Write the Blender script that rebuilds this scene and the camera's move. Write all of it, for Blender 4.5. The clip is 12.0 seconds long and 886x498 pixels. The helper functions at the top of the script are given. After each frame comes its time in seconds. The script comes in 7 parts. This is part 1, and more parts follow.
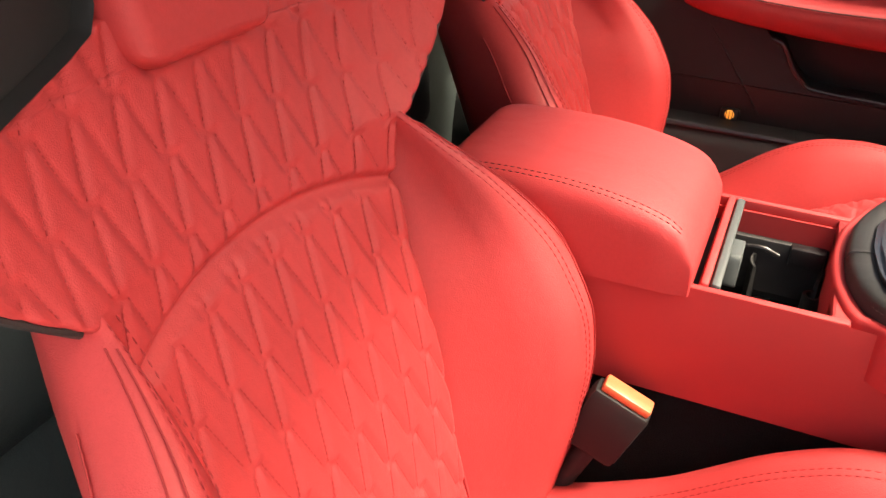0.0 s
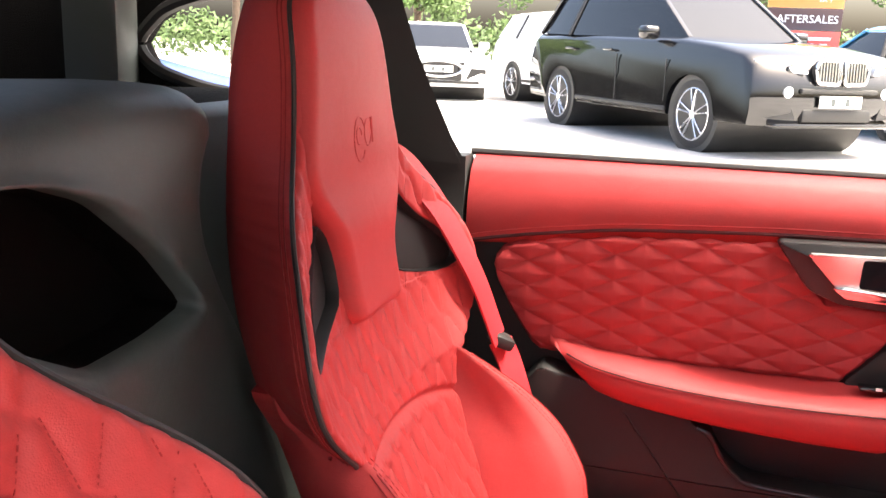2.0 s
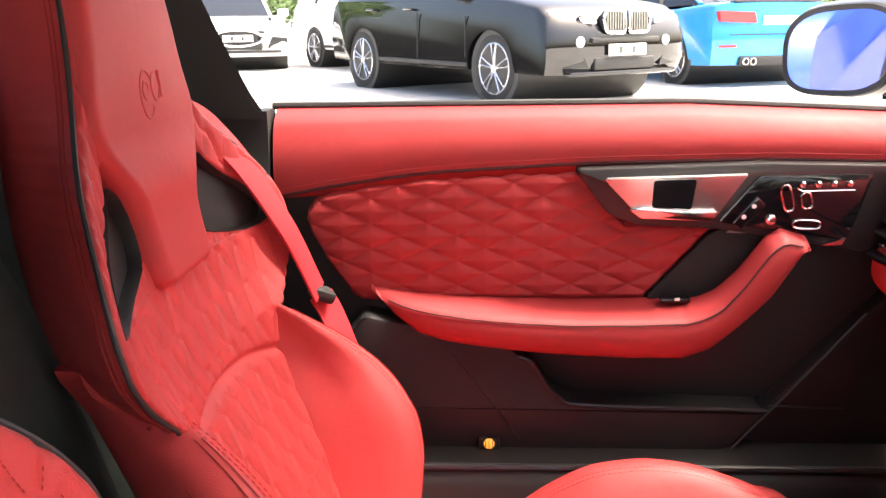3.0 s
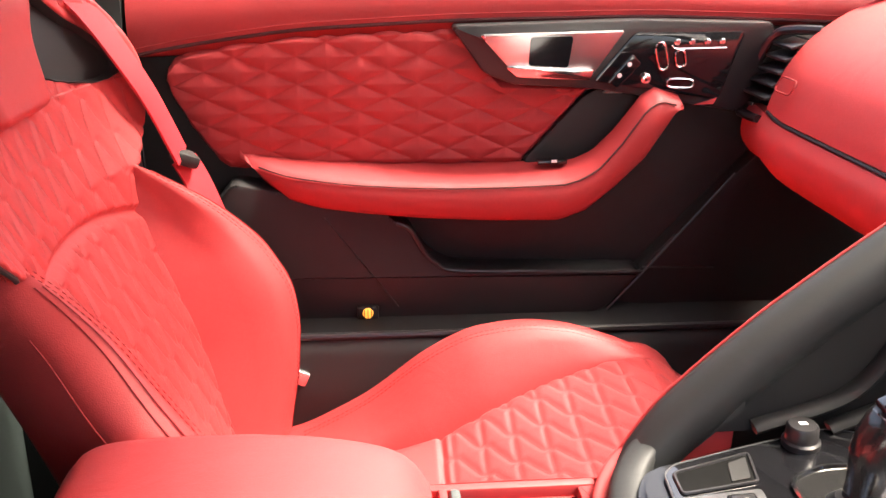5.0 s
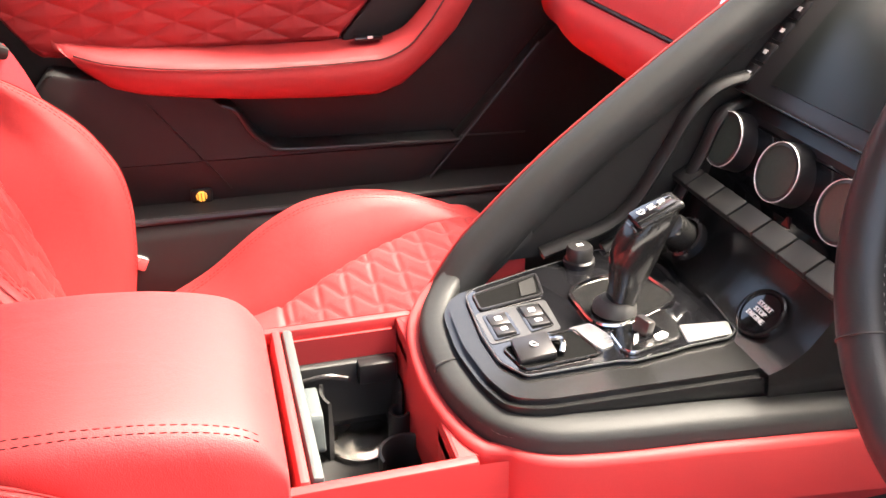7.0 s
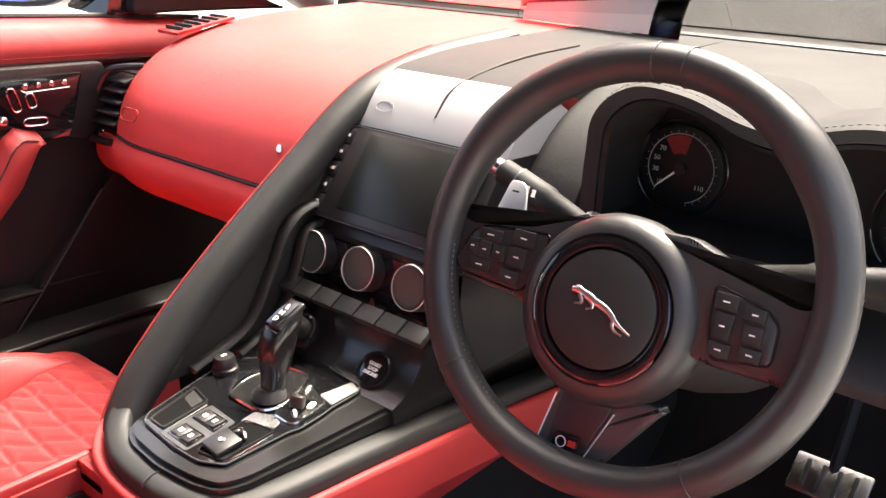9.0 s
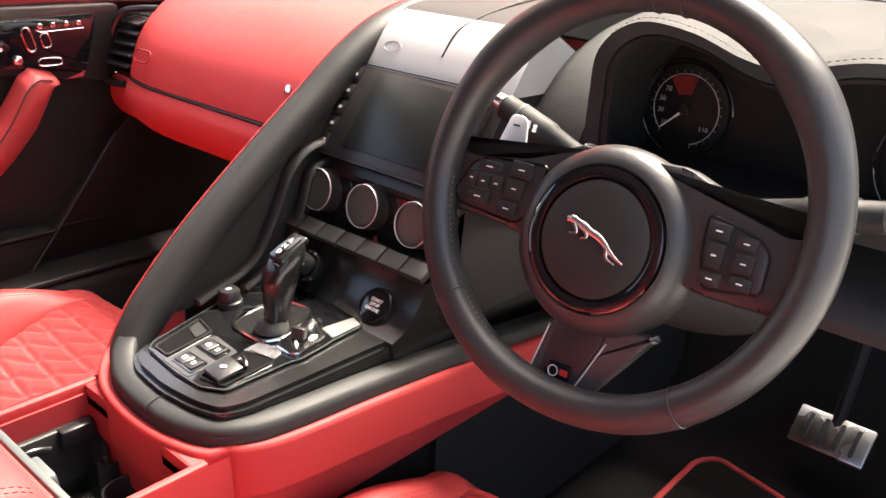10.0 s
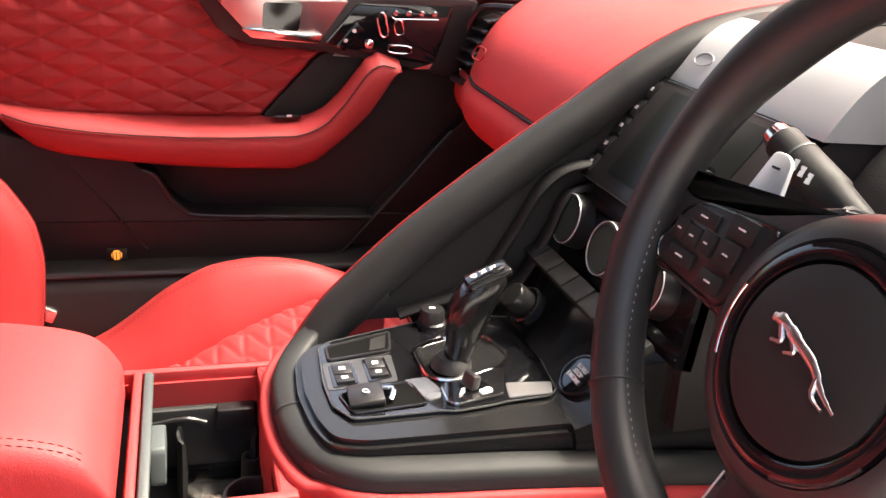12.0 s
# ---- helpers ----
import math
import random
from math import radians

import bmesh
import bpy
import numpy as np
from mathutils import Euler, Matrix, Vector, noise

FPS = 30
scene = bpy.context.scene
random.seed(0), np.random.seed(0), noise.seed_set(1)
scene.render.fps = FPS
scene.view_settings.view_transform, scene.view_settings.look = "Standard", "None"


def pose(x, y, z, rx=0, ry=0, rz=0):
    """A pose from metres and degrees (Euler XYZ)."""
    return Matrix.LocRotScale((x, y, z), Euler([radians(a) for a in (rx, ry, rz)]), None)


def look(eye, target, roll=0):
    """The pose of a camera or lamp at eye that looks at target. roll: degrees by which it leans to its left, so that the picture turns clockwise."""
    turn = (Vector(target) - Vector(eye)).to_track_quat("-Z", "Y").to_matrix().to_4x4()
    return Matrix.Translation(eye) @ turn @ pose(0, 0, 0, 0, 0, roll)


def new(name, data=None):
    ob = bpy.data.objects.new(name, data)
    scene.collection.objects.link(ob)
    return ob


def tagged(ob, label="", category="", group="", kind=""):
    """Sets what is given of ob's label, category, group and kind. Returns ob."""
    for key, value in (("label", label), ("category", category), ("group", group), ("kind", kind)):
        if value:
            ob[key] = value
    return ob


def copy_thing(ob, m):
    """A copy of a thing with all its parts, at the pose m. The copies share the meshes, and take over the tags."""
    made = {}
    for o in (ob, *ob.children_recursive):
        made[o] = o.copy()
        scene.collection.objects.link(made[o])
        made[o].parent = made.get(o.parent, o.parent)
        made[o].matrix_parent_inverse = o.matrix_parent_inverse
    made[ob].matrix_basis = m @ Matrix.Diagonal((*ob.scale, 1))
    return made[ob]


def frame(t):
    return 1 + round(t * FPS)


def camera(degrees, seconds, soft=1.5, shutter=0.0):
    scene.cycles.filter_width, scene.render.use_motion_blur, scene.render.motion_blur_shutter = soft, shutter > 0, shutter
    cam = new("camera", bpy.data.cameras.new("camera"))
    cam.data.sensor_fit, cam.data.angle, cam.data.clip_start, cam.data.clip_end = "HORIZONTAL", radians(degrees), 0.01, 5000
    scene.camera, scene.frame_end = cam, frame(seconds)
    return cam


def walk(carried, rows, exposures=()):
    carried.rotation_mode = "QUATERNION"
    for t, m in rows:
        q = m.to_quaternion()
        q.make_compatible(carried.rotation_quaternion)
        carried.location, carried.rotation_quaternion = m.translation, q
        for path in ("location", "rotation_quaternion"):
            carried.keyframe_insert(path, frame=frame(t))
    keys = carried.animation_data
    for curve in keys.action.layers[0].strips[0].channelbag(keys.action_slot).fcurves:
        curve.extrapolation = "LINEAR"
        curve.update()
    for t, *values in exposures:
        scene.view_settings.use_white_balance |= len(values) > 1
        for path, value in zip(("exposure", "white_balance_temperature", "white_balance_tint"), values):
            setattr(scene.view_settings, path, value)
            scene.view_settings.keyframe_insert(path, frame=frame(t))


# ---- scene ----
cam = camera(54.0, 12.0)
PATH = [
    (0, (0.213, -0.816, 0.983), (-0.443, 0.786, -0.017), 2.3),
    (0.5, (0.148, -0.705, 0.983), (-0.393, 0.976, 0.044), 6.1),
    (1, (0.125, -0.566, 1.024), (-0.254, 1.26, 0.302), 3.0),
    (1.5, (0.091, -0.498, 1.066), (-0.395, 1.353, 0.486), 1.8),
    (2, (0.091, -0.499, 1.095), (-0.391, 1.389, 0.643), 2.2),
    (2.5, (0.083, -0.508, 1.07), (-0.248, 1.399, 0.566), -0.1),
    (3, (0.103, -0.496, 1.07), (0.025, 1.434, 0.551), -0.6),
    (3.2, (0.107, -0.494, 1.071), (0.113, 1.44, 0.561), 0.2),
    (4.8, (0.114, -0.482, 1.004), (0.285, 1.393, 0.329), 0.9),
    (5, (0.125, -0.482, 0.993), (0.294, 1.381, 0.285), 0.6),
    (5.5, (0.126, -0.496, 0.981), (0.316, 1.335, 0.2), 0.8),
    (6, (0.125, -0.521, 0.971), (0.335, 1.287, 0.142), 2.3),
    (6.5, (0.124, -0.542, 0.953), (0.417, 1.218, 0.051), 3.2),
    (7, (0.142, -0.571, 0.993), (0.631, 1.134, 0.069), 0.8),
    (7.5, (0.101, -0.651, 1.043), (0.999, 0.929, 0.21), -0.1),
    (7.7, (0.081, -0.678, 1.054), (1.1, 0.837, 0.239), -0.5),
    (9.3, (-0.06, -0.681, 1.089), (1.385, 0.521, 0.405), 2.0),
    (9.5, (-0.058, -0.688, 1.082), (1.368, 0.525, 0.38), 2.0),
    (10, (-0.05, -0.706, 1.062), (1.328, 0.526, 0.298), 2.3),
    (10.5, (0.023, -0.757, 1.068), (1.258, 0.592, 0.259), 0.4),
    (11, (0.098, -0.74, 1.084), (1.257, 0.664, 0.257), 4.6),
    (11.5, (0.139, -0.703, 1.052), (1.13, 0.836, 0.247), 9.3),
    (12, (0.225, -0.667, 0.996), (0.793, 1.108, 0.271), 4.8),
]
GAIN = [(0, 1.75), (0.5, 2.2), (1, 2.6), (1.5, 2.95), (2.0, 2.5), (2.5, 2.48), (3.2, 2.38), (4.8, 2.65), (6.5, 2.8), (7.7, 2.95), (9.3, 2.3), (10.5, 2.5), (11, 2.55), (12, 2.05)]
walk(cam, [(t, look(eye, target, roll)) for t, eye, target, roll in PATH], [(t, stops, 7000 + 700 * max(0.0, min(1.0, 1.5 - t)), 10) for t, stops in GAIN])


# ---- world and light ----
world = bpy.data.worlds.new("world")
scene.world = world
world.use_nodes = True
wn, wl = world.node_tree.nodes, world.node_tree.links
wn.clear()
sky = wn.new("ShaderNodeTexSky")
sky.sky_type = "NISHITA"
sky.sun_disc = False
SUN_ELEV, SUN_ROT = radians(60), radians(82)   # rotation is from +y towards +x
sky.sun_elevation, sky.sun_rotation = SUN_ELEV, SUN_ROT
sky.air_density, sky.dust_density, sky.ozone_density = 1.0, 8.0, 1.0
bg = wn.new("ShaderNodeBackground")
bg.inputs["Strength"].default_value = 0.15
wo = wn.new("ShaderNodeOutputWorld")
wl.new(sky.outputs[0], bg.inputs[0])
wl.new(bg.outputs[0], wo.inputs[0])
sun_data = bpy.data.lights.new("sun", "SUN")
sun_data.energy, sun_data.angle, sun_data.color = 3.2, radians(12), (1.0, 0.94, 0.85)
sun = new("sun", sun_data)
SUN_DIR = Vector((math.sin(SUN_ROT) * math.cos(SUN_ELEV), math.cos(SUN_ROT) * math.cos(SUN_ELEV), math.sin(SUN_ELEV)))
sun.matrix_world = look(SUN_DIR * 30, (0, 0, 0))


# ---- materials ----
def material(name, base, rough=0.5, metal=0.0, var=0.15, scale=6.0, grain=400.0, bump=0.15, coat=0.0, spec=0.5, emit=None, wear=0.06, bump_dist=0.001):
    """Principled material: tone varies at a coarse and a fine scale, roughness is worn in patches, fine relief on top."""
    m = bpy.data.materials.new(name)
    m.use_nodes = True
    n, l = m.node_tree.nodes, m.node_tree.links
    p = n["Principled BSDF"]
    co = n.new("ShaderNodeTexCoord")
    big = n.new("ShaderNodeTexNoise")
    big.inputs["Scale"].default_value, big.inputs["Detail"].default_value = scale, 4
    fine = n.new("ShaderNodeTexNoise")
    fine.inputs["Scale"].default_value, fine.inputs["Detail"].default_value = grain, 3
    l.new(co.outputs["Object"], big.inputs["Vector"])
    l.new(co.outputs["Object"], fine.inputs["Vector"])
    mix = n.new("ShaderNodeMath")
    mix.operation = "MULTIPLY_ADD"
    mix.inputs[1].default_value = 0.5
    l.new(fine.outputs[0], mix.inputs[0])
    l.new(big.outputs[0], mix.inputs[2])
    ramp = n.new("ShaderNodeMapRange")
    ramp.inputs["From Min"].default_value, ramp.inputs["From Max"].default_value = 0.45, 1.05
    ramp.inputs["To Min"].default_value, ramp.inputs["To Max"].default_value = 1 - var, 1 + var
    l.new(mix.outputs[0], ramp.inputs["Value"])
    col = n.new("ShaderNodeVectorMath")
    col.operation = "SCALE"
    col.inputs[0].default_value = base
    l.new(ramp.outputs[0], col.inputs["Scale"])
    l.new(col.outputs[0], p.inputs["Base Color"])
    rr = n.new("ShaderNodeMapRange")
    rr.inputs["From Min"].default_value, rr.inputs["From Max"].default_value = 0.3, 0.7
    rr.inputs["To Min"].default_value, rr.inputs["To Max"].default_value = max(0.02, rough - wear), rough + wear
    l.new(big.outputs[0], rr.inputs["Value"])
    l.new(rr.outputs[0], p.inputs["Roughness"])
    p.inputs["Metallic"].default_value = metal
    p.inputs["Specular IOR Level"].default_value = spec
    p.inputs["Coat Weight"].default_value = coat
    p.inputs["Coat Roughness"].default_value = 0.05
    if bump:
        b = n.new("ShaderNodeBump")
        b.inputs["Strength"].default_value, b.inputs["Distance"].default_value = bump, bump_dist
        l.new(fine.outputs[0], b.inputs["Height"])
        l.new(b.outputs[0], p.inputs["Normal"])
    if emit:
        p.inputs["Emission Color"].default_value = (*emit[0], 1)
        p.inputs["Emission Strength"].default_value = emit[1]
    return m


def leather(name, base, rough, cell=900.0, bump=0.25, var=0.1, spec=0.4):
    """Grained hide: pebble cells for relief over soft tonal drift."""
    m = material(name, base, rough, var=var, scale=5.0, grain=cell * 0.3, bump=0, spec=spec)
    n, l = m.node_tree.nodes, m.node_tree.links
    p = n["Principled BSDF"]
    co = n.new("ShaderNodeTexCoord")
    v = n.new("ShaderNodeTexVoronoi")
    v.inputs["Scale"].default_value = cell
    l.new(co.outputs["Object"], v.inputs["Vector"])
    wr = n.new("ShaderNodeTexNoise")
    wr.inputs["Scale"].default_value, wr.inputs["Detail"].default_value, wr.inputs["Distortion"].default_value = 14.0, 5, 1.2
    l.new(co.outputs["Object"], wr.inputs["Vector"])
    b1 = n.new("ShaderNodeBump")
    b1.inputs["Strength"].default_value, b1.inputs["Distance"].default_value = 0.18, 0.006
    l.new(wr.outputs[0], b1.inputs["Height"])
    b2 = n.new("ShaderNodeBump")
    b2.inputs["Strength"].default_value, b2.inputs["Distance"].default_value = bump, 0.0006
    l.new(v.outputs["Distance"], b2.inputs["Height"])
    l.new(b1.outputs[0], b2.inputs["Normal"])
    l.new(b2.outputs[0], p.inputs["Normal"])
    return m


def spun_metal(name, base):
    """Steel turned on a lathe: fine rings round the part's middle stretch the gloss into rays."""
    m = material(name, base, 0.30, metal=1.0, var=0.06, grain=900, bump=0.04)
    n, l = m.node_tree.nodes, m.node_tree.links
    p = n["Principled BSDF"]
    p.inputs["Anisotropic"].default_value = 0.85
    tg = n.new("ShaderNodeTangent")
    tg.direction_type, tg.axis = "RADIAL", "Z"
    l.new(tg.outputs[0], p.inputs["Tangent"])
    return m


def clear_glass(name, tint=(1, 1, 1), rough=0.0):
    m = bpy.data.materials.new(name)
    m.use_nodes = True
    n, l = m.node_tree.nodes, m.node_tree.links
    n.clear()
    out, tr, gl, mx, fr = (n.new("ShaderNode" + k) for k in ("OutputMaterial", "BsdfTransparent", "BsdfGlossy", "MixShader", "Fresnel"))
    tr.inputs[0].default_value = (*tint, 1)
    gl.inputs["Roughness"].default_value = rough
    fr.inputs["IOR"].default_value = 1.45
    l.new(fr.outputs[0], mx.inputs[0])
    l.new(tr.outputs[0], mx.inputs[1])
    l.new(gl.outputs[0], mx.inputs[2])
    l.new(mx.outputs[0], out.inputs[0])
    return m


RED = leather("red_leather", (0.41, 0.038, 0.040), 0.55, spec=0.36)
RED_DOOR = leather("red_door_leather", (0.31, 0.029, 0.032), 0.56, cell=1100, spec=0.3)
RED_TRIM = material("red_soft_trim", (0.41, 0.037, 0.038), 0.62, spec=0.3, var=0.06, grain=900, bump=0.12)
BELT_RED = material("red_webbing", (0.40, 0.012, 0.02), 0.6, var=0.15, grain=1500, bump=0.3)
THREAD = material("dark_thread", (0.05, 0.006, 0.008), 0.8, grain=2000)
THREAD_RED = material("red_thread", (0.27, 0.014, 0.016), 0.8, grain=2000)
THREAD_GREY = material("grey_thread", (0.35, 0.33, 0.32), 0.8, grain=2000)
PIPING = material("black_piping", (0.02, 0.018, 0.018), 0.55, grain=1500)
BLACK = leather("black_leather", (0.021, 0.022, 0.022), 0.55, bump=0.10, spec=0.28)
BLACK_WHEEL = leather("black_wheel_leather", (0.024, 0.024, 0.0245), 0.38, bump=0.08, spec=0.5)
# the seats' red leather, brighter because sunlight on the dash is in the colour
RED_DASH_SUNLIT = leather("sunlit_red_leather", (0.58, 0.062, 0.058), 0.50, spec=0.35)
BLACK_DASH = leather("black_dash_hide", (0.036, 0.037, 0.038), 0.68, cell=700, bump=0.3, spec=0.16)
BLACK_WALL = leather("black_trim_hide", (0.084, 0.106, 0.102), 0.5, cell=800, bump=0.2)
SATIN = material("satin_black_plastic", (0.018, 0.017, 0.018), 0.34, var=0.12, grain=1200, bump=0.08)
PLASTIC = material("black_plastic", (0.016, 0.016, 0.016), 0.55, spec=0.3, var=0.15, grain=1500, bump=0.2)
SPOKE_GREY = material("satin_grey_metal", (0.07, 0.07, 0.072), 0.34, metal=0.3, var=0.08, grain=900, bump=0.05)
GUNMETAL = material("dark_anodised_metal", (0.015, 0.015, 0.015), 0.16, metal=0.15, var=0.1, grain=900, bump=0.05)
PIANO = material("piano_black", (0.006, 0.006, 0.007), 0.06, var=0.2, bump=0, coat=0.6, wear=0.03)
# grey trim with the windscreen sky's pale bluish reflection mixed into its base
HOOD_SKY_GREY = material("sky_lit_grey_trim", (0.34, 0.37, 0.385), 0.38, spec=0.5, var=0.06, grain=1200, bump=0.15)
SILVER = material("silver_paint", (0.72, 0.72, 0.72), 0.32, metal=0.25, var=0.05, bump=0.03)
CHROME = material("bright_chrome", (0.86, 0.85, 0.84), 0.12, metal=1.0, var=0.04, bump=0.02, wear=0.05)
SPUN = spun_metal("spun_steel", (0.62, 0.60, 0.56))
BRUSHED = material("brushed_aluminium", (0.72, 0.71, 0.70), 0.28, metal=1.0, var=0.06, grain=800, bump=0.06)
GREYLID = material("grey_moulded_plastic", (0.060, 0.072, 0.072), 0.5, var=0.08, grain=900, bump=0.1)
RUBBER = material("black_rubber", (0.022, 0.022, 0.022), 0.55, var=0.15, grain=900, bump=0.1)
CARPET = material("charcoal_carpet", (0.011, 0.010, 0.010), 0.95, var=0.35, scale=12, grain=700, bump=0.8, spec=0.1, bump_dist=0.004)
HOLE = material("speaker_cloth", (0.003, 0.003, 0.003), 0.9, var=0.3, grain=2500, bump=0.5, spec=0.1)
# dark dial glass coloured with the greenish grey reflection lying on it
DIAL_SHEEN = material("dial_glass_sheen", (0.045, 0.060, 0.052), 0.18, var=0.15, bump=0, wear=0.02)
SCREEN = material("dark_display_glass", (0.012, 0.014, 0.013), 0.30, var=0.1, bump=0, wear=0.02, spec=0.3)
WHITE_PRINT = material("white_print", (0.75, 0.75, 0.75), 0.5, bump=0)
RED_PRINT = material("red_print", (0.16, 0.012, 0.010), 0.5, bump=0)
DIAL = material("dial_face", (0.013, 0.0132, 0.0138), 0.35, var=0.1, bump=0, spec=0.2)
BADGE_RED = material("badge_red", (0.45, 0.02, 0.02), 0.4, bump=0)
DIM_PRINT = material("grey_dial_print", (0.30, 0.30, 0.30), 0.5, bump=0)
ORANGE = material("orange_button", (0.62, 0.16, 0.07), 0.4, bump=0)
AMBER = material("amber_lens", (0.9, 0.45, 0.1), 0.3, bump=0, emit=((1.0, 0.36, 0.05), 0.25))
PAPER = material("white_card", (0.75, 0.74, 0.72), 0.7, var=0.05, bump=0.05)
HEADLINER = material("dark_headlining", (0.045, 0.045, 0.047), 0.9, var=0.08, grain=1200, bump=0.3)
# paler version of the black trim hide, with window sunlight in its colour
SUNLIT_TRIM = material("sunlit_trim_hide", (0.26, 0.27, 0.27), 0.8, var=0.1, grain=900, bump=0.3)
CAR_SKIN = material("black_body_paint", (0.006, 0.006, 0.007), 0.06, var=0.1, bump=0, spec=0.6, coat=0.5, wear=0.03)
WHITE_PAINT = material("white_body_paint", (0.75, 0.76, 0.77), 0.2, var=0.04, bump=0, coat=0.6)
BLUE_PAINT = material("bright_blue_paint", (0.03, 0.30, 0.68), 0.2, var=0.08, bump=0, coat=0.6)
NAVY_PAINT = material("deep_blue_paint", (0.02, 0.06, 0.45), 0.2, var=0.08, bump=0, coat=0.6)
GREY_PAINT = material("dark_grey_paint", (0.05, 0.055, 0.06), 0.2, var=0.08, bump=0, coat=0.6)
TYRE = material("tyre_rubber", (0.016, 0.016, 0.016), 0.75, var=0.25, grain=200, bump=0.3)
ALLOY = material("silver_alloy", (0.62, 0.62, 0.63), 0.25, metal=0.9, var=0.05, bump=0)
DARK_GLASS = material("dark_window_glass", (0.006, 0.007, 0.008), 0.05, var=0.1, bump=0, wear=0.02, spec=0.5)
LAMP_GLASS = material("lamp_glass", (0.65, 0.67, 0.70), 0.08, metal=0.4, bump=0)
TAIL_RED = material("red_lamp_lens", (0.55, 0.02, 0.03), 0.12, bump=0, coat=0.5)
PLATE = material("plate_white", (0.78, 0.78, 0.76), 0.4, bump=0)
ASPHALT = material("pale_tarmac", (0.48, 0.47, 0.455), 0.85, var=0.25, scale=0.8, grain=60, bump=0.5, bump_dist=0.01)
LEAF = material("foliage", (0.10, 0.17, 0.05), 0.6, var=0.5, scale=0.7, grain=8, bump=0)
BARK = material("bark", (0.10, 0.07, 0.05), 0.9, var=0.3, grain=30, bump=0.8, bump_dist=0.02)
HEDGE = material("hedge_leaves", (0.09, 0.15, 0.05), 0.7, var=0.5, scale=1.5, grain=12, bump=0)
SIGN_RED = material("sign_red", (0.55, 0.06, 0.05), 0.4, var=0.05, bump=0)
SIGN_ORANGE = material("sign_orange", (0.75, 0.22, 0.06), 0.4, var=0.05, bump=0)
SIGN_DARK = material("sign_dark", (0.06, 0.03, 0.03), 0.4, var=0.05, bump=0)
PANE = clear_glass("window_pane")
MIRROR = material("mirror_silver", (0.92, 0.93, 0.93), 0.02, metal=1.0, var=0.0, bump=0, wear=0.0)


# ---- building helpers ----
ORIGIN = {}


def thing(name, at, label, category, group="", kind=""):
    """An Empty at the thing's base, under which its parts are hung."""
    ob = new(name)
    ob.location = at
    ob.empty_display_size = 0.05
    ORIGIN[ob.name] = Vector(at)
    return tagged(ob, label, category, group, kind)


def part(name, bm, mat, parent=None, label="", smooth=True, sharp=0.7):
    """One mesh object from a bmesh given in world coordinates, hung under its thing or part."""
    bmesh.ops.remove_doubles(bm, verts=bm.verts, dist=1e-5)
    bmesh.ops.recalc_face_normals(bm, faces=bm.faces)
    for f in bm.faces:
        f.smooth = smooth
    for e in bm.edges:
        if len(e.link_faces) == 2 and e.calc_face_angle(0) > sharp:
            e.smooth = False
    o = ORIGIN.get(parent.name, Vector()) if parent else Vector()
    bmesh.ops.translate(bm, verts=bm.verts, vec=-o)
    me = bpy.data.meshes.new(name)
    bm.to_mesh(me)
    bm.free()
    me.materials.append(mat)
    ob = new(name, me)
    if parent:
        ob.parent = parent
        ORIGIN[ob.name] = o
    if label:
        ob["label"] = label
    return ob


def single(name, bm, mat, label, category, group="", kind="", **kw):
    return tagged(part(name, bm, mat, **kw), label, category, group, kind)


def join(*bms):
    out = bmesh.new()
    for b in bms:
        me = bpy.data.meshes.new("t")
        b.to_mesh(me)
        b.free()
        out.from_mesh(me)
        bpy.data.meshes.remove(me)
    return out


def box(cx, cy, cz, sx, sy, sz, bevel=0.0, rot=None, seg=2):
    bm = bmesh.new()
    bmesh.ops.create_cube(bm, size=1, matrix=Matrix.Diagonal((sx, sy, sz, 1)))
    if bevel:
        bmesh.ops.bevel(bm, geom=bm.edges[:], offset=bevel, segments=seg, affect="EDGES", profile=0.5)
    m = Matrix.Translation((cx, cy, cz))
    if rot:
        m = m @ Euler([radians(a) for a in rot]).to_matrix().to_4x4()
    bmesh.ops.transform(bm, matrix=m, verts=bm.verts)
    return bm


def loft(rings, closed=True, caps=True):
    """Skin through rings of points, each ring having the same count."""
    bm = bmesh.new()
    vs = [[bm.verts.new(p) for p in r] for r in rings]
    n = len(rings[0])
    for a, b in zip(vs, vs[1:]):
        for i in range(n if closed else n - 1):
            j = (i + 1) % n
            bm.faces.new((a[i], a[j], b[j], b[i]))
    if caps and closed:
        bm.faces.new(vs[0][::-1])
        bm.faces.new(vs[-1])
    return bm


def smooth_path(pts, n):
    """n points along a Catmull-Rom curve through pts."""
    P = [np.array(p, float) for p in pts]
    P = [2 * P[0] - P[1]] + P + [2 * P[-1] - P[-2]]
    out = []
    m = len(P) - 3
    for k in range(n):
        s = k / (n - 1) * m
        i = min(int(s), m - 1)
        t = s - i
        a, b, c, d = P[i:i + 4]
        out.append(0.5 * (2 * b + (c - a) * t + (2 * a - 5 * b + 4 * c - d) * t * t + (3 * b - a - 3 * c + d) * t ** 3))
    return out


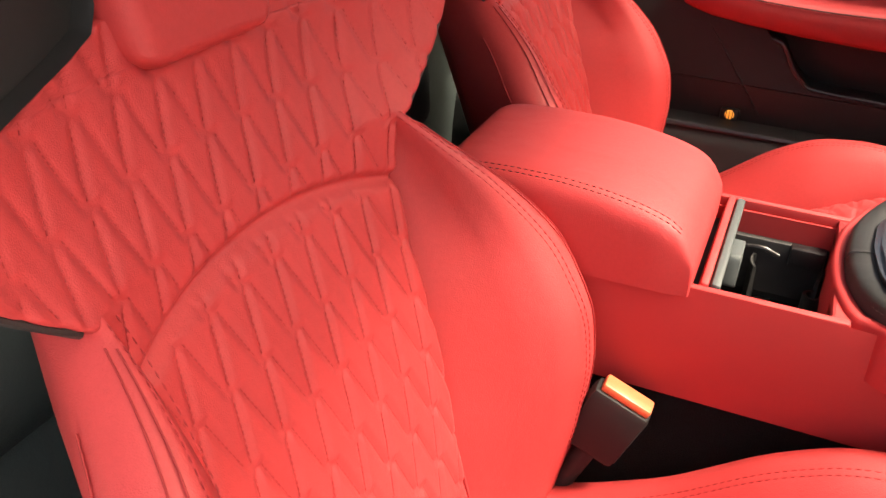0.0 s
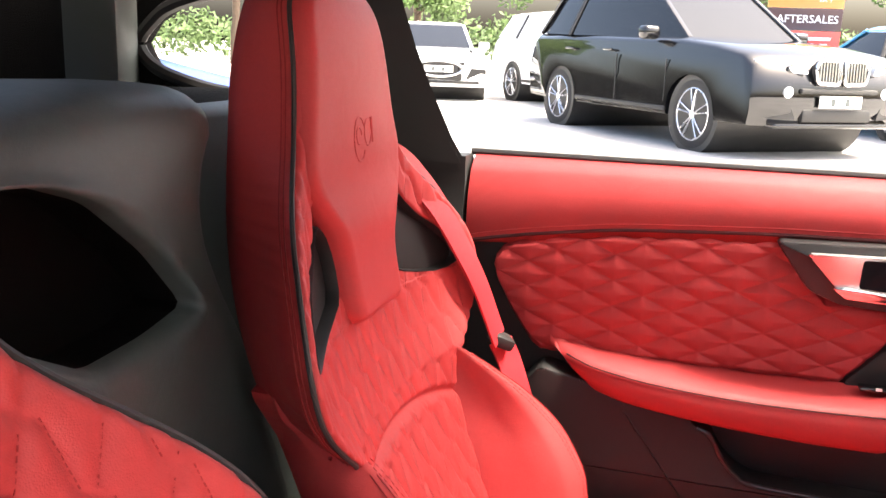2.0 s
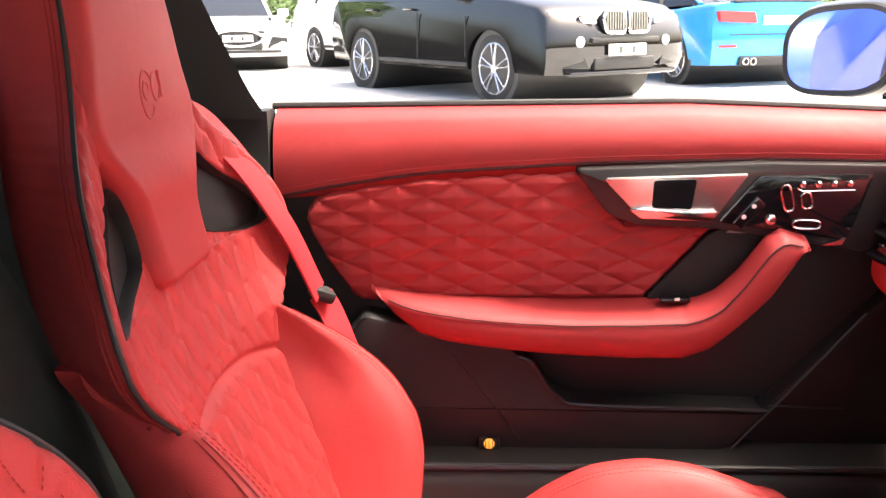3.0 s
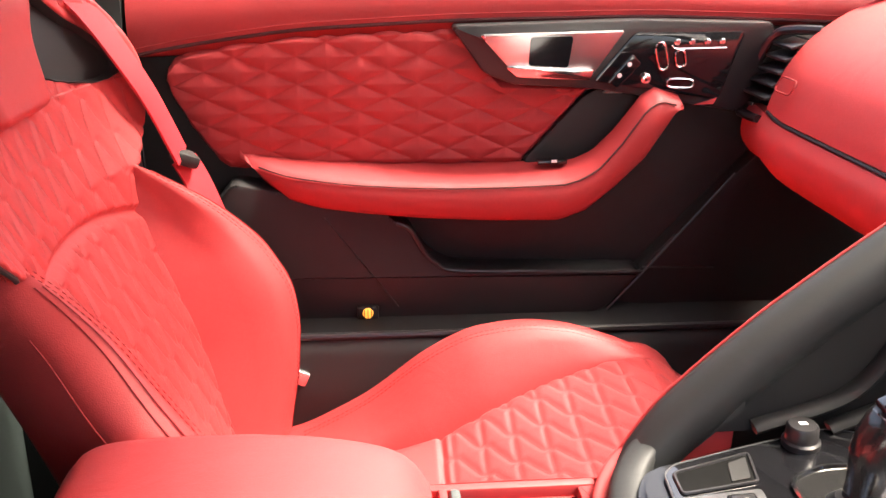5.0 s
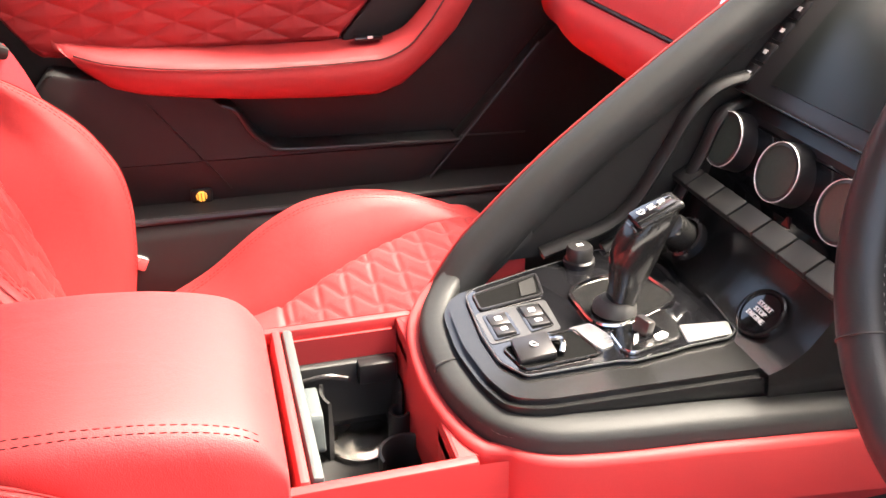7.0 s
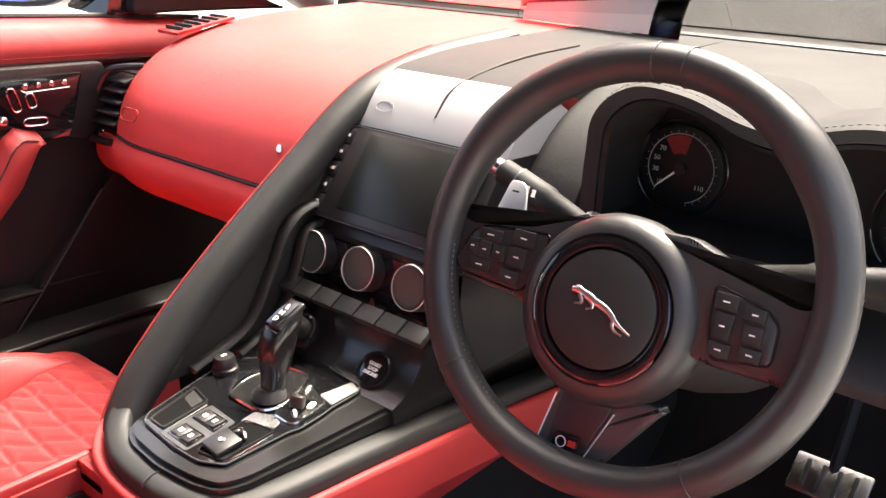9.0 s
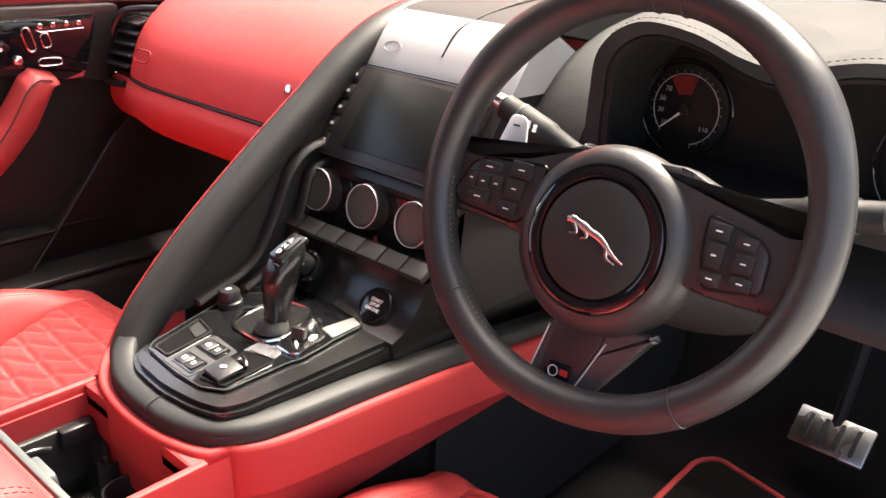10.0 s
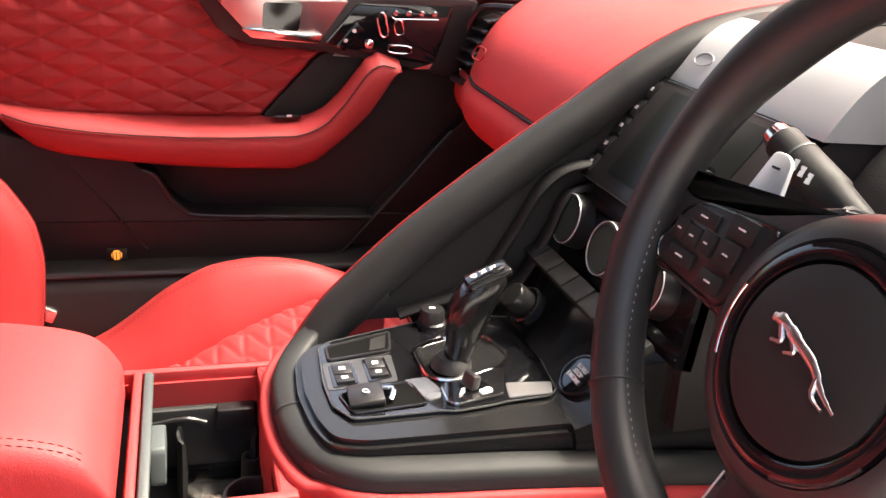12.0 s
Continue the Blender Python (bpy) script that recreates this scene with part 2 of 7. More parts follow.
def tube(pts, r, sides=10, smooth_n=0, flat=1.0, up=(0, 0, 1), closed=False):
    """A tube along pts; r a number or a list; flat squeezes it along the binormal."""
    if smooth_n:
        pts = smooth_path(pts, smooth_n)
    pts = [Vector(p) for p in pts]
    rings = []
    k = len(pts)
    for i, p in enumerate(pts):
        if closed:
            t = (pts[(i + 1) % k] - pts[i - 1]).normalized()
        else:
            t = (pts[min(i + 1, k - 1)] - pts[max(i - 1, 0)]).normalized()
        u = Vector(up)
        s = t.cross(u)
        s = s.normalized() if s.length > 1e-6 else t.orthogonal().normalized()
        w = s.cross(t).normalized()
        rad = r[i * len(r) // k] if isinstance(r, (list, tuple)) else r
        rings.append([p + rad * (math.cos(a) * s + flat * math.sin(a) * w) for a in (2 * math.pi * j / sides for j in range(sides))])
    if closed:
        rings.append(rings[0])
    return loft(rings, caps=not closed)


def lathe(profile, axis_at, axis=(0, 0, 1), n=32, caps=True):
    """profile: (radius, height) along the axis."""
    z = Vector(axis).normalized()
    x = z.orthogonal().normalized()
    y = z.cross(x)
    o = Vector(axis_at)
    rings = [[o + h * z + max(r, 1e-4) * (math.cos(a) * x + math.sin(a) * y) for a in (2 * math.pi * k / n for k in range(n))] for r, h in profile]
    return loft(rings, caps=caps)


def prism(poly, axis, a, b, bevel=0.0, seg=2):
    """A 2D outline pulled along an axis from a to b. Outline pairs are the two other axes in order x, y, z."""
    def put(p, h):
        return {"x": (h, *p), "y": (p[0], h, p[1]), "z": (*p, h)}[axis]
    bm = loft([[put(p, a) for p in poly], [put(p, b) for p in poly]])
    bmesh.ops.recalc_face_normals(bm, faces=bm.faces)
    if bevel:
        bmesh.ops.bevel(bm, geom=bm.edges[:], offset=bevel, segments=seg, affect="EDGES", profile=0.5)
    return bm


def rounded(poly, r, n=5):
    """Round the corners of a 2D outline."""
    out = []
    k = len(poly)
    for i in range(k):
        p, a, b = (np.array(poly[j % k], float) for j in (i, i - 1, i + 1))
        da, db = a - p, b - p
        la, lb = np.linalg.norm(da), np.linalg.norm(db)
        rr = min(r, la * 0.45, lb * 0.45)
        s, e = p + da / la * rr, p + db / lb * rr
        for q in range(n + 1):
            t = q / n
            out.append(tuple((1 - t) ** 2 * s + 2 * t * (1 - t) * p + t * t * e))
    return out


def sheet(fn, us, vs, thick=0.01, back=None):
    """A solid whose front is fn(u, v) on a grid and whose back is fn shifted by the vector `thick` or given by back(u, v)."""
    off = Vector(thick) if not isinstance(thick, (int, float)) else Vector((0, 0, -thick))
    bm = bmesh.new()
    F = [[bm.verts.new(fn(u, v)) for u in us] for v in vs]
    B = [[bm.verts.new(back(u, v) if back else Vector(fn(u, v)) + off) for u in (us[0], us[-1])] for v in vs]
    nu, nv = len(us), len(vs)
    for j in range(nv - 1):
        for i in range(nu - 1):
            bm.faces.new((F[j][i], F[j][i + 1], F[j + 1][i + 1], F[j + 1][i]))
        bm.faces.new((B[j][1], B[j][0], B[j + 1][0], B[j + 1][1]))
        bm.faces.new((F[j][0], F[j + 1][0], B[j + 1][0], B[j][0]))
        bm.faces.new((F[j + 1][-1], F[j][-1], B[j][1], B[j + 1][1]))
    bm.faces.new([F[0][i] for i in range(nu)][::-1] + [B[0][0], B[0][1]])
    bm.faces.new([F[-1][i] for i in range(nu)] + [B[-1][1], B[-1][0]])
    return bm


def lin(a, b, n):
    return [a + (b - a) * i / (n - 1) for i in range(n)]


def curve1(xs, ys):
    return lambda x: float(np.interp(x, xs, ys))


def soft1(xs, ys):
    """Smooth interpolation through a few knots."""
    xs, ys = np.array(xs, float), np.array(ys, float)
    fine = np.linspace(xs[0], xs[-1], 80)
    v = np.interp(fine, xs, ys)
    pad = np.concatenate([[2 * v[0] - q for q in v[4:0:-1]], v, [2 * v[-1] - q for q in v[-2:-6:-1]]])
    v = np.convolve(pad, np.array([1, 2, 3, 4, 5, 4, 3, 2, 1]) / 25, "valid")
    return lambda x: float(np.interp(x, fine, v))


def smoothstep(a, b, x):
    t = min(1.0, max(0.0, (x - a) / (b - a)))
    return t * t * (3 - 2 * t)


def stitches(pts, mat_name=None, length=0.0055, gap=0.0025, r=0.0006, n=0):
    """A row of short thread pieces along a line."""
    P = smooth_path(pts, n or 60)
    P = [np.array(p) for p in P]
    seg = [np.linalg.norm(b - a) for a, b in zip(P, P[1:])]
    cum = np.concatenate([[0], np.cumsum(seg)])

    def at(s):
        return Vector([float(np.interp(s, cum, [p[k] for p in P])) for k in range(3)])
    verts, faces = [], []
    s = 0.0
    while s + length < cum[-1]:
        a, b = at(s), at(s + length)
        t = (b - a).normalized()
        u = t.orthogonal().normalized() * r
        w = t.cross(u).normalized() * r
        base = len(verts)
        mid = (a + b) / 2
        for q, f in ((a, 0.5), (mid, 1.0), (b, 0.5)):
            verts += [q + f * u, q + f * w, q - f * u, q - f * w]
        for k in (0, 4):
            for i in range(4):
                j = (i + 1) % 4
                faces.append((base + k + i, base + k + j, base + k + 4 + j, base + k + 4 + i))
        faces += [(base, base + 3, base + 2, base + 1), (base + 8, base + 9, base + 10, base + 11)]
        s += length + gap
    bm = bmesh.new()
    vs = [bm.verts.new(v) for v in verts]
    for f in faces:
        bm.faces.new([vs[i] for i in f])
    return bm


def text_mesh(body, size, depth=0.0006):
    """Built-in lettering as a bmesh in its own xy plane, centred."""
    cu = bpy.data.curves.new("t", "FONT")
    cu.body, cu.size, cu.extrude, cu.align_x, cu.align_y = body, size, depth, "CENTER", "CENTER"
    cu.resolution_u = 3
    ob = bpy.data.objects.new("t", cu)
    me = bpy.data.meshes.new_from_object(ob)
    bm = bmesh.new()
    bm.from_mesh(me)
    bpy.data.objects.remove(ob)
    bpy.data.curves.remove(cu)
    bpy.data.meshes.remove(me)
    return bm


def placed(bm, m):
    bmesh.ops.transform(bm, matrix=m, verts=bm.verts)
    return bm


def basis(o, right, up):
    """A frame at o whose x runs along right and whose y runs along up."""
    x = Vector(right).normalized()
    z = x.cross(Vector(up)).normalized()
    y = z.cross(x)
    m = Matrix((x, y, z)).transposed().to_4x4()
    m.translation = o
    return m


def seg_dist(px, py, a, b):
    ax, ay = a
    bx, by = b
    dx, dy = bx - ax, by - ay
    t = max(0.0, min(1.0, ((px - ax) * dx + (py - ay) * dy) / (dx * dx + dy * dy + 1e-12)))
    return math.hypot(px - ax - t * dx, py - ay - t * dy)


CELL_X, CELL_Z = 0.039, 0.047
ZIG = [((0.0, 0.06), (0.0, 0.88)), ((0.0, 0.86), (0.06, 0.95)), ((0.06, 0.95), (0.22, 0.95)), ((0.22, 0.95), (0.80, 0.12)),
       ((0.80, 0.12), (0.88, 0.05)), ((0.88, 0.05), (0.97, 0.05)), ((0.97, 0.05), (1.0, 0.10)), ((0.14, 0.95), (-0.04, 1.05))]


def zigzag(y, z):
    """Distance in metres to the zigzag quilting of the seats."""
    u, v = y / CELL_X, z / CELL_Z
    row = math.floor(v)
    best = 1.0
    for dr in (-1, 0, 1):
        r = row + dr
        shift = 0.0
        uu = u - shift - math.floor(u - shift)
        for du in (-1, 0, 1):
            for a, b in ZIG:
                d = seg_dist((uu - du) * CELL_X, (v - r) * CELL_Z, (a[0] * CELL_X, a[1] * CELL_Z), (b[0] * CELL_X, b[1] * CELL_Z))
                if d < best:
                    best = d
    return best


def puff(d, depth, width):
    """Height of padded hide at distance d from its stitching."""
    return depth * (min(1.0, d / width) ** 0.6 - 1.0)


# the seats and trim sit slightly turned in the cabin
CABIN = Matrix(((0.97727, 0.0215, -0.01603, 0.01682), (-0.02149, 0.9774, 0.0009, 0.01269), (0.01605, -0.00055, 0.9775, -0.00557), (0, 0, 0, 1)))


# the door's own frame
DOOR = Matrix(((0.94713, 0.00411, -0.01046, 0.03596), (-0.00424, 0.94712, -0.01171, 0.03823), (0.01041, 0.01175, 0.94706, 0.01232), (0.0, 0.0, 0.0, 1.0)))


def settle(ob, m=CABIN):
    ob.matrix_basis = m @ ob.matrix_basis
    return ob

ZN, ZM = 48, 76
ZTABLE = np.array([[zigzag((i + 0.5) / ZN * CELL_X, (j + 0.5) / ZM * CELL_Z) for i in range(ZN)] for j in range(ZM)])


def zig(y, z):
    u, v = y / CELL_X * ZN - 0.5, z / CELL_Z * ZM - 0.5
    i, j = math.floor(u), math.floor(v)
    fu, fv = u - i, v - j
    g = ZTABLE
    a, b, c, d = g[j % ZM, i % ZN], g[j % ZM, (i + 1) % ZN], g[(j + 1) % ZM, i % ZN], g[(j + 1) % ZM, (i + 1) % ZN]
    return (a * (1 - fu) + b * fu) * (1 - fv) + (c * (1 - fu) + d * fu) * fv


LEAN = 0.27   # the zigzags lean across the seat


# ---- setting: ground, cabin floor, sills, bulkhead, roof ----
bm = bmesh.new()
bmesh.ops.create_grid(bm, x_segments=8, y_segments=8, size=400, matrix=Matrix.Translation((0, 0, 0.14)))
single("ground", bm, ASPHALT, "pale sunlit tarmac of a car sales yard", "ground", kind="structure")

bm = sheet(lambda x, y: (x, y, 0.20 + 0.012 * smoothstep(0.9, 1.3, x) + 0.28 * smoothstep(1.15, 1.5, x)), lin(-0.42, 1.5, 60), lin(-0.66, 0.66, 12), back=lambda x, y: (x, y, 0.16))
single("floor", bm, CARPET, "charcoal carpet of a sports car footwell", "floor", kind="structure")

for side, nm in ((1, "sill_left"), (-1, "sill_right")):
    prof = [(0.60, 0.20), (0.615, 0.36), (0.63, 0.418), (0.645, 0.436), (0.72, 0.442), (0.80, 0.436), (0.86, 0.40), (0.86, 0.16), (0.60, 0.16)]
    bm = loft([[(x, side * y, z) for y, z in rounded(prof, 0.01, 3)] for x in lin(-0.45, 1.45, 12)])
    single(nm, bm, PLASTIC, "black door sill trim with a bright edge", "sill", kind="structure")
    # satin bead added to draw the highlight along the sill's edge
    single("sill_strip", tube([(x, side * 0.641, 0.437) for x in lin(-0.30, 1.2, 12)], 0.0055, 8), SATIN, "satin black bead added for the highlight along the sill edge", "trim", kind="structure")

bm = prism([(-0.44, 0.18), (-0.44, 0.86), (-0.42, 1.00), (-0.40, 1.03), (-0.38, 1.02), (-0.375, 0.80), (-0.36, 0.2)], "y", -0.72, 0.72, 0.008)
wall_rear = single("wall_rear", bm, BLACK_WALL, "black hide bulkhead behind the seats", "bulkhead", kind="structure")

# roof, header rail, pillars and tail, all plain
roof_x, roof_z = [0.42, 0.2, -0.2, -0.6, -1.1, -1.5], [1.315, 1.37, 1.39, 1.365, 1.26, 1.12]
rf = soft1(roof_x[::-1], roof_z[::-1])
RO = 0.10


def roof_fn(x, y):
    return (x, y, rf(x) - RO * (abs(y) / 0.6) ** 3)


# the tailgate glass leaves an opening between the roof, its side rails and the tail
bm = join(sheet(roof_fn, lin(-0.60, 0.42, 26), lin(-0.60, 0.60, 25), (0, 0, 0.035)), sheet(roof_fn, lin(-1.5, -1.34, 6), lin(-0.60, 0.60, 25), (0, 0, 0.035)),
          sheet(roof_fn, lin(-1.34, -0.60, 16), lin(-0.60, -0.47, 5), (0, 0, 0.035)), sheet(roof_fn, lin(-1.34, -0.60, 16), lin(0.47, 0.60, 5), (0, 0, 0.035)))
single("ceiling", bm, HEADLINER, "dark grey headlining of the closed roof", "headlining", kind="structure")
for side in (1, -1):
    s = side
    single("pillar_front", tube([(1.22, 0.76 * s, 0.93), (0.85, 0.70 * s, 1.11), (0.42, 0.61 * s, 1.27), (0.1, 0.60 * s, 1.315), (-0.35, 0.60 * s, 1.32), (-0.9, 0.57 * s, 1.20), (-1.45, 0.52 * s, 1.08)], 0.034, 12, 40),
           BLACK_WALL, "black windscreen pillar running into the roof rail", "pillar", kind="structure")
    if s > 0:
        bm = loft([[(x0, y, z), (x1, y, z), (x1 - 0.015, y + 0.05, z), (x0, y + 0.05, z)] for x0, x1, y, z in ((-0.360, -0.195, 0.738, 0.93), (-0.352, -0.217, 0.738, 0.965), (-0.345, -0.252, 0.735, 1.04), (-0.345, -0.275, 0.733, 1.094), (-0.355, -0.297, 0.73, 1.159), (-0.42, -0.35, 0.66, 1.30))])
        bmesh.ops.bevel(bm, geom=[e for e in bm.edges if abs((e.verts[0].co - e.verts[1].co).z) > 0.01], offset=0.006, segments=2, affect="EDGES")
        single("pillar_middle", bm, BLACK, "black middle pillar behind the side window", "pillar", kind="structure", sharp=1.0)
    bm = sheet(lambda x, z: (x, s * (0.70 + 0.06 * smoothstep(0.7, 0.95, z) + 0.02 * math.sin(z * 5)), z), lin(-0.44, -0.219, 8), lin(0.42, 0.972, 16), (0, 0.05 * s, 0))
    tr_ = single("side_trim", bm, BLACK, "black leather quarter trim behind the door", "trim panel", kind="structure")
    settle(tr_)
single("door_jamb", box(-0.200, 0.812, 0.66, 0.15, 0.02, 0.54, 0.004), PLASTIC, "black door jamb behind the quarter trim", "jamb", kind="structure")
# parcel shelf, quarter panels with a window, tail
single("parcel_shelf", prism(rounded([(-1.48, 0.985), (-0.46, 0.985), (-0.41, 1.02), (-0.46, 1.03), (-1.48, 1.0)], 0.01, 3), "y", -0.62, 0.62), CARPET, "dark carpeted load shelf behind the bulkhead", "shelf", kind="structure")
single("wall_tail", box(-1.50, 0, 0.85, 0.03, 1.3, 0.70, 0.005), CARPET, "black tail panel closing the load space", "wall", kind="structure")
for s in (1, -1):
    q = [(-1.49, 0.3), (-0.44, 0.3), (-0.44, 1.015), (-0.52, 1.018), (-0.60, 1.035), (-0.645, 1.055), (-0.662, 1.085), (-0.64, 1.115), (-0.60, 1.14), (-0.50, 1.165), (-0.62, 1.25), (-0.9, 1.22), (-1.49, 1.1)]
    single("wall_quarter", prism(q, "y", s * 0.635, s * 0.665), CARPET, "black quarter panel round the small rear window", "wall", kind="structure")
    single("window_seal", tube([(x, s * 0.632, z) for x, z in ((-0.42, 1.017), (-0.52, 1.020), (-0.60, 1.037), (-0.643, 1.057), (-0.660, 1.085), (-0.638, 1.115), (-0.60, 1.14), (-0.50, 1.168))], 0.010, 8, 30), RUBBER, "black rubber seal of the quarter window", "seal", kind="structure")
    single("quarter_shelf", loft([[(x, s * 0.63, 1.015 - 0.0 * x), (x, s * 0.55, 0.985), (x, s * 0.40, 0.965), (x, s * 0.40, 0.95), (x, s * 0.63, 0.95)] for x in lin(-0.67, -0.43, 5)]), SUNLIT_TRIM, "trim hide below the quarter window, coloured pale as sunlit", "trim", kind="structure")
# windscreen
bm = loft([[(1.235, 0.72 * u, 0.948), (0.43, 0.60 * u, 1.295)] for u in lin(-1, 1, 13)], closed=False)
ws = single("window_screen", bm, PANE, "clear raked windscreen glass", "windscreen", kind="structure")
ws.visible_shadow = False
wr_ = single("window_rear", sheet(lambda x, y: (x, y, roof_fn(x, y)[2] + 0.02), lin(-1.36, -0.58, 16), lin(-0.49, 0.49, 17), (0, 0, 0.004)), PANE, "clear sloping tailgate glass", "rear window", kind="structure")
wr_.visible_shadow = False

# strut between roof and shelf, rear window frame
th = thing("tonneau_post", (-0.70, 0.60, 1.0), "grey upright post beside the quarter window", "post")
part("post", box(-0.70, 0.60, 1.10, 0.090, 0.055, 0.26, 0.008), GREYLID, th)
part("foot", box(-0.70, 0.60, 0.992, 0.075, 0.05, 0.015, 0.004), PLASTIC, th)
part("rail", box(-0.86, 0.60, 0.985, 0.26, 0.03, 0.018, 0.005), GREYLID, th, "grey crossbar")

# ---- bulkhead speaker pod between the seats ----
th = thing("rear_speaker_pod", (-0.36, 0.0, 0.55), "black moulded pod between the seat backs with a dark rounded recess", "speaker pod")
OUT = rounded([(-0.62, 0.40), (0.52, 0.40), (0.464, 0.525), (0.355, 0.738), (0.281, 0.835), (0.250, 0.900), (0.246, 0.945), (0.261, 0.996), (0.288, 1.030), (0.25, 1.052), (0.096, 1.056), (-0.05, 1.040), (-0.30, 1.052), (-0.62, 1.052)], 0.03, 6)
REC = rounded([(-0.20, 0.988), (-0.062, 0.999), (-0.016, 0.995), (0.048, 0.974), (0.12, 0.921), (0.184, 0.856), (0.116, 0.846), (0.035, 0.844), (-0.027, 0.878), (-0.072, 0.903), (-0.20, 0.935)], 0.016, 6)


def angular(poly, centre, k):
    """Where rays at even angles from a centre cross an outline, so that two outlines can be skinned."""
    out = []
    for a in lin(-math.pi, math.pi, k + 1)[:-1]:
        dx, dy = math.cos(a), math.sin(a)
        best = 0.0
        for p, q in zip(poly, list(poly[1:]) + [poly[0]]):
            ex, ey = q[0] - p[0], q[1] - p[1]
            det = dx * -ey + ex * dy
            if abs(det) < 1e-9:
                continue
            wx, wy = p[0] - centre[0], p[1] - centre[1]
            t, u = (wx * -ey + ex * wy) / det, (dx * wy - dy * wx) / det
            if -1e-6 <= u <= 1 + 1e-6 and t > best:
                best = t
        out.append((centre[0] + best * dx, centre[1] + best * dy))
    return out


CEN = (0.02, 0.925)
oo, rr_ = angular(OUT, CEN, 160), angular(REC, CEN, 160)


def grown(ring, x, f):
    return [(x, CEN[0] + (y - CEN[0]) * f, CEN[1] + (z - CEN[1]) * f) for y, z in ring]


def between(t, x):
    return [(x, r[0] + (o[0] - r[0]) * t, r[1] + (o[1] - r[1]) * t) for o, r in zip(oo, rr_)]


rings = [grown(oo, -0.46, 1.0), grown(oo, -0.400, 1.0), between(0.985, -0.376), between(0.95, -0.358), between(0.89, -0.342), between(0.80, -0.329), between(0.66, -0.320), between(0.48, -0.315), between(0.30, -0.311), between(0.16, -0.307), between(0.09, -0.303), between(0.05, -0.302), between(0.02, -0.304), grown(rr_, -0.311, 1.0), grown(rr_, -0.330, 0.995)]
part("pod_shell", loft(rings, caps=False), BLACK_WALL, th, sharp=2.0)
part("recess", loft([grown(rr_, -0.3285, 0.992), grown(rr_, -0.374, 0.97)], caps=False), HOLE, th, "deep black recess wall")
part("grille_cloth", loft([[(-0.373, CEN[0] + (y - CEN[0]) * 0.985, CEN[1] + (z - CEN[1]) * 0.985) for y, z in rr_], [(-0.369, CEN[0] + (y - CEN[0]) * 0.98, CEN[1] + (z - CEN[1]) * 0.98) for y, z in rr_]]), HOLE, th, "dark cloth deep in the recess")
part("seam", tube([(-0.3165, 0.16, 0.705), (-0.3175, 0.211, 0.721), (-0.3205, 0.269, 0.734), (-0.345, 0.333, 0.735)], 0.0022, 6, 12), PIPING, th)


# ---- passenger door ----
dr = thing("door_left", (0.25, 0.76, 0.40), "closed passenger door with red quilted leather and black lower trim", "car door", kind="structure")
BELT_T = curve1([-0.25, 0.40, 0.75, 0.95], [0.974, 0.970, 0.950, 0.935])
SEAM = soft1([-0.25, -0.16, 0.0, 0.23, 0.52, 0.76, 0.95], [0.838, 0.856, 0.877, 0.888, 0.891, 0.882, 0.87])


def belt_fn(x, s):
    z0, z1 = SEAM(x), BELT_T(x)
    z = z0 + (z1 - z0) * s
    y = 0.745 + 0.035 * s ** 1.4 - 0.010 * math.sin(math.pi * s) + 0.02 * smoothstep(0.85, 1.0, s)
    return (x, y, z)


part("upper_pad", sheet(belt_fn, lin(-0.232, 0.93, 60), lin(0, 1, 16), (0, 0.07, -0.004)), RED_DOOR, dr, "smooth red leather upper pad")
part("window_seal", tube([(x, 0.803, BELT_T(x) + 0.002) for x in lin(-0.24, 0.95, 30)], 0.006, 8), RUBBER, dr)
part("pad_seam", tube([(x, 0.7435, SEAM(x) + 0.010) for x in lin(-0.23, 0.92, 40)], 0.0013, 6), THREAD_RED, dr)
part("pad_seam", tube([(x, 0.745, SEAM(x) + 0.001) for x in lin(-0.23, 0.92, 40)], 0.003, 6), THREAD, dr)

# quilted panel: diamonds bounded by a rounded outline
Q_TOP = curve1([-0.186, -0.182, -0.172, -0.155, -0.10, 0.0, 0.12, 0.23, 0.30, 0.44, 0.5], [0.808, 0.825, 0.839, 0.848, 0.860, 0.872, 0.878, 0.880, 0.800, 0.795, 0.79])
Q_BOT = curve1([-0.186, -0.180, -0.157, -0.121, -0.106, -0.085, -0.03, 0.06, 0.332, 0.342, 0.43, 0.5], [0.810, 0.786, 0.740, 0.687, 0.676, 0.674, 0.676, 0.676, 0.674, 0.686, 0.785, 0.79])
DX, DZ = 0.088, 0.0400


def diamond(x, z):
    u, v = x / DX, z / DZ
    a, b = (u + v) % 1.0, (u - v) % 1.0
    return min(min(a, 1 - a), min(b, 1 - b)) * 0.035


def quilt_fn(x, s):
    zt, zb = Q_TOP(x), Q_BOT(x)
    z = zb + (zt - zb) * s
    d = diamond(x, z)
    edge = min(1.0, min(s, 1 - s) * (zt - zb) / 0.010 + 0.05, (x + 0.19) / 0.010, (0.46 - x) / 0.02)
    pad = 0.0042 * (math.sin(0.5 * math.pi * min(1.0, d / 0.0165)) ** 0.75 - 1.0)
    return (x, 0.748 - 0.008 * max(edge, 0) - pad - 0.004 * math.sin(math.pi * min(1, max(0, s))), z)


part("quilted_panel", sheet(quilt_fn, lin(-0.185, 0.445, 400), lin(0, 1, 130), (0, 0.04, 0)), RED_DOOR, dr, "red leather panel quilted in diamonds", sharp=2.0)

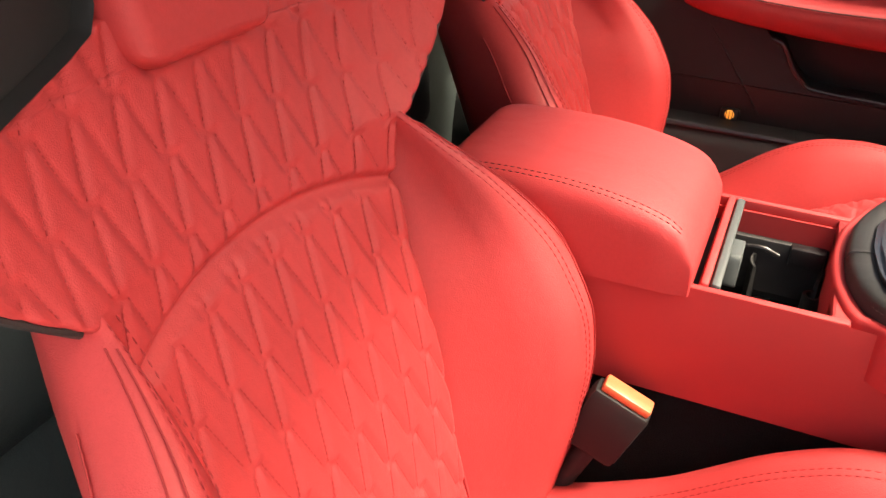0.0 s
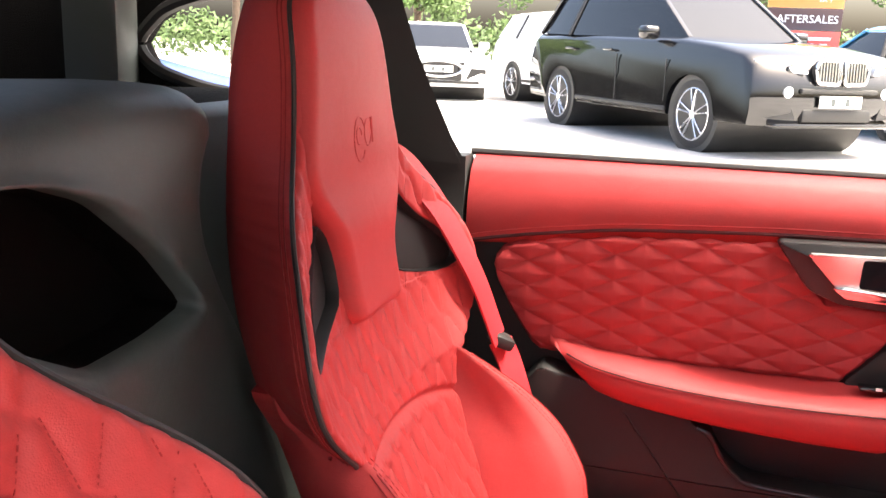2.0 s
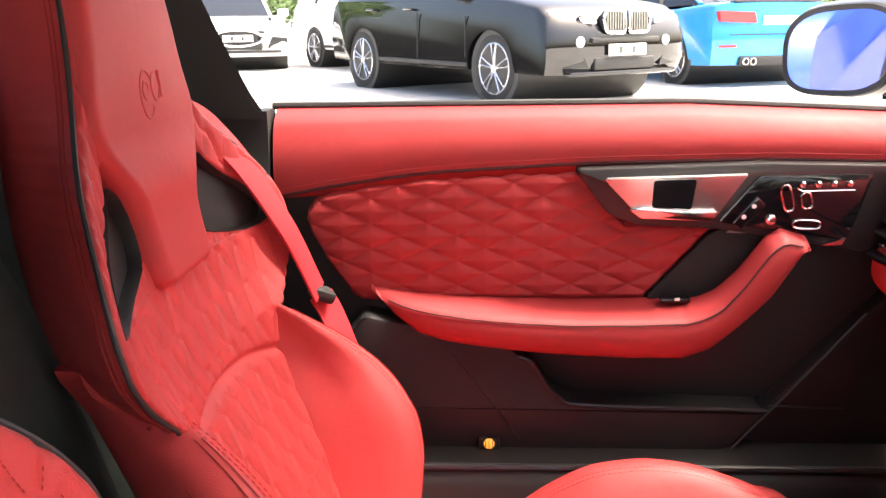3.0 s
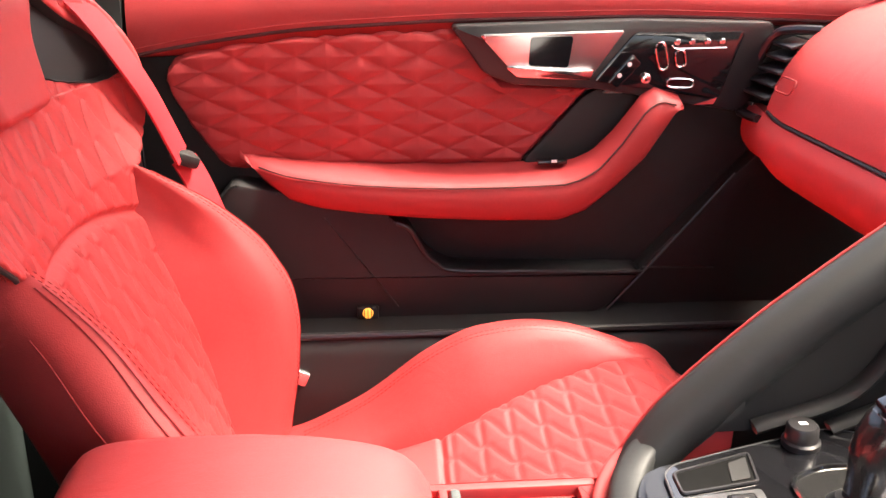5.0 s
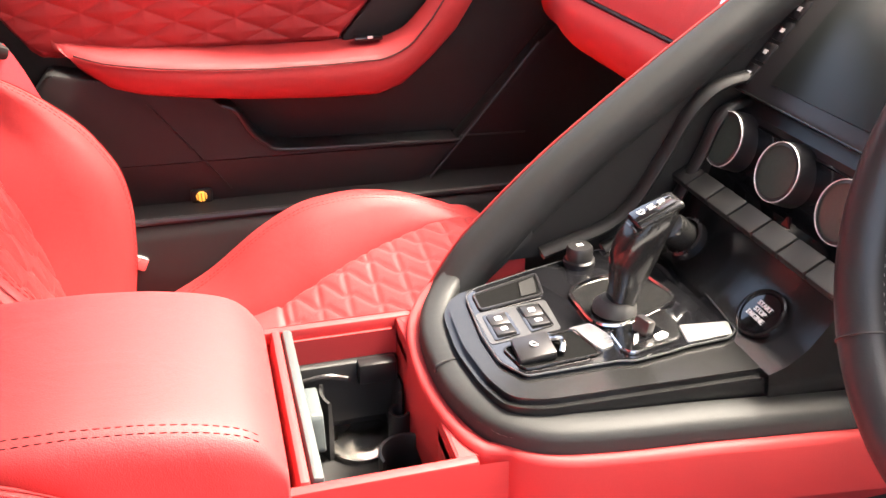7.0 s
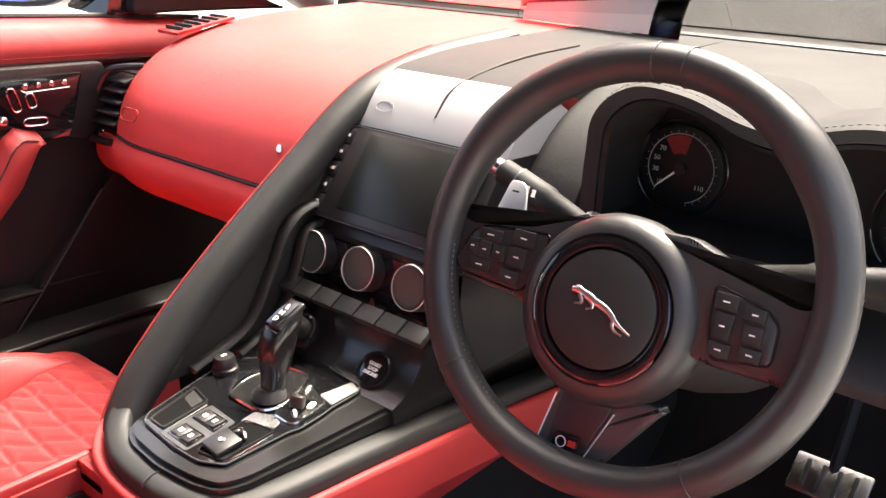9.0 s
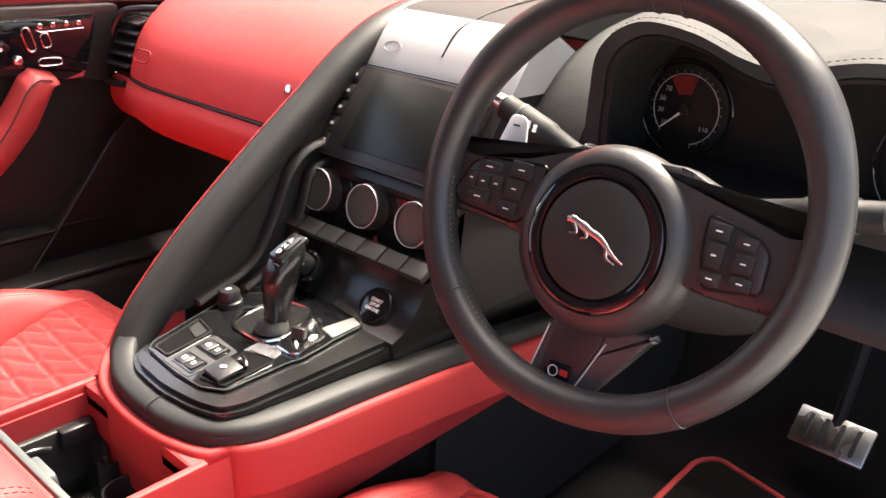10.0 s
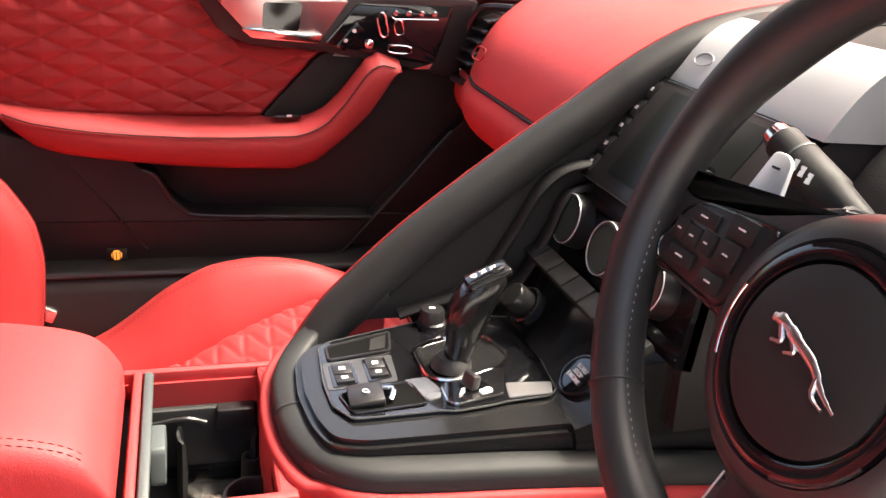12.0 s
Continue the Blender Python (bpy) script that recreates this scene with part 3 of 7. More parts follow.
# carrier behind everything: black lower door with a map pocket
car_poly = rounded([(-0.235, 0.86), (-0.235, 0.40), (0.12, 0.38), (0.52, 0.33), (1.05, 0.33), (1.05, 0.90), (0.20, 0.885)], 0.02, 4)
part("door_carrier", prism(car_poly, "y", 0.754, 0.83, 0.004), PLASTIC, dr, "black moulded door card")
# pocket: raised lip plate in front of a dark cavity
lip = rounded([(-0.10, 0.665), (-0.03, 0.650), (0.10, 0.655), (0.134, 0.600), (0.157, 0.590), (0.177, 0.554), (0.198, 0.531), (0.226, 0.517), (0.357, 0.511), (0.526, 0.504), (0.470, 0.440), (0.30, 0.40), (-0.20, 0.40), (-0.22, 0.52)], 0.010, 4)
part("pocket_lip", prism(lip, "y", 0.700, 0.756, 0.006), PLASTIC, dr, "black map pocket front")
part("pocket_rim", tube([(0.140, 0.702, 0.596), (0.160, 0.700, 0.586), (0.180, 0.699, 0.551), (0.200, 0.699, 0.530), (0.228, 0.699, 0.517), (0.357, 0.699, 0.511), (0.524, 0.700, 0.504)], 0.0035, 8, 30), SATIN, dr)
part("trim_joint", tube([(0.031, 0.6992, 0.609), (0.085, 0.6992, 0.535), (0.140, 0.6992, 0.458)], 0.0013, 6), SATIN, dr)
part("front_trim", prism(rounded([(0.533, 0.505), (0.665, 0.652), (0.74, 0.73), (1.0, 0.73), (1.0, 0.36), (0.478, 0.445)], 0.012, 3), "y", 0.722, 0.76, 0.005), PLASTIC, dr, "black kick panel")
part("trim_joint", tube([(0.472, 0.7, 0.440), (0.529, 0.704, 0.503), (0.60, 0.712, 0.583), (0.665, 0.72, 0.657)], 0.0022, 6, 16), SATIN, dr)
part("trim_joint", tube([(0.533, 0.7205, 0.503), (0.65, 0.7205, 0.499)], 0.0016, 6), SATIN, dr)
# armrest: a swept pull with flat top
AX = [-0.09, -0.05, 0.0, 0.08, 0.17, 0.27, 0.345, 0.38, 0.416, 0.448, 0.505, 0.525, 0.565]
A_TOP = curve1([-0.088, -0.06, -0.02, 0.06, 0.14, 0.22, 0.30, 0.385, 0.410, 0.434, 0.465, 0.503, 0.524, 0.565], [0.700, 0.688, 0.680, 0.672, 0.667, 0.664, 0.664, 0.666, 0.673, 0.686, 0.719, 0.770, 0.781, 0.770])
A_BOT = curve1([-0.09, -0.081, -0.055, -0.015, 0.03, 0.12, 0.19, 0.30, 0.38, 0.42, 0.463, 0.51, 0.556, 0.565], [0.696, 0.688, 0.660, 0.636, 0.626, 0.617, 0.611, 0.605, 0.604, 0.617, 0.650, 0.692, 0.755, 0.762])
A_Y = soft1(AX, [0.735, 0.700, 0.678, 0.664, 0.658, 0.656, 0.656, 0.656, 0.658, 0.661, 0.672, 0.678, 0.692])
A_IN = soft1(AX, [0.755, 0.755, 0.755, 0.755, 0.755, 0.755, 0.745, 0.732, 0.722, 0.712, 0.712, 0.718, 0.730])


def arm_ring(x):
    t, b, y, yi = A_TOP(x), A_BOT(x), A_Y(x), A_IN(x)
    return [(x, yi, t + 0.012), (x, yi - 0.3 * (yi - y), t + 0.008), (x, y + 0.016, t + 0.004), (x, y + 0.006, t), (x, y, t - 0.008), (x, y - 0.001, (t + b) / 2), (x, y + 0.004, b + 0.010), (x, y + 0.014, b + 0.002), (x, y + 0.03, b), (x, yi, b + 0.003)]


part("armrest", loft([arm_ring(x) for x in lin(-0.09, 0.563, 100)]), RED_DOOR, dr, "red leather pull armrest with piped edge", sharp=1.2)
part("armrest_seam", tube([(x, A_Y(x) + 0.0015, A_TOP(x) - 0.002) for x in lin(-0.06, 0.55, 60)], 0.0014, 6), THREAD, dr)
# speaker panel behind the pull
part("speaker_panel", prism(rounded([(0.336, 0.680), (0.425, 0.778), (0.46, 0.795), (0.60, 0.78), (0.55, 0.73), (0.47, 0.68), (0.40, 0.655), (0.35, 0.660)], 0.008, 3), "y", 0.738, 0.756, 0.004), PLASTIC, dr, "black speaker panel")
part("maker_badge", prism([(0.452, 0.782), (0.460, 0.788), (0.530, 0.786), (0.530, 0.780), (0.466, 0.781)], "y", 0.7355, 0.739), BRUSHED, dr, "small bright badge bar")
part("window_switch", box(0.375, 0.715, 0.684, 0.045, 0.02, 0.006, 0.002), PIANO, dr, "small black switch")
part("switch_mark", box(0.377, 0.7045, 0.6865, 0.008, 0.0015, 0.004), WHITE_PRINT, dr)
# handle and switch bezel
bez = rounded([(0.222, 0.884), (0.272, 0.815), (0.315, 0.798), (0.44, 0.790), (0.66, 0.752), (0.70, 0.80), (0.70, 0.884), (0.5, 0.890)], 0.012, 4)
part("switch_bezel", prism(bez, "y", 0.722, 0.758, 0.005), SATIN, dr, "black switch and handle bezel")
part("switch_plate", prism(rounded([(0.432, 0.802), (0.49, 0.872), (0.655, 0.872), (0.625, 0.772)], 0.008, 3), "y", 0.7185, 0.726, 0.002), PIANO, dr, "gloss black seat switch plate")
hd = part("release_handle", prism(rounded([(0.262, 0.872), (0.474, 0.876), (0.425, 0.806), (0.318, 0.812)], 0.006, 3), "y", 0.712, 0.7205, 0.0025), BRUSHED, dr, "satin metal release handle")
part("finger_recess", prism(rounded([(0.336, 0.868), (0.398, 0.869), (0.392, 0.824), (0.334, 0.828)], 0.005, 3), "y", 0.7105, 0.7135), PIANO, hd, "dark finger recess")
part("lower_bar", prism(rounded([(0.300, 0.826), (0.318, 0.829), (0.395, 0.822), (0.43, 0.822), (0.425, 0.806), (0.318, 0.812)], 0.003, 2), "y", 0.706, 0.7135, 0.0015), CHROME, hd, "bright lower bar")
for k in range(4):
    x = 0.553 + 0.0225 * k
    part("memory_button", lathe([(0.0045, 0), (0.005, -0.003), (0.003, -0.005)], (x, 0.7185, 0.858), (0, 1, 0), 12), CHROME, dr)
part("memory_bar", tube([(0.545, 0.7175, 0.853), (0.552, 0.7175, 0.848), (0.628, 0.7175, 0.849)], 0.0012, 6), CHROME, dr)


def ring_button(cx, cz, hx, hz, tilt=0.0):
    pts = []
    for k in range(24):
        a = 2 * math.pi * k / 24
        x = hx * math.copysign(abs(math.cos(a)) ** 0.6, math.cos(a))
        z = hz * math.copysign(abs(math.sin(a)) ** 0.6, math.sin(a))
        c, s = math.cos(tilt), math.sin(tilt)
        pts.append((cx + c * x - s * z, 0.7165, cz + s * x + c * z))
    return tube(pts, 0.0016, 6, closed=True)


part("seat_switch", ring_button(0.532, 0.838, 0.0075, 0.020, 0.25), CHROME, dr, "chrome ringed seat switch")
part("seat_switch", ring_button(0.560, 0.834, 0.0075, 0.012, 0.25), CHROME, dr)
part("seat_switch", ring_button(0.563, 0.798, 0.020, 0.0065, -0.05), CHROME, dr)
part("seat_knob", lathe([(0.0075, 0), (0.0075, -0.004), (0.005, -0.006)], (0.510, 0.7185, 0.806), (0, 1, 0), 16), CHROME, dr)
part("lock_switch", prism(rounded([(0.453, 0.800), (0.488, 0.842), (0.502, 0.828), (0.468, 0.792)], 0.003, 2), "y", 0.715, 0.719, 0.0015), PIANO, dr)
for p in ((0.470, 0.811), (0.484, 0.827)):
    part("lock_symbol", lathe([(0.0035, 0), (0.0035, -0.0006)], (p[0], 0.7148, p[1]), (0, 1, 0), 10), WHITE_PRINT, dr)
part("bezel_glint", prism([(0.585, 0.765), (0.622, 0.776), (0.617, 0.766)], "y", 0.717, 0.7195), CHROME, dr)
settle(dr, DOOR)
lp = thing("sill_lamp", (0.092, 0.690, 0.452), "small glowing amber lamp low on the door", "lamp")
part("housing", box(0.092, 0.697, 0.452, 0.034, 0.012, 0.022, 0.004), PLASTIC, lp)
part("lens", lathe([(0.0085, 0), (0.0082, 0.003), (0.006, 0.0050), (0.0001, 0.0055)], (0.092, 0.6915, 0.453), (0, -1, 0), 20), AMBER, lp, "glowing amber lens")
for k in range(3):
    part("lens_rib", box(0.0865 + 0.0055 * k, 0.6862, 0.453, 0.0012, 0.003, 0.014), PLASTIC, lp)

settle(lp, DOOR)

# ---- centre console ----
CONSOLE = Matrix.Translation((0.004, -0.004, -0.003)) @ Matrix.Diagonal((1, 0.835, 1, 1))
cs = thing("centre_console", (0.25, 0.0, 0.20), "red leather centre console between the seats", "console")
C_TOP = soft1([-0.36, 0.05, 0.16, 0.33, 0.46, 0.60, 0.76, 1.1], [0.560, 0.562, 0.570, 0.570, 0.545, 0.518, 0.490, 0.45])
for s in (1, -1):
    def wall_fn(x, t, s=s):
        z = 0.445 + (C_TOP(x) - 0.445) * t if C_TOP(x) > 0.445 else 0.445
        y = 0.128 + 0.006 * math.sin(math.pi * t * 0.8)
        return (x, s * y, z)
    part("side_panel", sheet(wall_fn, lin(-0.36, 1.05, 70), lin(0, 1, 8), (0, -0.010 * s, 0)), RED_TRIM, cs, "smooth red side panel")
    part("tunnel_side", prism([(-0.36, 0.19), (1.3, 0.19), (1.3, 0.446), (-0.36, 0.446)], "y", s * 0.10, s * 0.118), CARPET, cs, "charcoal carpeted tunnel side")
part("rear_deck", box(-0.11, 0, 0.552, 0.50, 0.236, 0.016, 0.003), BLACK_WALL, cs)
part("bridge", box(0.1475, 0, 0.560, 0.026, 0.236, 0.02, 0.004), RED_TRIM, cs, "red strip behind the cup holders")
for s in (1, -1):
    part("rail", box(0.225, s * 0.1245, 0.563, 0.15, 0.011, 0.016, 0.003), RED_TRIM, cs, "slim red rail beside the cup holders")
part("front_deck", prism(rounded([(0.284, -0.119), (0.284, 0.119), (0.36, 0.128), (0.36, -0.128)], 0.002, 2), "z", 0.545, 0.570, 0.003), RED_TRIM, cs, "red deck ahead of the cup holders")
part("well_front", box(0.287, 0, 0.52, 0.006, 0.236, 0.075), RED_TRIM, cs)
part("well_back", box(0.165, 0, 0.50, 0.008, 0.236, 0.09), PLASTIC, cs)
for s in (1, -1):
    part("well_side", box(0.225, s * 0.117, 0.545, 0.125, 0.004, 0.03), RED_TRIM, cs)
    part("well_side", box(0.225, s * 0.1165, 0.489, 0.125, 0.004, 0.08), PLASTIC, cs)
# cup holder: open half cups round a spun steel base, moulded rubber steps beside them


def cup_wall(cx, cy, r, z0, z1, a0, a1, t=0.004):
    """A standing curved wall round a cup's far side, in the cabin's own axes."""
    rings = []
    for a in lin(radians(a0), radians(a1), 28):
        c, q = math.cos(a), math.sin(a)
        rings.append([(cx + (r + o) * c, cy + (r + o) * q, z) for o, z in ((0, z0), (-0.001, 0.5 * (z0 + z1)), (0.0005, z1 - 0.002), (0.0015, z1), (t, z1), (t + 0.001, z0))])
    return placed(loft(rings), CONSOLE.inverted())


part("cup_floor", box(0.226, 0, 0.447, 0.118, 0.23, 0.01), RUBBER, cs)
part("cup", cup_wall(0.250, 0.071, 0.0345, 0.448, 0.514, -30, 210), RUBBER, cs, "black rubber cup wall")
part("cup", cup_wall(0.276, -0.002, 0.0210, 0.448, 0.492, -60, 200), RUBBER, cs)
part("cup_rib", cup_wall(0.280, 0.045, 0.0060, 0.448, 0.500, 60, 330), RUBBER, cs)
part("cup_mat", placed(lathe([(0.0320, 0.450), (0.0320, 0.4545), (0.0300, 0.4560), (0.0005, 0.4560)], (0.248, 0.070, 0), (0, 0, 1), 48), CONSOLE.inverted()), SPUN, cs, "spun steel cup base")
part("cup_step", prism(rounded([(0.17, -0.114), (0.284, -0.114), (0.284, -0.085), (0.23, -0.050), (0.17, -0.06)], 0.010, 3), "z", 0.452, 0.472, 0.003), RUBBER, cs)
part("cup_tray", prism(rounded([(0.17, 0.104), (0.284, 0.104), (0.284, 0.116), (0.17, 0.116)], 0.004, 2), "z", 0.47, 0.535, 0.003), RUBBER, cs)
part("cup_spring", tube([(0.185, 0.101, 0.522), (0.215, 0.099, 0.527), (0.235, 0.101, 0.520)], 0.0028, 8, 14), SATIN, cs)
part("cup_catch", box(0.263, 0.101, 0.526, 0.036, 0.018, 0.022, 0.003), SATIN, cs, "gloss black catch")
# open flap standing up behind the cup holders
fl = part("cup_flap", box(0.172, 0.0, 0.551, 0.008, 0.240, 0.045, 0.003, rot=(0, 8, 0)), RED_TRIM, cs, "open red cup holder flap")
part("flap_edge", box(0.182, 0.001, 0.551, 0.009, 0.236, 0.044, 0.003, rot=(0, 8, 0)), GREYLID, fl, "grey plastic inner face of the flap")
part("flap_tab", prism(rounded([(-0.030, 0.530), (0.045, 0.530), (0.03, 0.562), (-0.018, 0.562)], 0.006, 3), "x", 0.187, 0.200, 0.002), GREYLID, fl)

settle(cs, CONSOLE)

# padded armrest lid
L_TOP = soft1([-0.145, -0.140, -0.129, -0.10, -0.05, 0.0, 0.048, 0.087, 0.116, 0.134, 0.14], [0.600, 0.628, 0.644, 0.6515, 0.6538, 0.6536, 0.6494, 0.642, 0.6325, 0.618, 0.600])


def lid_ring(x):
    t = L_TOP(x)
    h = max(t - 0.562, 0.012)
    w = 0.131 - 0.004 * smoothstep(0.10, 0.14, x) - 0.012 * smoothstep(-0.11, -0.145, x)
    out = []
    for k in range(28):
        a = math.pi * k / 27
        c, s_ = math.cos(a), math.sin(a)
        y = w * math.copysign(abs(c) ** 0.16, c)
        z = 0.562 + h * (0.95 * min(1, s_ ** 0.22) + 0.05 * (1 - (y / w) ** 2) * min(1, s_ * 4))
        out.append((x, y, z))
    return out


al = thing("armrest_lid", (-0.05, 0, 0.562), "padded red leather armrest lid over the console box", "armrest")
xs = [-0.145, -0.142, -0.138] + lin(-0.132, 0.128, 34) + [0.134, 0.138, 0.140]
rings = [lid_ring(x) for x in xs]
cap = [[(0.1415, p[1] * 0.96, 0.562 + (p[2] - 0.562) * 0.82) for p in rings[-1]]]
part("pad", loft(rings + cap), RED, al, "plump red leather pad", sharp=1.2)
for off in (0.0, 0.007):
    part("stitching", stitches([(x, -0.117 - 0.002 + off, 0.562 + (L_TOP(x) - 0.562) * (0.925 + off * 3.5) + 0.0001) for x in lin(-0.115, 0.125, 20)], length=0.0045, n=90), THREAD, al)
    part("stitching", stitches([(x, 0.117 + 0.002 - off, 0.562 + (L_TOP(x) - 0.562) * (0.925 + off * 3.5) - 0.0009) for x in lin(-0.115, 0.125, 20)], length=0.0045, n=90), THREAD, al)

settle(al, Matrix.Translation((0.0357, -0.021, -0.003)) @ Matrix.Diagonal((0.935, 0.76, 1, 1)))

# ---- gear housing with wrap-round rim ----
gh = thing("gear_housing", (0.45, 0.0, 0.56), "black gear selector housing ringed by padded leather", "gear console")


def zpan(x):
    """Height of the selector panel, which climbs gently towards the dash."""
    return 0.5844 + 0.06 * x


def plate(poly, top, depth, bevel=0.0015, r=0.008):
    poly = rounded(poly, r, 4)
    bm = loft([[(x, y, zpan(x) + top - depth) for x, y in poly], [(x, y, zpan(x) + top) for x, y in poly]])
    bmesh.ops.recalc_face_normals(bm, faces=bm.faces)
    e = [e for e in bm.edges if all(v.co.z > zpan(v.co.x) + top - 0.3 * depth for v in e.verts)]
    if bevel:
        bmesh.ops.bevel(bm, geom=e, offset=bevel, segments=2, affect="EDGES")
    return bm


def frill(poly, top, r, corner=0.006, mat=None, name="edge", label=""):
    """A fine raised edge round an outline on the panel."""
    return part(name, tube([(x, y, zpan(x) + top) for x, y in rounded(poly, corner, 4)], r, 6, closed=True), mat or GUNMETAL, gh, label)


# padded rim: a low leather bead that starts under the dash, wraps the front and ends under the grab bar
RIM = [tuple(p) for p in smooth_path([(0.90, -0.150, 0.545), (0.74, -0.147, 0.566), (0.60, -0.140, 0.578), (0.48, -0.131, 0.584), (0.40, -0.121, 0.583), (0.354, -0.110, 0.582), (0.326, -0.087, 0.581), (0.312, -0.052, 0.581), (0.308, -0.014, 0.581),
       (0.309, 0.024, 0.582), (0.315, 0.054, 0.584), (0.329, 0.082, 0.590), (0.348, 0.098, 0.602), (0.385, 0.101, 0.636), (0.415, 0.101, 0.664)], 90)]


def bead(path, half, high, sink, lean=0.0):
    """A padded band: flat-topped section with round shoulders, half wide either way."""
    prof = [(-1.0, -sink), (-1.0, 0.35 * high), (-0.88, 0.75 * high), (-0.6, high), (0.0, 1.08 * high), (0.6, high), (0.88, 0.72 * high), (1.0, 0.3 * high), (1.0, -sink)]
    rings = []
    for i, p in enumerate(path):
        t = (Vector(path[min(i + 1, len(path) - 1)]) - Vector(path[max(i - 1, 0)])).normalized()
        out = t.cross(Vector((0, 0, 1))).normalized()
        rings.append([Vector(p) + out * (u * half) + Vector((0, 0, v - lean * u)) for u, v in prof])
    return loft(rings)


part("rim", bead(RIM, 0.0135, 0.010, 0.030, -0.002), BLACK, gh, "padded black leather rim", sharp=1.0)
part("rim_skirt", bead([(x + (0.013 if y > -0.09 and x < 0.36 else 0) * -1, y - 0.012 * smoothstep(-0.03, -0.10, y) + 0.010 * smoothstep(0.02, 0.07, y), z - 0.022) for x, y, z in RIM], 0.011, 0.012, 0.045, 0.004), RED_TRIM, gh, "red leather band under the rim", sharp=1.0)
part("rim_stitching", stitches([(x - 0.0105 * (1 if x < 0.345 else 0), y - 0.0125 * smoothstep(-0.06, -0.11, y), z + 0.0005) for x, y, z in RIM[:70:3]], length=0.0035, gap=0.002, r=0.0005, n=120), PIPING, gh)
part("rim_seam", tube([(0.294, -0.020, 0.584), (0.2965, -0.020, 0.5905), (0.308, -0.018, 0.5925), (0.3195, -0.017, 0.591)], 0.0010, 6, 12), PIPING, gh)

# grab bar: flat-faced leather strut from the front corner up to the dash top, piped in red on its far edge
BAR_TOP = smooth_path([(0.312, 0.098, 0.572), (0.345, 0.108, 0.618), (0.374, 0.111, 0.650), (0.428, 0.112, 0.702), (0.482, 0.112, 0.747), (0.54, 0.112, 0.792), (0.60, 0.112, 0.836), (0.66, 0.112, 0.880), (0.725, 0.113, 0.914), (0.81, 0.116, 0.934), (0.90, 0.122, 0.944), (1.04, 0.135, 0.950)], 80)
BAR_W = soft1([0, 0.08, 0.2, 0.4, 0.6, 0.75, 0.9, 1], [0.030, 0.038, 0.042, 0.041, 0.038, 0.034, 0.028, 0.022])
rings = []
for i, p in enumerate(BAR_TOP):
    p = Vector(p)
    t = (Vector(BAR_TOP[min(i + 1, 79)]) - Vector(BAR_TOP[max(i - 1, 0)])).normalized()
    dn = Vector((t.z, 0, -t.x)).normalized()
    w = BAR_W(i / 79)
    sec = ((0.010, 0.003), (0.0, 0.0), (-0.012, 0.001), (-0.020, 0.006), (-0.0245, 0.30 * w), (-0.026, 0.60 * w), (-0.023, 0.88 * w), (-0.016, 0.985 * w), (0.0, w), (0.010, w), (0.013, 0.6 * w), (0.013, 0.2 * w))
    rings.append([p + Vector((0, u, 0)) + dn * v for u, v in sec])
part("grab_bar", loft(rings), BLACK, gh, "flat-faced black leather grab bar", sharp=1.0)
part("bar_piping", tube([(x + 0.0005, y + 0.0095, z - 0.0025) for x, y, z in BAR_TOP[2:70]], 0.0014, 8), THREAD_RED, gh, "red piping along the grab bar")

FRAME = [(0.332, 0.066), (0.318, 0.040), (0.314, -0.014), (0.319, -0.062), (0.329, -0.094), (0.354, -0.106), (0.45, -0.116), (0.53, -0.124), (0.60, -0.126), (0.60, 0.094), (0.45, 0.092)]
part("metal_frame", plate(FRAME, -0.001, 0.034, 0.005, 0.012), GUNMETAL, gh, "dark satin metal surround")
frill(FRAME, -0.0335, 0.0022, 0.012, PIANO, "frame_foot")
GLOSS = [(0.341, 0.050), (0.336, -0.010), (0.338, -0.050), (0.351, -0.074), (0.425, -0.079), (0.435, -0.083), (0.470, -0.081), (0.480, -0.079), (0.519, -0.079), (0.529, -0.072), (0.545, 0.066), (0.480, 0.088), (0.408, 0.073), (0.352, 0.060)]
part("gloss_panel", plate(GLOSS, 0.0025, 0.006, 0.001, 0.005), PIANO, gh, "piano black selector panel")
frill(GLOSS, 0.0020, 0.0009, 0.005, SPOKE_GREY, "panel_edge", "fine bright edge of the panel")
TRAY = [(0.347, 0.048), (0.346, 0.023), (0.404, 0.029), (0.411, 0.064)]
part("oddments_tray", plate(TRAY, 0.0032, 0.003, 0.0005, 0.004), HOLE, gh, "shallow rubber lined tray")
frill(TRAY, 0.0034, 0.0014, 0.004, SATIN, "tray_rim")
part("tray_step", plate([(0.384, 0.030), (0.401, 0.032), (0.408, 0.060), (0.390, 0.054)], 0.0042, 0.003, 0.001, 0.003), PLASTIC, gh)
part("switch_surround", plate([(0.339, 0.020), (0.338, -0.028), (0.400, -0.026), (0.404, 0.022)], 0.0030, 0.003, 0.0006, 0.005), SPOKE_GREY, gh, "satin surround of the switches")
for q in ([(0.344, 0.014), (0.366, 0.013), (0.366, -0.022), (0.343, -0.025)], [(0.375, 0.017), (0.396, 0.017), (0.396, -0.019), (0.374, -0.023)]):
    part("switch_frame", plate(q, 0.0040, 0.003, 0.0006, 0.003), PIANO, gh, "black switch frame")
    cx, cy = sum(p[0] for p in q) / 4, sum(p[1] for p in q) / 4
    for k in (-1, 1):
        b_ = part("rocker_switch", box(cx, cy + k * 0.0080, zpan(cx) + 0.0040, 0.0165, 0.0150, 0.003, 0.0010, rot=(k * 5, -4, 0)), SATIN, gh, "black rocker switch")
        part("switch_mark", box(cx, cy + k * 0.0080, zpan(cx) + 0.0057, 0.0055, 0.0050, 0.0005, rot=(k * 5, -4, 0)), WHITE_PRINT, b_)
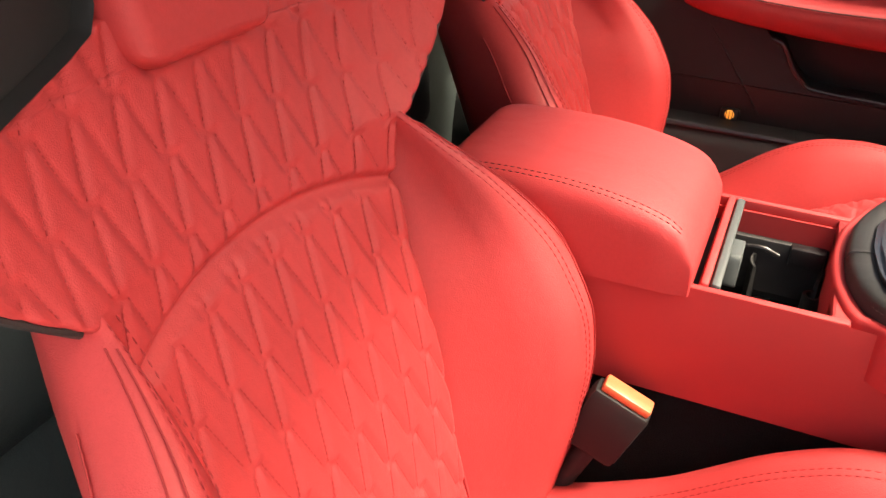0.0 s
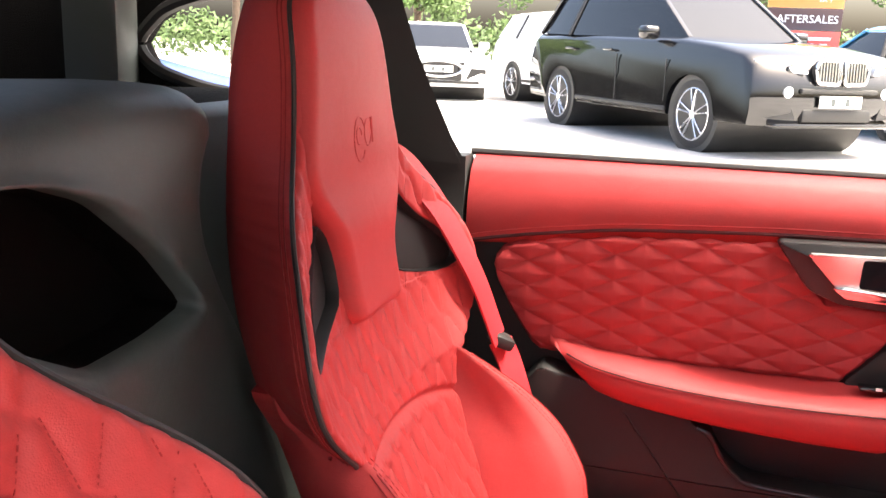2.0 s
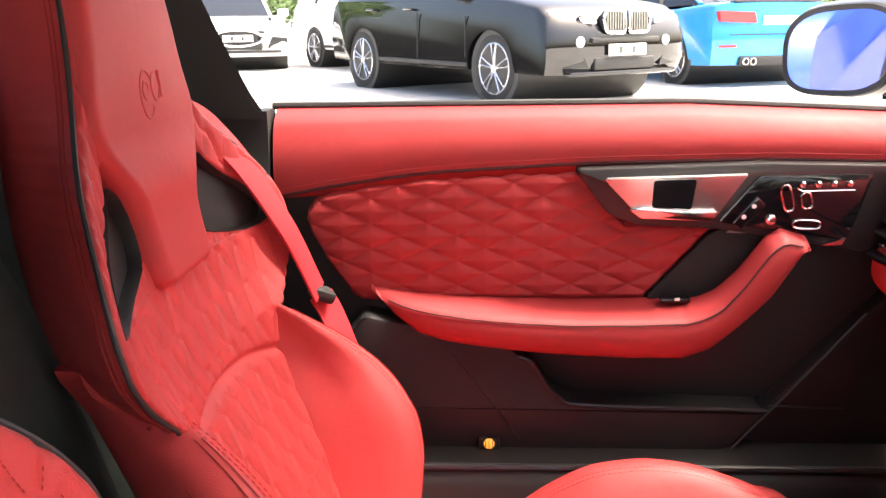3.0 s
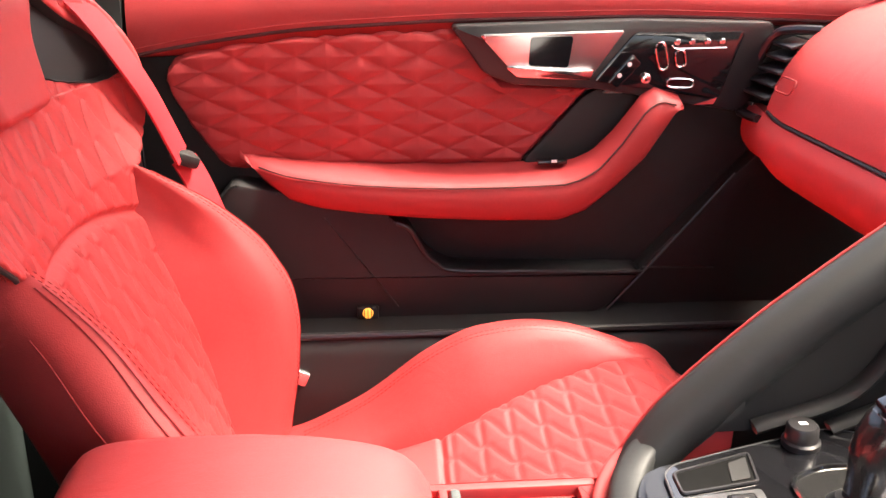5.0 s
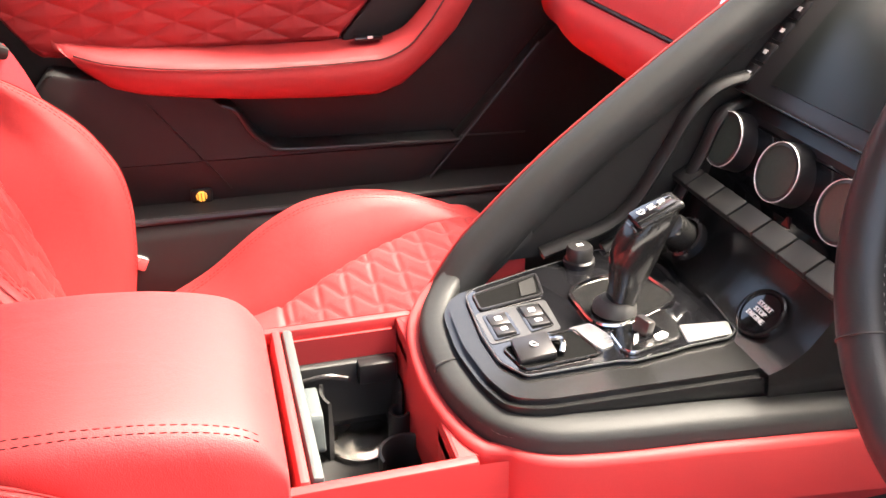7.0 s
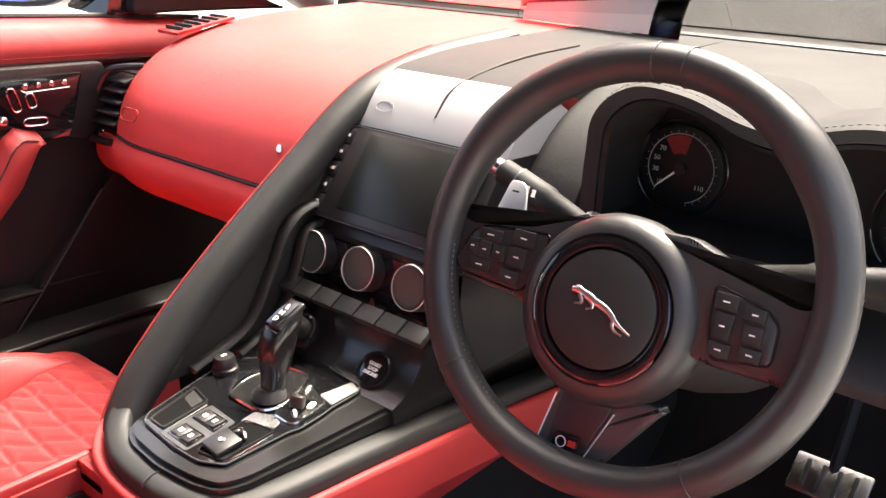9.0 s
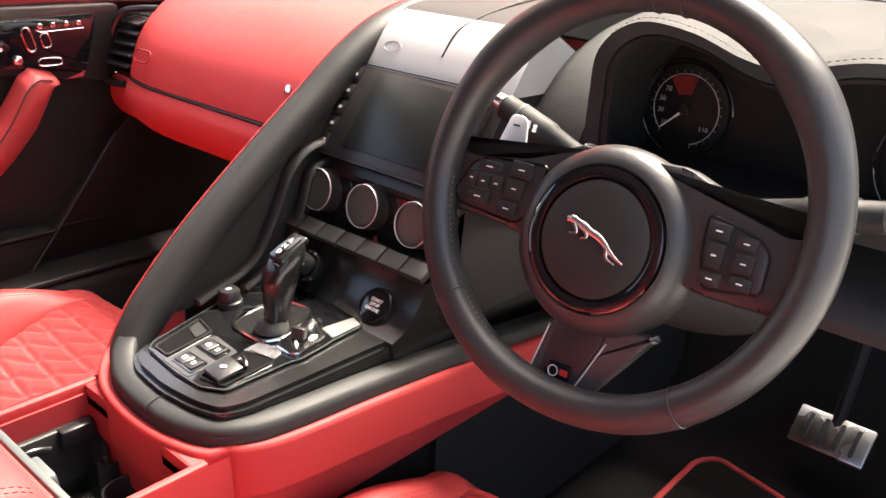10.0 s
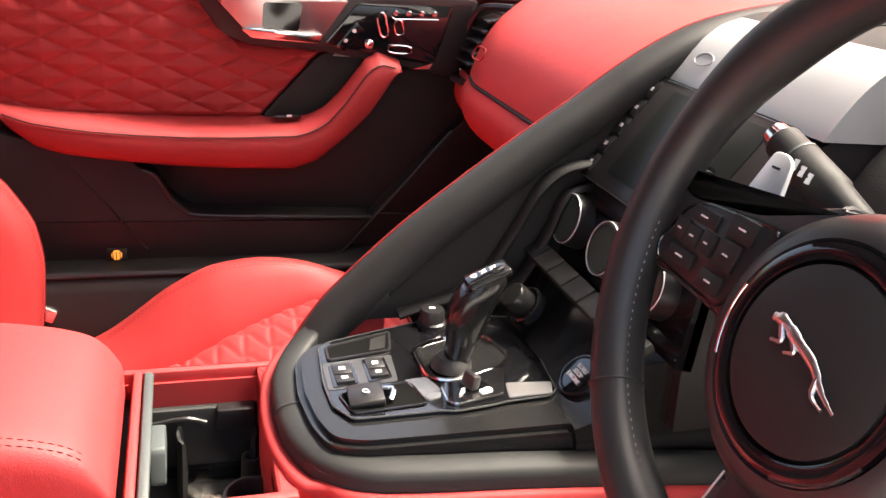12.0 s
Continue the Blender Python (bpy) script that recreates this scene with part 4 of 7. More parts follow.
RECESS = [(0.345, -0.036), (0.408, -0.030), (0.415, -0.068), (0.352, -0.068)]
part("brake_recess", plate(RECESS, 0.0034, 0.003, 0.0005, 0.006), HOLE, gh, "dark recess round the brake switch")
frill(RECESS, 0.0034, 0.0012, 0.006, GUNMETAL, "recess_edge")
bs = part("brake_switch", box(0.366, -0.049, zpan(0.366) + 0.0070, 0.030, 0.028, 0.008, 0.002, rot=(4, -9, -4)), SATIN, gh, "parking brake pull switch")
part("switch_mark", lathe([(0.0035, 0), (0.0035, 0.0005), (0.0022, 0.0005), (0.0022, 0)], (0.366, -0.049, zpan(0.366) + 0.0113), (0.12, 0.05, 1), 16, caps=False), WHITE_PRINT, bs)
part("brake_lip", tube([(0.383, -0.040, zpan(0.385) + 0.006), (0.390, -0.048, zpan(0.39) + 0.009), (0.385, -0.060, zpan(0.385) + 0.006)], 0.0026, 8, 12), CHROME, gh)
GATE = [(0.425, 0.025), (0.455, 0.038), (0.499, 0.032), (0.508, -0.014), (0.490, -0.027), (0.444, -0.041), (0.425, -0.030)]
part("gate_plate", plate(GATE, 0.0045, 0.003, 0.001, 0.010), GUNMETAL, gh, "grey selector gate plate")
frill(GATE, 0.0050, 0.0020, 0.012, CHROME, "gate_trim", "bright gate trim")
part("gate_chrome", plate([(0.431, -0.045), (0.474, -0.028), (0.495, -0.031), (0.481, -0.071), (0.437, -0.078), (0.430, -0.070)], 0.0062, 0.003, 0.0012, 0.004), CHROME, gh, "bright plate round the mode switch")
part("gate_wing", plate([(0.404, -0.027), (0.424, -0.026), (0.431, -0.046), (0.429, -0.060), (0.417, -0.064)], 0.0042, 0.003, 0.0005, 0.003), BRUSHED, gh, "bright wing of the panel")
part("gate_wing", plate([(0.489, -0.052), (0.529, -0.060), (0.523, -0.077), (0.484, -0.076)], 0.0038, 0.003, 0.0005, 0.003), BRUSHED, gh)
part("mode_well", plate([(0.444, -0.052), (0.467, -0.044), (0.473, -0.061), (0.446, -0.069)], 0.0068, 0.002, 0.0004, 0.003), PIANO, gh, "gloss mode switch plate")
part("mode_switch", box(0.456, -0.055, zpan(0.456) + 0.012, 0.009, 0.016, 0.014, 0.0025, rot=(0, 12, 20)), SATIN, gh, "small toggle switch")
for k in range(5):
    part("mode_mark", box(0.4445 + 0.0012 * k, -0.0660 + 0.0022 * k, zpan(0.445) + 0.0072, 0.0050, 0.0010, 0.0005, rot=(0, 0, 20)), WHITE_PRINT, gh)
part("mode_mark", plate([(0.460, -0.064), (0.470, -0.060), (0.473, -0.066), (0.462, -0.069)], 0.0074, 0.001, 0, 0.002), WHITE_PRINT, gh)
rs = part("rotary_switch", lathe([(0.0145, 0), (0.0145, 0.006), (0.0125, 0.0075), (0.012, 0.018), (0.0105, 0.020), (0.0001, 0.0202)], (0.456, 0.070, zpan(0.456) + 0.001), (-0.05, 0, 1), 28), SATIN, gh, "small black rotary switch")
part("switch_mark", box(0.455, 0.070, zpan(0.455) + 0.0216, 0.006, 0.004, 0.0005), WHITE_PRINT, rs)
part("socket_well", lathe([(0.0195, -0.006), (0.0195, 0.003), (0.0170, 0.004), (0.0150, -0.004), (0.0001, -0.004)], (0.536, 0.030, 0.650), (-0.75, -0.05, 0.62), 28), PIANO, gh, "black well of the socket")
part("power_socket", lathe([(0.0135, -0.004), (0.0135, 0.016), (0.0120, 0.019), (0.0001, 0.0195)], (0.534, 0.030, 0.652), (-0.75, -0.05, 0.62), 28), GUNMETAL, gh, "dark metal ringed socket")
# slope up to the switch row, a wave of dark metal
part("upper_slope", loft([[(0.522, y, zpan(0.522) - 0.001), (0.536, y, zpan(0.536) + 0.003), (0.552, y, 0.632), (0.566, y, 0.652), (0.572, y, 0.668), (0.60, y, 0.672), (0.66, y, 0.66), (0.66, y, 0.57), (0.53, y, 0.57)] for y in lin(-0.128, 0.098, 15)]), GUNMETAL, gh, "dark satin slope below the switches", sharp=0.6)
SA = Vector((-0.70, -0.05, 0.71)).normalized()
SO = Vector((0.548, -0.076, 0.632))
st = part("start_button", lathe([(0.0215, -0.012), (0.0215, 0.003), (0.0200, 0.0045), (0.0180, 0.0045), (0.0170, 0.002), (0.0165, 0.0035), (0.0001, 0.0045)], SO, SA, 36), PIANO, gh, "round engine start button")
part("button_ring", lathe([(0.0216, 0.001), (0.0212, 0.0045), (0.0196, 0.0052), (0.0192, 0.004)], SO, SA, 36, caps=False), GUNMETAL, st)
for txt, dz in (("START", 0.0055), ("STOP", 0.0), ("ENGINE", -0.0055)):
    part("lettering", placed(text_mesh(txt, 0.0058), basis(SO + SA * 0.0050, (0, -1, 0), (0.71, 0, 0.70)) @ Matrix.Translation((0, dz, 0))), WHITE_PRINT, st, smooth=False)

# selector lever
lv = thing("gear_lever", (0.453, -0.009, 0.60), "black leather gear selector with a glossy top", "gear lever")
ax = Vector((0.022, 0.0, 0.098))
base = Vector((0.453, -0.009, 0.600))
ringsL = []
for h, wx, wy, dx in ((0.0, 0.012, 0.011, 0), (0.12, 0.0125, 0.0110, 0.000), (0.35, 0.0160, 0.0118, 0.000), (0.52, 0.0205, 0.0130, -0.001), (0.66, 0.0245, 0.0145, -0.002), (0.82, 0.0265, 0.0155, -0.001), (0.93, 0.0265, 0.0155, 0.001), (1.0, 0.0240, 0.0135, 0.002)):
    c = base + ax * h + Vector((dx, 0, 0))
    wx, wy = wx * 0.84, wy * 1.04
    ringsL.append([c + Vector((wx * math.copysign(abs(math.cos(a)) ** 0.7, math.cos(a)), wy * math.copysign(abs(math.sin(a)) ** 0.7, math.sin(a)), 0.5 * wx * math.cos(a) * (h ** 2))) for a in (2 * math.pi * k / 24 for k in range(24))])
part("grip", loft(ringsL), GUNMETAL, lv, "black leather grip", sharp=0.9)
top = base + ax * 1.0 + Vector((0.004, 0, 0))
tp = part("cap", placed(box(0, 0, 0, 0.041, 0.024, 0.007, 0.003, seg=3), basis(top + Vector((0.0, 0, 0.0015)), (1, 0, 0.47), (0, 1, 0))), GUNMETAL, lv, "glossy cap with gear letters")
part("cap_window", placed(box(0.0005, 0, 0.0032, 0.034, 0.017, 0.002, 0.0006), basis(top + Vector((-0.003, 0, 0.0015)), (1, 0, 0.47), (0, 1, 0))), PIANO, tp)
for ch, d in (("R", 0.009), ("N", 0.0), ("D", -0.009)):
    part("lettering", placed(text_mesh(ch, 0.0085), basis(top + Vector((-0.003, 0, 0.0015)), (1, 0, 0.47), (0, 1, 0)) @ Matrix.Translation((d, 0, 0.0045)) @ Matrix.Rotation(radians(-90), 4, "Z")), WHITE_PRINT, tp, smooth=False)
part("front_strip", placed(box(0, 0, 0, 0.004, 0.020, 0.035, 0.0015), basis(top + Vector((-0.0180, 0, -0.026)), (1, 0, 0.1), (0, 1, 0))), PIANO, lv)
part("base_boot", lathe([(0.0185, 0), (0.0180, 0.005), (0.0150, 0.008), (0.0125, 0.011)], (0.453, -0.009, zpan(0.453) + 0.001), (0, 0, 1), 32), RUBBER, lv, "rubber boot at the foot")

SHIFT = Matrix.Translation((-0.023, -0.011, 0.011))
settle(lv, Matrix.Translation((-0.003, -0.007, 0.004)))

# ---- dashboard ----
da = thing("dashboard", (0.85, 0.0, 0.55), "red and black leather dashboard under the windscreen", "dashboard")
UP = [(0.668, 0.748), (0.674, 0.770), (0.690, 0.808), (0.722, 0.846), (0.775, 0.880), (0.85, 0.903), (0.94, 0.919), (1.05, 0.928), (1.25, 0.935)]
LO = [(0.666, 0.742), (0.656, 0.720), (0.660, 0.690), (0.690, 0.662), (0.75, 0.645), (0.84, 0.640)]


def dash_shape(y, pts, n):
    """Profile of the pad at y: it draws back towards the door."""
    draw = 0.030 * smoothstep(0.55, 0.72, y)
    P = smooth_path([(x, 0, z) for x, z in pts], n)
    return [(p[0] + draw * (1.25 - p[0]) / 0.6, y, p[2]) for p in P]


def slab(ys, pts, n, back, mat, name, label, shape=dash_shape):
    rings = []
    for y in ys:
        f = shape(y, pts, n)
        rings.append(f + [(back[0], y, back[1])])
    return part(name, loft(rings), mat, da, label, sharp=0.9)


slab(lin(0.125, 0.652, 30), UP, 30, (1.25, 0.80), RED_DASH_SUNLIT, "passenger_pad", "sweeping red leather passenger pad")
slab(lin(0.125, 0.722, 30), LO, 18, (0.90, 0.735), RED_DASH_SUNLIT, "glovebox_pad", "red leather glovebox lid")
part("glovebox_gap", tube([tuple(np.array(dash_shape(y, [(0.668, 0.745), (0.70, 0.745)], 4)[0]) + np.array([-0.0005, 0, 0])) for y in lin(0.13, 0.645, 24)], 0.0022, 6), PIPING, da)
part("airbag_mark", tube([(x - 0.0015, y, z) for x, y, z in [(0.678 + 0.45 * dz, 0.588 + dy, 0.790 + dz) for dy, dz in rounded([(-0.022, -0.009), (0.022, -0.009), (0.022, 0.009), (-0.022, 0.009)], 0.008, 4)]], 0.0011, 6, closed=True), THREAD_RED, da)
part("glovebox_lock", lathe([(0.0065, 0), (0.0065, 0.003), (0.004, 0.004), (0.0001, 0.003)], (0.686, 0.228, 0.797), (-0.9, 0, 0.4), 20), CHROME, da, "bright glovebox button")
# driver side, black


def driver_shape(y, pts, n):
    """The pad steps forward behind the instruments."""
    k = smoothstep(-0.212, -0.232, y) * smoothstep(-0.665, -0.64, y)
    P = smooth_path([(x, 0, z) for x, z in pts], n)
    return [(p[0] + k * max(0.0, 0.872 - p[0]) * smoothstep(0.70, 0.78, p[2]) * smoothstep(0.93, 0.915, p[2]), y, p[2]) for p in P]


UPD = [(0.745, 0.688), (0.732, 0.715), (0.722, 0.76), (0.745, 0.82), (0.79, 0.868), (0.85, 0.898), (0.93, 0.916), (1.05, 0.928), (1.25, 0.935)]
slab(lin(-0.70, -0.13, 26), UPD, 26, (1.25, 0.68), BLACK_DASH, "driver_pad", "black leather driver side of the dash", shape=driver_shape)
# centre stack
part("stack_body", loft([[(0.628, y, 0.60), (0.625, y, 0.655), (0.632, y, 0.735), (0.700, y, 0.838), (0.715, y, 0.845), (0.90, y, 0.845), (0.90, y, 0.60)] for y in lin(-0.128, 0.118, 5)]), SATIN, da, "black centre stack fascia", sharp=0.4)
TOPC = [(0.706, 0.846), (0.712, 0.857), (0.730, 0.882), (0.752, 0.901), (0.775, 0.910)]
slab(lin(-0.130, 0.100, 9), TOPC, 12, (0.90, 0.84), HOOD_SKY_GREY, "hood_panel", "satin grey panel over the screen, lightened for the sky reflection", shape=lambda y, p, n: [(q[0], y, q[2]) for q in smooth_path([(x, 0, z) for x, z in p], n)])
slab(lin(-0.130, 0.118, 9), [(0.778, 0.909), (0.81, 0.916), (0.90, 0.926), (1.03, 0.931)], 10, (1.03, 0.86), BLACK_DASH, "vent_cover", "black pop-up vent cover", shape=lambda y, p, n: [(q[0], y, q[2]) for q in smooth_path([(x, 0, z) for x, z in p], n)])
slab(lin(-0.130, 0.118, 9), [(1.034, 0.930), (1.10, 0.932), (1.25, 0.935)], 6, (1.25, 0.86), BLACK_DASH, "cowl_pad", "", shape=lambda y, p, n: [(q[0], y, q[2]) for q in smooth_path([(x, 0, z) for x, z in p], n)])
part("vent_joint", tube([(0.722, -0.012, 0.872), (0.75, -0.012, 0.9005), (0.81, -0.012, 0.9165), (0.90, -0.012, 0.9275), (1.02, -0.012, 0.932)], 0.0014, 6, 20), PIPING, da)
sm = basis((0.668, 0.0, 0.798), (0, -1, 0), (0.60, 0, 0.80))
sc = part("touch_screen", placed(box(0, 0, 0, 0.225, 0.122, 0.012, 0.004), sm), SATIN, da, "dark touch screen with black bezel")
part("display", placed(box(0.010, 0.003, 0.0062, 0.150, 0.098, 0.002, 0.0005), sm), SCREEN, sc, "dark display")
part("screen_trim", tube([tuple(sm @ Vector((x, y, 0.006))) for x, y in rounded([(-0.1125, -0.061), (0.1125, -0.061), (0.1125, 0.061), (-0.1125, 0.061)], 0.005, 3)], 0.0008, 6, closed=True), GUNMETAL, sc)
for k in range(5):
    part("screen_key", placed(box(-0.0975, 0.045 - 0.0225 * k, 0.0065, 0.014, 0.019, 0.003, 0.001), sm), SATIN, sc)
    part("key_mark", placed(box(-0.0975, 0.045 - 0.0225 * k, 0.0083, 0.005, 0.004, 0.0006), sm), WHITE_PRINT, sc)
part("hood_emblem", placed(tube([(0.014 * math.cos(a), 0.007 * math.sin(a), 0) for a in lin(0, 6.0, 24)], 0.0005, 6), basis((0.722, 0.070, 0.8730), (0, -1, 0), (0.6, 0, 0.75))), HOOD_SKY_GREY, da)
# folded webs between the grab bar and the stack
part("stack_rib", tube([(0.45, 0.104, 0.606), (0.525, 0.103, 0.634), (0.562, 0.102, 0.69), (0.584, 0.100, 0.735), (0.612, 0.100, 0.758), (0.66, 0.100, 0.765)], 0.009, 10, 30, flat=0.6), PLASTIC, da, "black moulded rib")
part("stack_rib", tube([(0.51, 0.098, 0.606), (0.568, 0.097, 0.634), (0.597, 0.096, 0.69), (0.612, 0.095, 0.730), (0.64, 0.095, 0.742)], 0.008, 10, 30, flat=0.6), PLASTIC, da)
part("binnacle_filler", box(0.905, -0.2225, 0.880, 0.20, 0.045, 0.07, 0.010), BLACK_DASH, da, "black leather beside the instrument hood")
# three climate dials
for y in (0.080, 0.000, -0.080):
    ctr = Vector((0.632, y, 0.706))
    axd = Vector((-0.96, 0, 0.28))
    k = part("climate_dial", lathe([(0.027, 0), (0.0265, 0.016), (0.0255, 0.024), (0.022, 0.026)], ctr, axd, 40, caps=False), SATIN, da, "black climate dial with bright ring")
    part("dial_ring", lathe([(0.0254, 0.0250), (0.0252, 0.0259), (0.0248, 0.0259), (0.0247, 0.0248)], ctr, axd, 40, caps=False), SILVER, k)
    part("dial_screen", lathe([(0.0238, 0.020), (0.0238, 0.0248), (0.0001, 0.0250)], ctr, axd, 40), DIAL_SHEEN, k)
part("dial_plate", loft([[(0.634, y, 0.655), (0.617, y, 0.660), (0.628, y, 0.728), (0.640, y, 0.732)] for y in lin(-0.128, 0.116, 3)]), PIANO, da, "gloss panel behind the dials")
for k in range(7):
    y = 0.100 - 0.0345 * k
    part("stack_button", box(0.590, y, 0.672, 0.022, 0.033, 0.010, 0.002, rot=(0, -30, 0)), PLASTIC, da, "black climate button")
part("hazard_mark", prism([(-0.017, 0.668), (-0.007, 0.668), (-0.012, 0.677)], "x", 0.6172, 0.6195), RED_PRINT, da)
# side vent at the door
vt = part("side_vent", join(loft([[(0.708, y, 0.735), (0.742, y, 0.838), (0.80, y, 0.838), (0.80, y, 0.735)] for y in (0.650, 0.726)]),
                             loft([[(0.684, y, 0.727), (0.717, y - 0.018, 0.842), (0.80, y - 0.018, 0.842), (0.80, y, 0.727)] for y in (0.730, 0.741)]),
                             box(0.735, 0.693, 0.729, 0.10, 0.085, 0.008, 0.002)), PLASTIC, da, "black side air vent", sharp=0.5)
for k, z in enumerate((0.764, 0.781, 0.798, 0.815, 0.831)):
    y1 = 0.724 - 0.25 * (z - 0.764)
    part("vent_slat", box(0.690 + 0.40 * (z - 0.748), (0.652 + y1) / 2, z, 0.030, y1 - 0.652, 0.0045, 0.0015, rot=(0, -16, 0)), SATIN, vt)
part("vent_frame", tube([(0.679, 0.656, 0.733), (0.681, 0.700, 0.729), (0.684, 0.733, 0.731), (0.690, 0.734, 0.760), (0.701, 0.724, 0.810), (0.713, 0.706, 0.841), (0.728, 0.680, 0.849), (0.748, 0.652, 0.851)], 0.006, 8, 40), SATIN, vt)
part("vent_tab", box(0.680, 0.688, 0.748, 0.004, 0.016, 0.005, 0.001, rot=(0, -25, 0)), CHROME, vt)
part("defrost_grille", box(0.86, 0.66, 0.912, 0.12, 0.06, 0.006, 0.002, rot=(0, -10, 0)), RED_TRIM, da)
for k in range(6):
    part("grille_slot", box(0.815 + 0.018 * k, 0.66, 0.9085 + 0.0028 * k, 0.006, 0.045, 0.008, 0.001), PIPING, da)
part("tunnel_cover", prism([(0.64, 0.20), (0.64, 0.60), (0.70, 0.61), (1.3, 0.61), (1.3, 0.20)], "y", -0.10, 0.10), PLASTIC, da, "black tunnel below the stack")
for s in (1, -1):
    part("stack_web", prism([(0.41, 0.600), (0.45, 0.660), (0.50, 0.704), (0.58, 0.760), (0.66, 0.808), (0.75, 0.852), (0.86, 0.89), (0.86, 0.60)], "y", 0.108, 0.116), PLASTIC, da, "black side web beside the selector") if s > 0 else None
part("knee_panel", loft([[(0.80, y, 0.705), (0.775, y, 0.692), (0.78, y, 0.675), (0.86, y, 0.66), (1.0, y, 0.655), (1.0, y, 0.70)] for y in lin(-0.70, -0.13, 8)]), PLASTIC, da, "black lower trim under the column", sharp=0.5)
part("firewall", box(1.44, 0, 0.55, 0.04, 1.4, 0.8), CARPET, da)
part("cowl", box(1.27, 0, 0.915, 0.06, 1.45, 0.05, 0.01), PLASTIC, da, "black scuttle below the glass")


settle(da, SHIFT)

# ---- instruments ----
iv = thing("instrument_binnacle", (0.85, -0.42, 0.78), "twin hooded instrument binnacle with two dark dials", "instrument cluster")
HOOD = [(-0.625, 0.80), (-0.612, 0.870), (-0.585, 0.915), (-0.54, 0.936), (-0.49, 0.938), (-0.44, 0.926), (-0.415, 0.922), (-0.385, 0.926), (-0.335, 0.942), (-0.28, 0.944), (-0.240, 0.915), (-0.222, 0.87), (-0.220, 0.80)]
hp = smooth_path([(0, y, z) for y, z in HOOD], 60)
rings = []
for _, y, z in hp:
    c = Vector((0, -0.42, 0.80))
    d = (Vector((0, y, z)) - c)
    d = d * (1 - 0.014 / max(d.length, 0.05))
    yi, zi = (c + d).y, (c + d).z
    x0 = 0.775 - 0.025 * smoothstep(0.86, 0.94, z)
    rings.append([(x0, y, z), (x0 + 0.05, y, z + 0.004), (0.93, y, z - 0.002), (1.04, y, z - 0.016), (1.04, yi, zi - 0.020), (0.93, yi, zi - 0.004), (x0 + 0.004, yi, zi)])
part("hood", loft(rings), BLACK_DASH, iv, "stitched black hood", sharp=1.0)
liner = []
for _, y, z in hp:
    d = Vector((0, y, z)) - Vector((0, -0.42, 0.80))
    i, o = [Vector((0, -0.42, 0.80)) + d * (1 - k / max(d.length, 0.05)) for k in (0.021, 0.016)]
    xl = 0.781 - 0.025 * smoothstep(0.86, 0.94, z)
    liner.append([(xl, o.y, o.z), (0.868, o.y, o.z - 0.004), (0.868, i.y, i.z - 0.004), (xl + 0.003, i.y, i.z)])
part("hood_liner", loft(liner), PLASTIC, iv, "matt black lining under the hood", sharp=1.0)
part("hood_stitching", stitches([(0.757 + 0.02 * smoothstep(0.94, 0.86, z), y, z + 0.003) for _, y, z in hp[4:-4]], length=0.004, n=160), PIPING, iv)
part("back_plate", prism([(y, z - 0.006) for _, y, z in hp] + [(-0.222, 0.765), (-0.62, 0.765)], "x", 0.868, 0.880), DIAL, iv, "dark instrument face")
part("lower_lip", loft([[(0.775, y, 0.800), (0.772, y, 0.785), (0.88, y, 0.760), (0.88, y, 0.80)] for y in lin(-0.62, -0.224, 6)]), PLASTIC, iv, sharp=0.4)


def dial(cy, cz, r, marks, needle_deg, red_arc):
    o = Vector((0.862, cy, cz))
    g = part("dial", lathe([(r, 0), (r, 0.004), (r - 0.002, 0.005), (0.0001, 0.003)], o, (-1, 0, 0), 48), DIAL, iv, "round dark dial")
    part("dial_rim", tube([o + Vector((-0.005, -(r * 1.12) * math.cos(a), (r * 1.12) * math.sin(a))) for a in lin(0, 2 * math.pi * 47 / 48, 48)], 0.0012, 6, closed=True), GUNMETAL, g)
    part("scale_line", tube([o + Vector((-0.0055, -(r * 0.80) * math.cos(a), (r * 0.80) * math.sin(a))) for a in lin(radians(-75), radians(225), 48)], 0.0006, 5), DIM_PRINT, g)
    if red_arc:
        a0, a1 = red_arc
        ring = [[o + Vector((-0.0052, -rr * math.cos(a), rr * math.sin(a))) for rr in (r * 0.34, r * 0.76)] for a in lin(radians(a0), radians(a1), 10)]
        part("warning_lamp_area", loft(ring, closed=False), RED_PRINT, g, "dim red warning segment")
    for txt, a in marks:
        a = radians(a)
        part("numeral", placed(text_mesh(txt, r * 0.16), basis(o + Vector((-0.0058, -r * 0.62 * math.cos(a), r * 0.62 * math.sin(a))), (0, -1, 0), (0, 0, 1))), DIM_PRINT, g, smooth=False)
    for k in range(25):
        a = radians(-75 + 300 * k / 24)
        p = [o + Vector((-0.0056, -rr * math.cos(a), rr * math.sin(a))) for rr in (r * 0.83, r * 0.88)]
        part("tick", tube(p, 0.0003, 4), DIM_PRINT, g)
    a = radians(needle_deg)
    part("needle", tube([o + Vector((-0.008, 0, 0)), o + Vector((-0.008, -r * 0.74 * math.cos(a), r * 0.74 * math.sin(a)))], [0.0016, 0.0006], 6), WHITE_PRINT, g, "white needle")
    part("needle_hub", lathe([(0.006, 0.005), (0.006, 0.010), (0.0001, 0.0105)], o, (-1, 0, 0), 20), PLASTIC, g)


dial(-0.288, 0.848, 0.046, (("10", 218), ("30", 190), ("50", 165), ("70", 140), ("110", -38)), 222, (75, 125))
dial(-0.535, 0.838, 0.050, (("0", 225), ("1", 197), ("2", 168), ("3", 140), ("4", 110), ("5", 75), ("6", 40), ("7", 5), ("8", -30)), 222, None)

